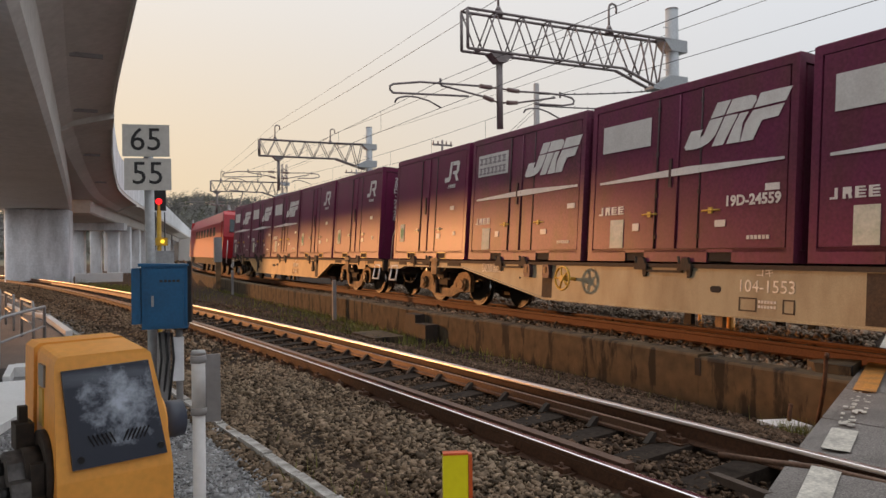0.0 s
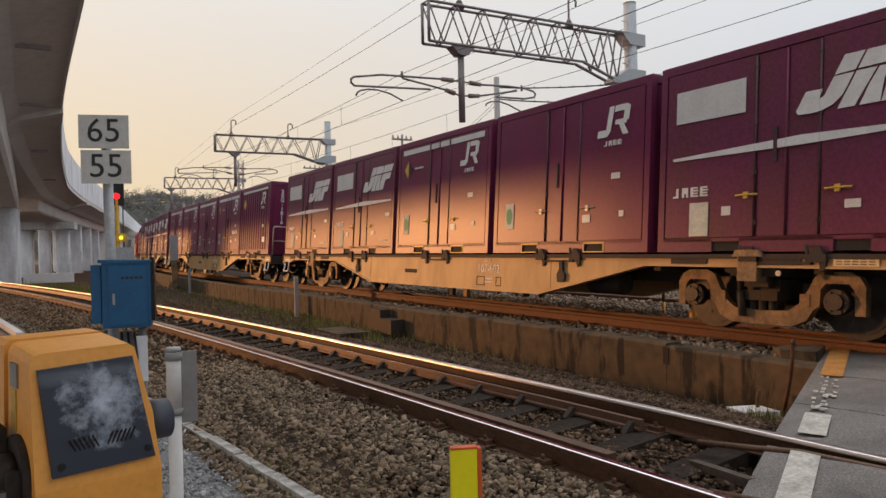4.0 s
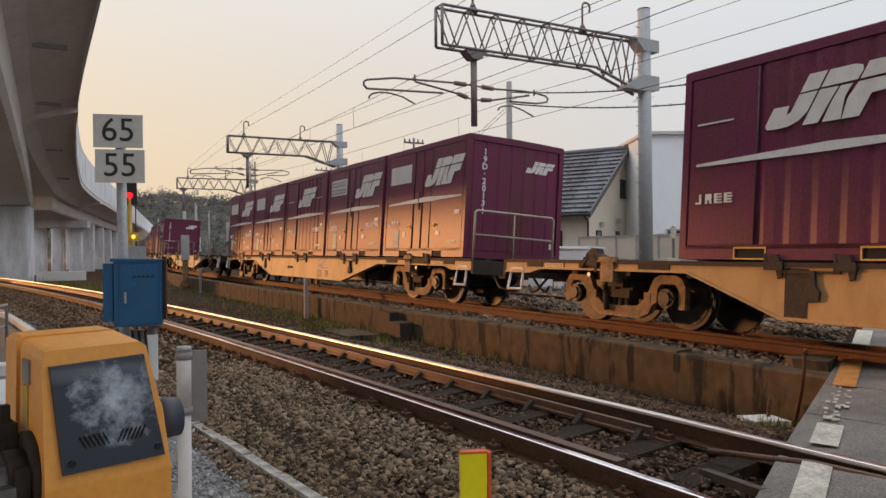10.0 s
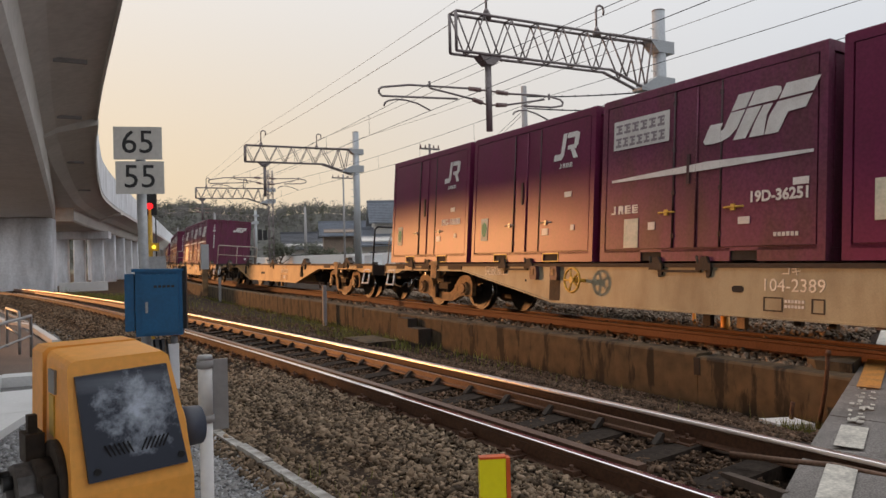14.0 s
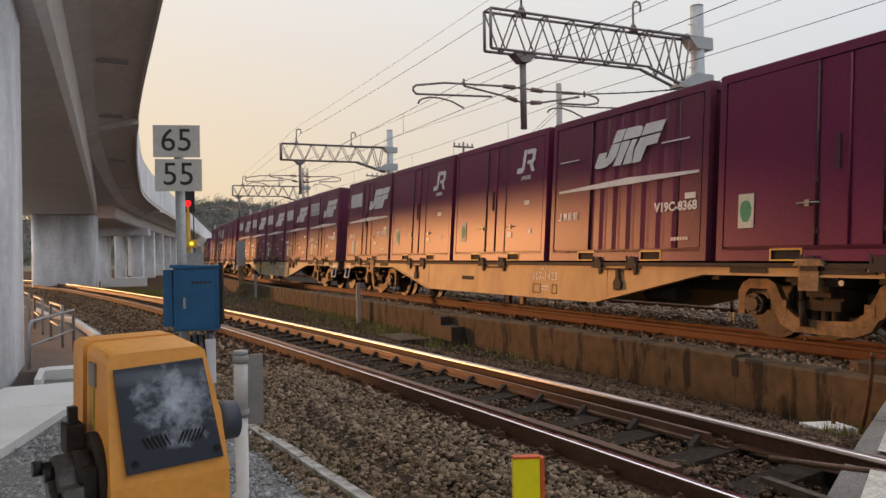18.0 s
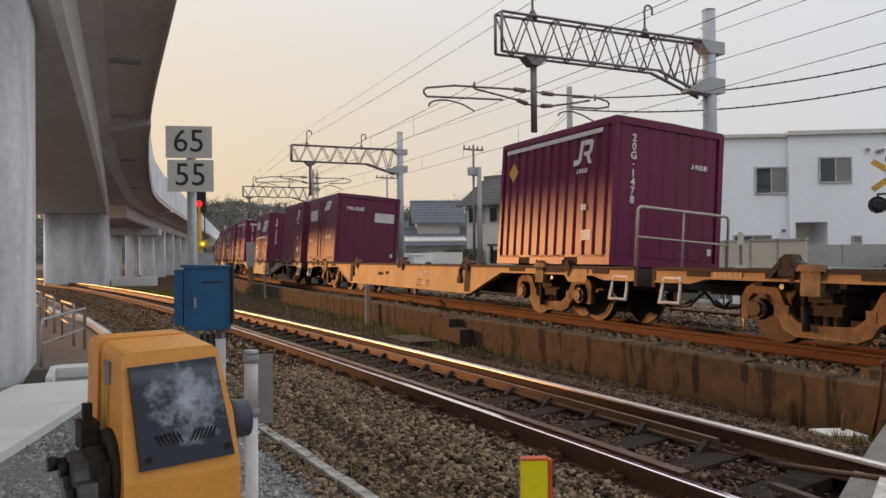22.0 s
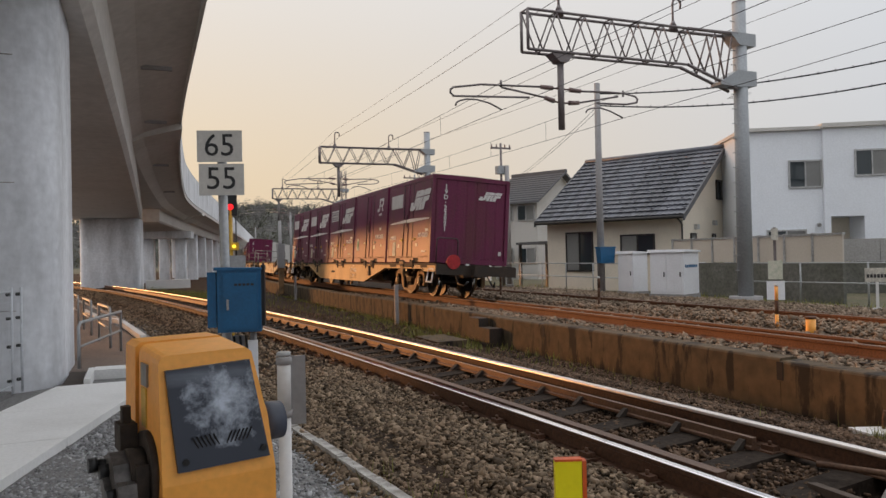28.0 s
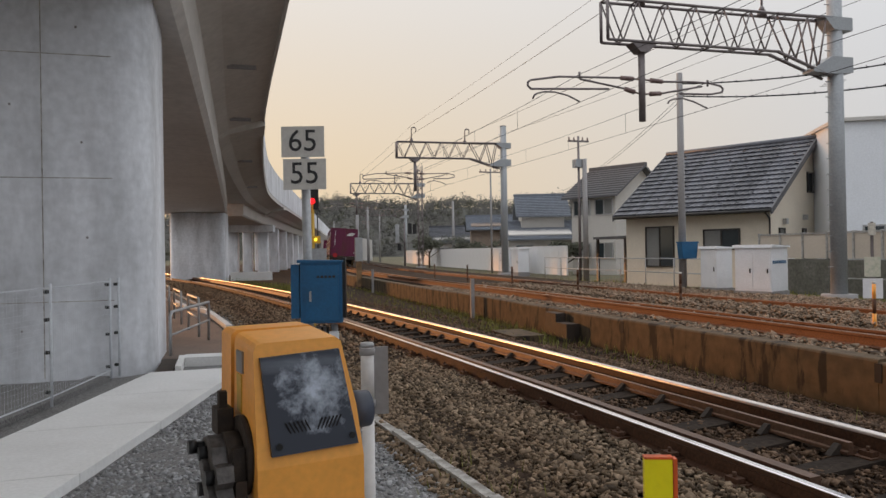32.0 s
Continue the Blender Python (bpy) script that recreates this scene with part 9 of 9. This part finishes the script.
        if tail and e < 0:
            for s in (-1,):
                bm = bmesh.new()
                tube(bm, (s * 0.74, -9.925, DECK + 0.03), (s * 0.74, -9.97, DECK + 0.03), 0.20, n=24)
                disc = part("tail_disc", bm, M["redlens"], t, "round red tail disc")
                bm = bmesh.new()
                tube(bm, (s * 0.74, -9.978, DECK + 0.03), (s * 0.74, -9.970, DECK + 0.03), 0.15, n=24)
                part("reflector", bm, M["redlens"], disc)
                bm = bmesh.new()
                pipe(bm, [(s * 1.20, -9.80, DECK - 0.1), (s * 1.20, -9.80, DECK + 0.62), (s * 1.14, -9.80, DECK + 0.68), (s * 0.62, -9.80, DECK + 0.68), (s * 0.56, -9.80, DECK + 0.62), (s * 0.56, -9.80, DECK - 0.1)], 0.022, 8)
                part("end_railing", bm, M["maroon"], t, "dark pipe railing at the train's tail")
    for p, q, r in (((0.55, 3.9, 0.55), (0.55, 5.0, 0.55), 0.20), ((-0.6, -4.6, 0.60), (-0.6, -3.9, 0.60), 0.17)):
        bm = bmesh.new()
        tube(bm, p, q, r, n=14)
        part("air_tank", bm, M["under"], t)
    for y0 in (BOGIE_Y, -BOGIE_Y):
        bogie(t, y0, kind == "plain")
        # shallow sill over the bogie: stiffening plates, recess shade as dark plates, bolster pedestal
        for s in (-1, 1):
            e = 1 if y0 > 0 else -1
            x0, x1 = sorted((s * 1.231, s * 1.245))
            if model == "106" and e < 0:
                bm = bmesh.new()
                prism(bm, [(-8.60, 0.74), (-8.12, 0.74), (-8.0, 0.84), (-8.0, 0.975), (-8.65, 0.975), (-8.65, 0.79)], "x", x0, x1)
                part("sill_plate", bm, paint, t, bevel=0.004)
            else:
                bm = bmesh.new()
                box(bm, x0, x1, *sorted((e * 8.25, e * 8.72)), 0.892, 0.985)
                plate = part("notice_plate", bm, M["paleplate"], t, "pale plate with rows of illegible print")
                for zz in (0.905, 0.932, 0.959):
                    bm = bmesh.new()
                    for u in range(5):
                        box(bm, *sorted((s * 1.244, s * 1.247)), *sorted((e * (8.28 + 0.085 * u), e * (8.345 + 0.085 * u))), zz, zz + 0.014)
                    part("small_print", bm, M["bogie"], plate)
            for a, b in ((6.05, 6.62), (7.32, 7.88), (8.80, 9.22)):
                bm = bmesh.new()
                box(bm, x0, x1 - 0.006 if s > 0 else x1, *sorted((e * a, e * b)), 0.895, 0.965)
                part("recess_shade", bm, M["under"], t, "dark plate for a shaded recess in the sill")
            bm = bmesh.new()
            box(bm, *sorted((s * 1.06, s * 1.275)), y0 - 0.13, y0 + 0.13, 0.70, DECK - 0.03)
            prism(bm, [(y0 - 0.20, DECK - 0.06), (y0 + 0.20, DECK - 0.06), (y0 + 0.15, DECK + 0.02), (y0 - 0.15, DECK + 0.02)], "x", *sorted((s * 1.20, s * 1.29)))
            part("bolster_pedestal", bm, M["bogie"], t, "rust-brown bolster pedestal", bevel=0.01)
            bm = bmesh.new()
            tube(bm, (s * 1.246, e * 7.62, 0.80), (s * 1.262, e * 7.62, 0.80), 0.035, n=8)
            part("pipe_valve", bm, M["steel"], t)
    return t


CPITCH = 3.90
SLOT_Y = [CPITCH * (2 - i) for i in range(5)]

# from the last wagon to the first: kind, number, ends with a railing, shift that fits the camera's view (m), five loads
# from front to rear (style, number, digits on its end)
LOADS = [
    ("plain", "107-1426", (), -0.08, [("F", "", ""), ("F", "", ""), ("Fl", "19D-32320", ""), ("Jg", "V19C-8699", ""), ("F", "19D-22021", "19D·22021")]),
    ("wheel", "104-2165", (), -0.62, [None, None, None, None, None]),
    ("plain", "106-639", (-1,), -0.45, [None, None, None, None, None]),
    ("plain", "106-702", (-1,), -0.35, [("G", "19G-6545", ""), None, None, None, ("Cb", "", "20G·1478")]),
    ("wheel", "104-1121", (), -0.85, [("Jb", "", "20D·3498"), None, ("F", "", "19D·36226"), None, ("C", "", "19G·2038")]),
    ("plain", "107-1423", (-1,), -0.60, [("F", "19D-21353", ""), ("J", "", ""), ("J", "", ""), ("Fv", "V19C-8368", ""), ("J", "", "19D·4256")]),
    ("wheel", "104-1774", (), -0.80, [("F", "", ""), ("F", "", ""), ("F", "", ""), ("F", "", ""), ("Fl", "19D-34029", "19D·34029")]),
    ("wheel", "104-2389", (), -0.89, [("J", "19G-18680", ""), ("J", "", ""), ("Fl", "19D-36251", "19D·36251"), ("R", "", ""), ("R", "", "")]),
    ("plain", "107-1737", (), -0.45, [None, None, None, None, None]),
    ("plain", "106-950", (-1,), -0.80, [None, ("Fv", "", ""), ("Fl", "", ""), ("Fl", "19D-39356", "19D·39356"), None]),
    ("plain", "107-1584", (-1,), -0.30, [("F", "19G-15629", ""), ("F", "", ""), ("Fv", "V19B-712", ""), ("Fl", "19D-31296", ""), ("F", "", "19D·20131")]),
    ("wheel", "104-1280", (), -0.45, [None, None, None, None, None]),
    ("wheel", "104-1890", (-1,), -0.15, [("J", "", ""), ("J", "19D-49938", ""), ("J", "", ""), ("Jb", "20D-8283", ""), ("F", "19D-14119", "19D·14119")]),
    ("plain", "107-602", (), -0.45, [("F", "", ""), ("F", "", ""), ("Jb", "", ""), ("J", "", ""), ("F", "", "19D·80620")]),
    ("plain", "107-1772", (-1,), 0.00, [("Jb", "20D-4630", ""), ("Jb", "", ""), ("Jb", "", ""), ("Jb", "20D-4170", ""), ("Cb", "", "20G·1016")]),
    ("wheel", "104-1553", (), -0.15, [("J", "", ""), ("Fl", "", ""), ("F", "19D-24559", ""), ("F", "", ""), ("F", "19D-51250", "19D·51250")]),
    ("plain", "106-411", (), -0.20, [("F", "", ""), ("F", "", ""), ("F", "", ""), ("J", "", ""), ("J", "", "20D·2420")]),
]
LAST_REAR = 7.06      # rear end of the last load at 27 s
MID = LAST_REAR + 2 * CPITCH + CL / 2

LABELS = {
    "F": "plum freight container with white block emblem and film patch", "Fl": "faded plum freight container with printed white patch", "Fv": "plum ventilated freight container with white block emblem",
    "J": "plain plum freight container with white line emblem", "Jb": "plum freight container with white band and diamond label", "Jg": "plum freight container with ribbed panel and line emblem",
    "C": "vertically ribbed plum freight container with line emblem", "Cb": "ribbed plum freight container with white band and diamond", "R": "plain plum freight container without emblem", "G": "plum end-door freight container with small block emblem",
}


def riding(s, dy, dz):
    """Pose of something on the train whose middle stands dy ahead of s on the line."""
    x, y, h = main_line(s)
    return pose(x, y, TRACK_Z - BOGIE_LIFT, 0, 0, -h) @ pose(0, 0, 0, 0, CANT, 0) @ pose(0, dy, dz)


RIDERS = []       # (object, metres along the line at 27 s, dy, dz)
for j, (kind, number, rails, shift, loads) in enumerate(LOADS):
    s27 = MID + PITCH * j + shift
    count = len(WHEELS)
    dy = WAGON_DY + {"107-1426": -0.14, "104-1890": -0.20, "106-702": -0.30, "104-2389": 0.21, "104-1553": 0.17}.get(number, 0.0)
    RIDERS.append((wagon(kind, number, rails, j == 0, loads), s27, dy, 0.0))
    WHEELS[count:] = [(w, s27 + dy + y) for w, y in WHEELS[count:]]
    for i, load in enumerate(loads):
        if load:
            style, serial, digits = load
            RIDERS.append((container(style, serial, digits if i == 4 or not any(loads[i + 1:i + 2]) else "", LABELS[style]), s27, SLOT_Y[i], DECK))


def locomotive():
    t = root("locomotive", "red electric locomotive at the head of the train", "locomotive")
    bm = bmesh.new()
    prism(bm, [(-1.40, 0.95), (1.40, 0.95), (1.42, 2.9), (1.15, 3.55), (-1.15, 3.55), (-1.42, 2.9)], "y", -8.6, 8.6)
    body = part("body", bm, M["lorry_red"], t, "bright red body", bevel=0.05)
    for e in (-1, 1):
        bm = bmesh.new()
        prism(bm, [(e * 8.6, 0.95), (e * 9.2, 0.95), (e * 9.25, 2.1), (e * 8.95, 3.3), (e * 8.6, 3.5)], "x", -1.38, 1.38)
        cab = part("cab_end", bm, M["lorry_red"], body, bevel=0.04)
    for e in (-1, 1):
        bm = bmesh.new()
        for k in (-0.62, 0.62):
            prism(bm, [(e * 9.20, 2.35), (e * 9.24, 2.38), (e * 9.06, 3.05), (e * 9.02, 3.02)], "x", k - 0.45, k + 0.45)
        part("windscreen", bm, M["glass"], t)
        bm = bmesh.new()
        for k in (-1.15, 1.15):
            pipe(bm, [(k, e * 9.35, 0.7), (k, e * 9.35, 1.9)], 0.02)
        part("hand_rail", bm, M["whitepaint"], t)
    bm = bmesh.new()
    box(bm, -1.3, 1.3, -8.8, 8.8, 0.55, 0.95)
    for yy in (-6.2, -3.9, -1.2, 1.2, 3.9, 6.2):
        for s in (-1, 1):
            tube(bm, (s * 0.5, yy, 0.5), (s * 0.64, yy, 0.5), 0.5, n=20)
    part("running_gear", bm, M["under"], t)
    bm = bmesh.new()
    for s in (-1, 1):
        for yy in np.arange(-5.5, 5.6, 1.6):
            box(bm, s * 1.41 - 0.02, s * 1.41 + 0.02, yy - 0.5, yy + 0.5, 2.2, 2.7)
    part("louvre", bm, M["under"], t)
    bm = bmesh.new()
    for yy in (-6.0, 6.0):
        box(bm, -0.7, 0.7, yy - 0.9, yy + 0.9, 3.6, 3.75)
        pipe(bm, [(0, yy, 3.75), (0, yy + 1.0, 4.3), (0, yy, 4.9)], 0.03)
        pipe(bm, [(-0.8, yy, 4.9), (0.8, yy, 4.9)], 0.03)
    part("pantograph", bm, M["lattice"], t)
    return t


RIDERS.append((locomotive(), MID + PITCH * len(LOADS) + 0.2, 0.0, 0.0))


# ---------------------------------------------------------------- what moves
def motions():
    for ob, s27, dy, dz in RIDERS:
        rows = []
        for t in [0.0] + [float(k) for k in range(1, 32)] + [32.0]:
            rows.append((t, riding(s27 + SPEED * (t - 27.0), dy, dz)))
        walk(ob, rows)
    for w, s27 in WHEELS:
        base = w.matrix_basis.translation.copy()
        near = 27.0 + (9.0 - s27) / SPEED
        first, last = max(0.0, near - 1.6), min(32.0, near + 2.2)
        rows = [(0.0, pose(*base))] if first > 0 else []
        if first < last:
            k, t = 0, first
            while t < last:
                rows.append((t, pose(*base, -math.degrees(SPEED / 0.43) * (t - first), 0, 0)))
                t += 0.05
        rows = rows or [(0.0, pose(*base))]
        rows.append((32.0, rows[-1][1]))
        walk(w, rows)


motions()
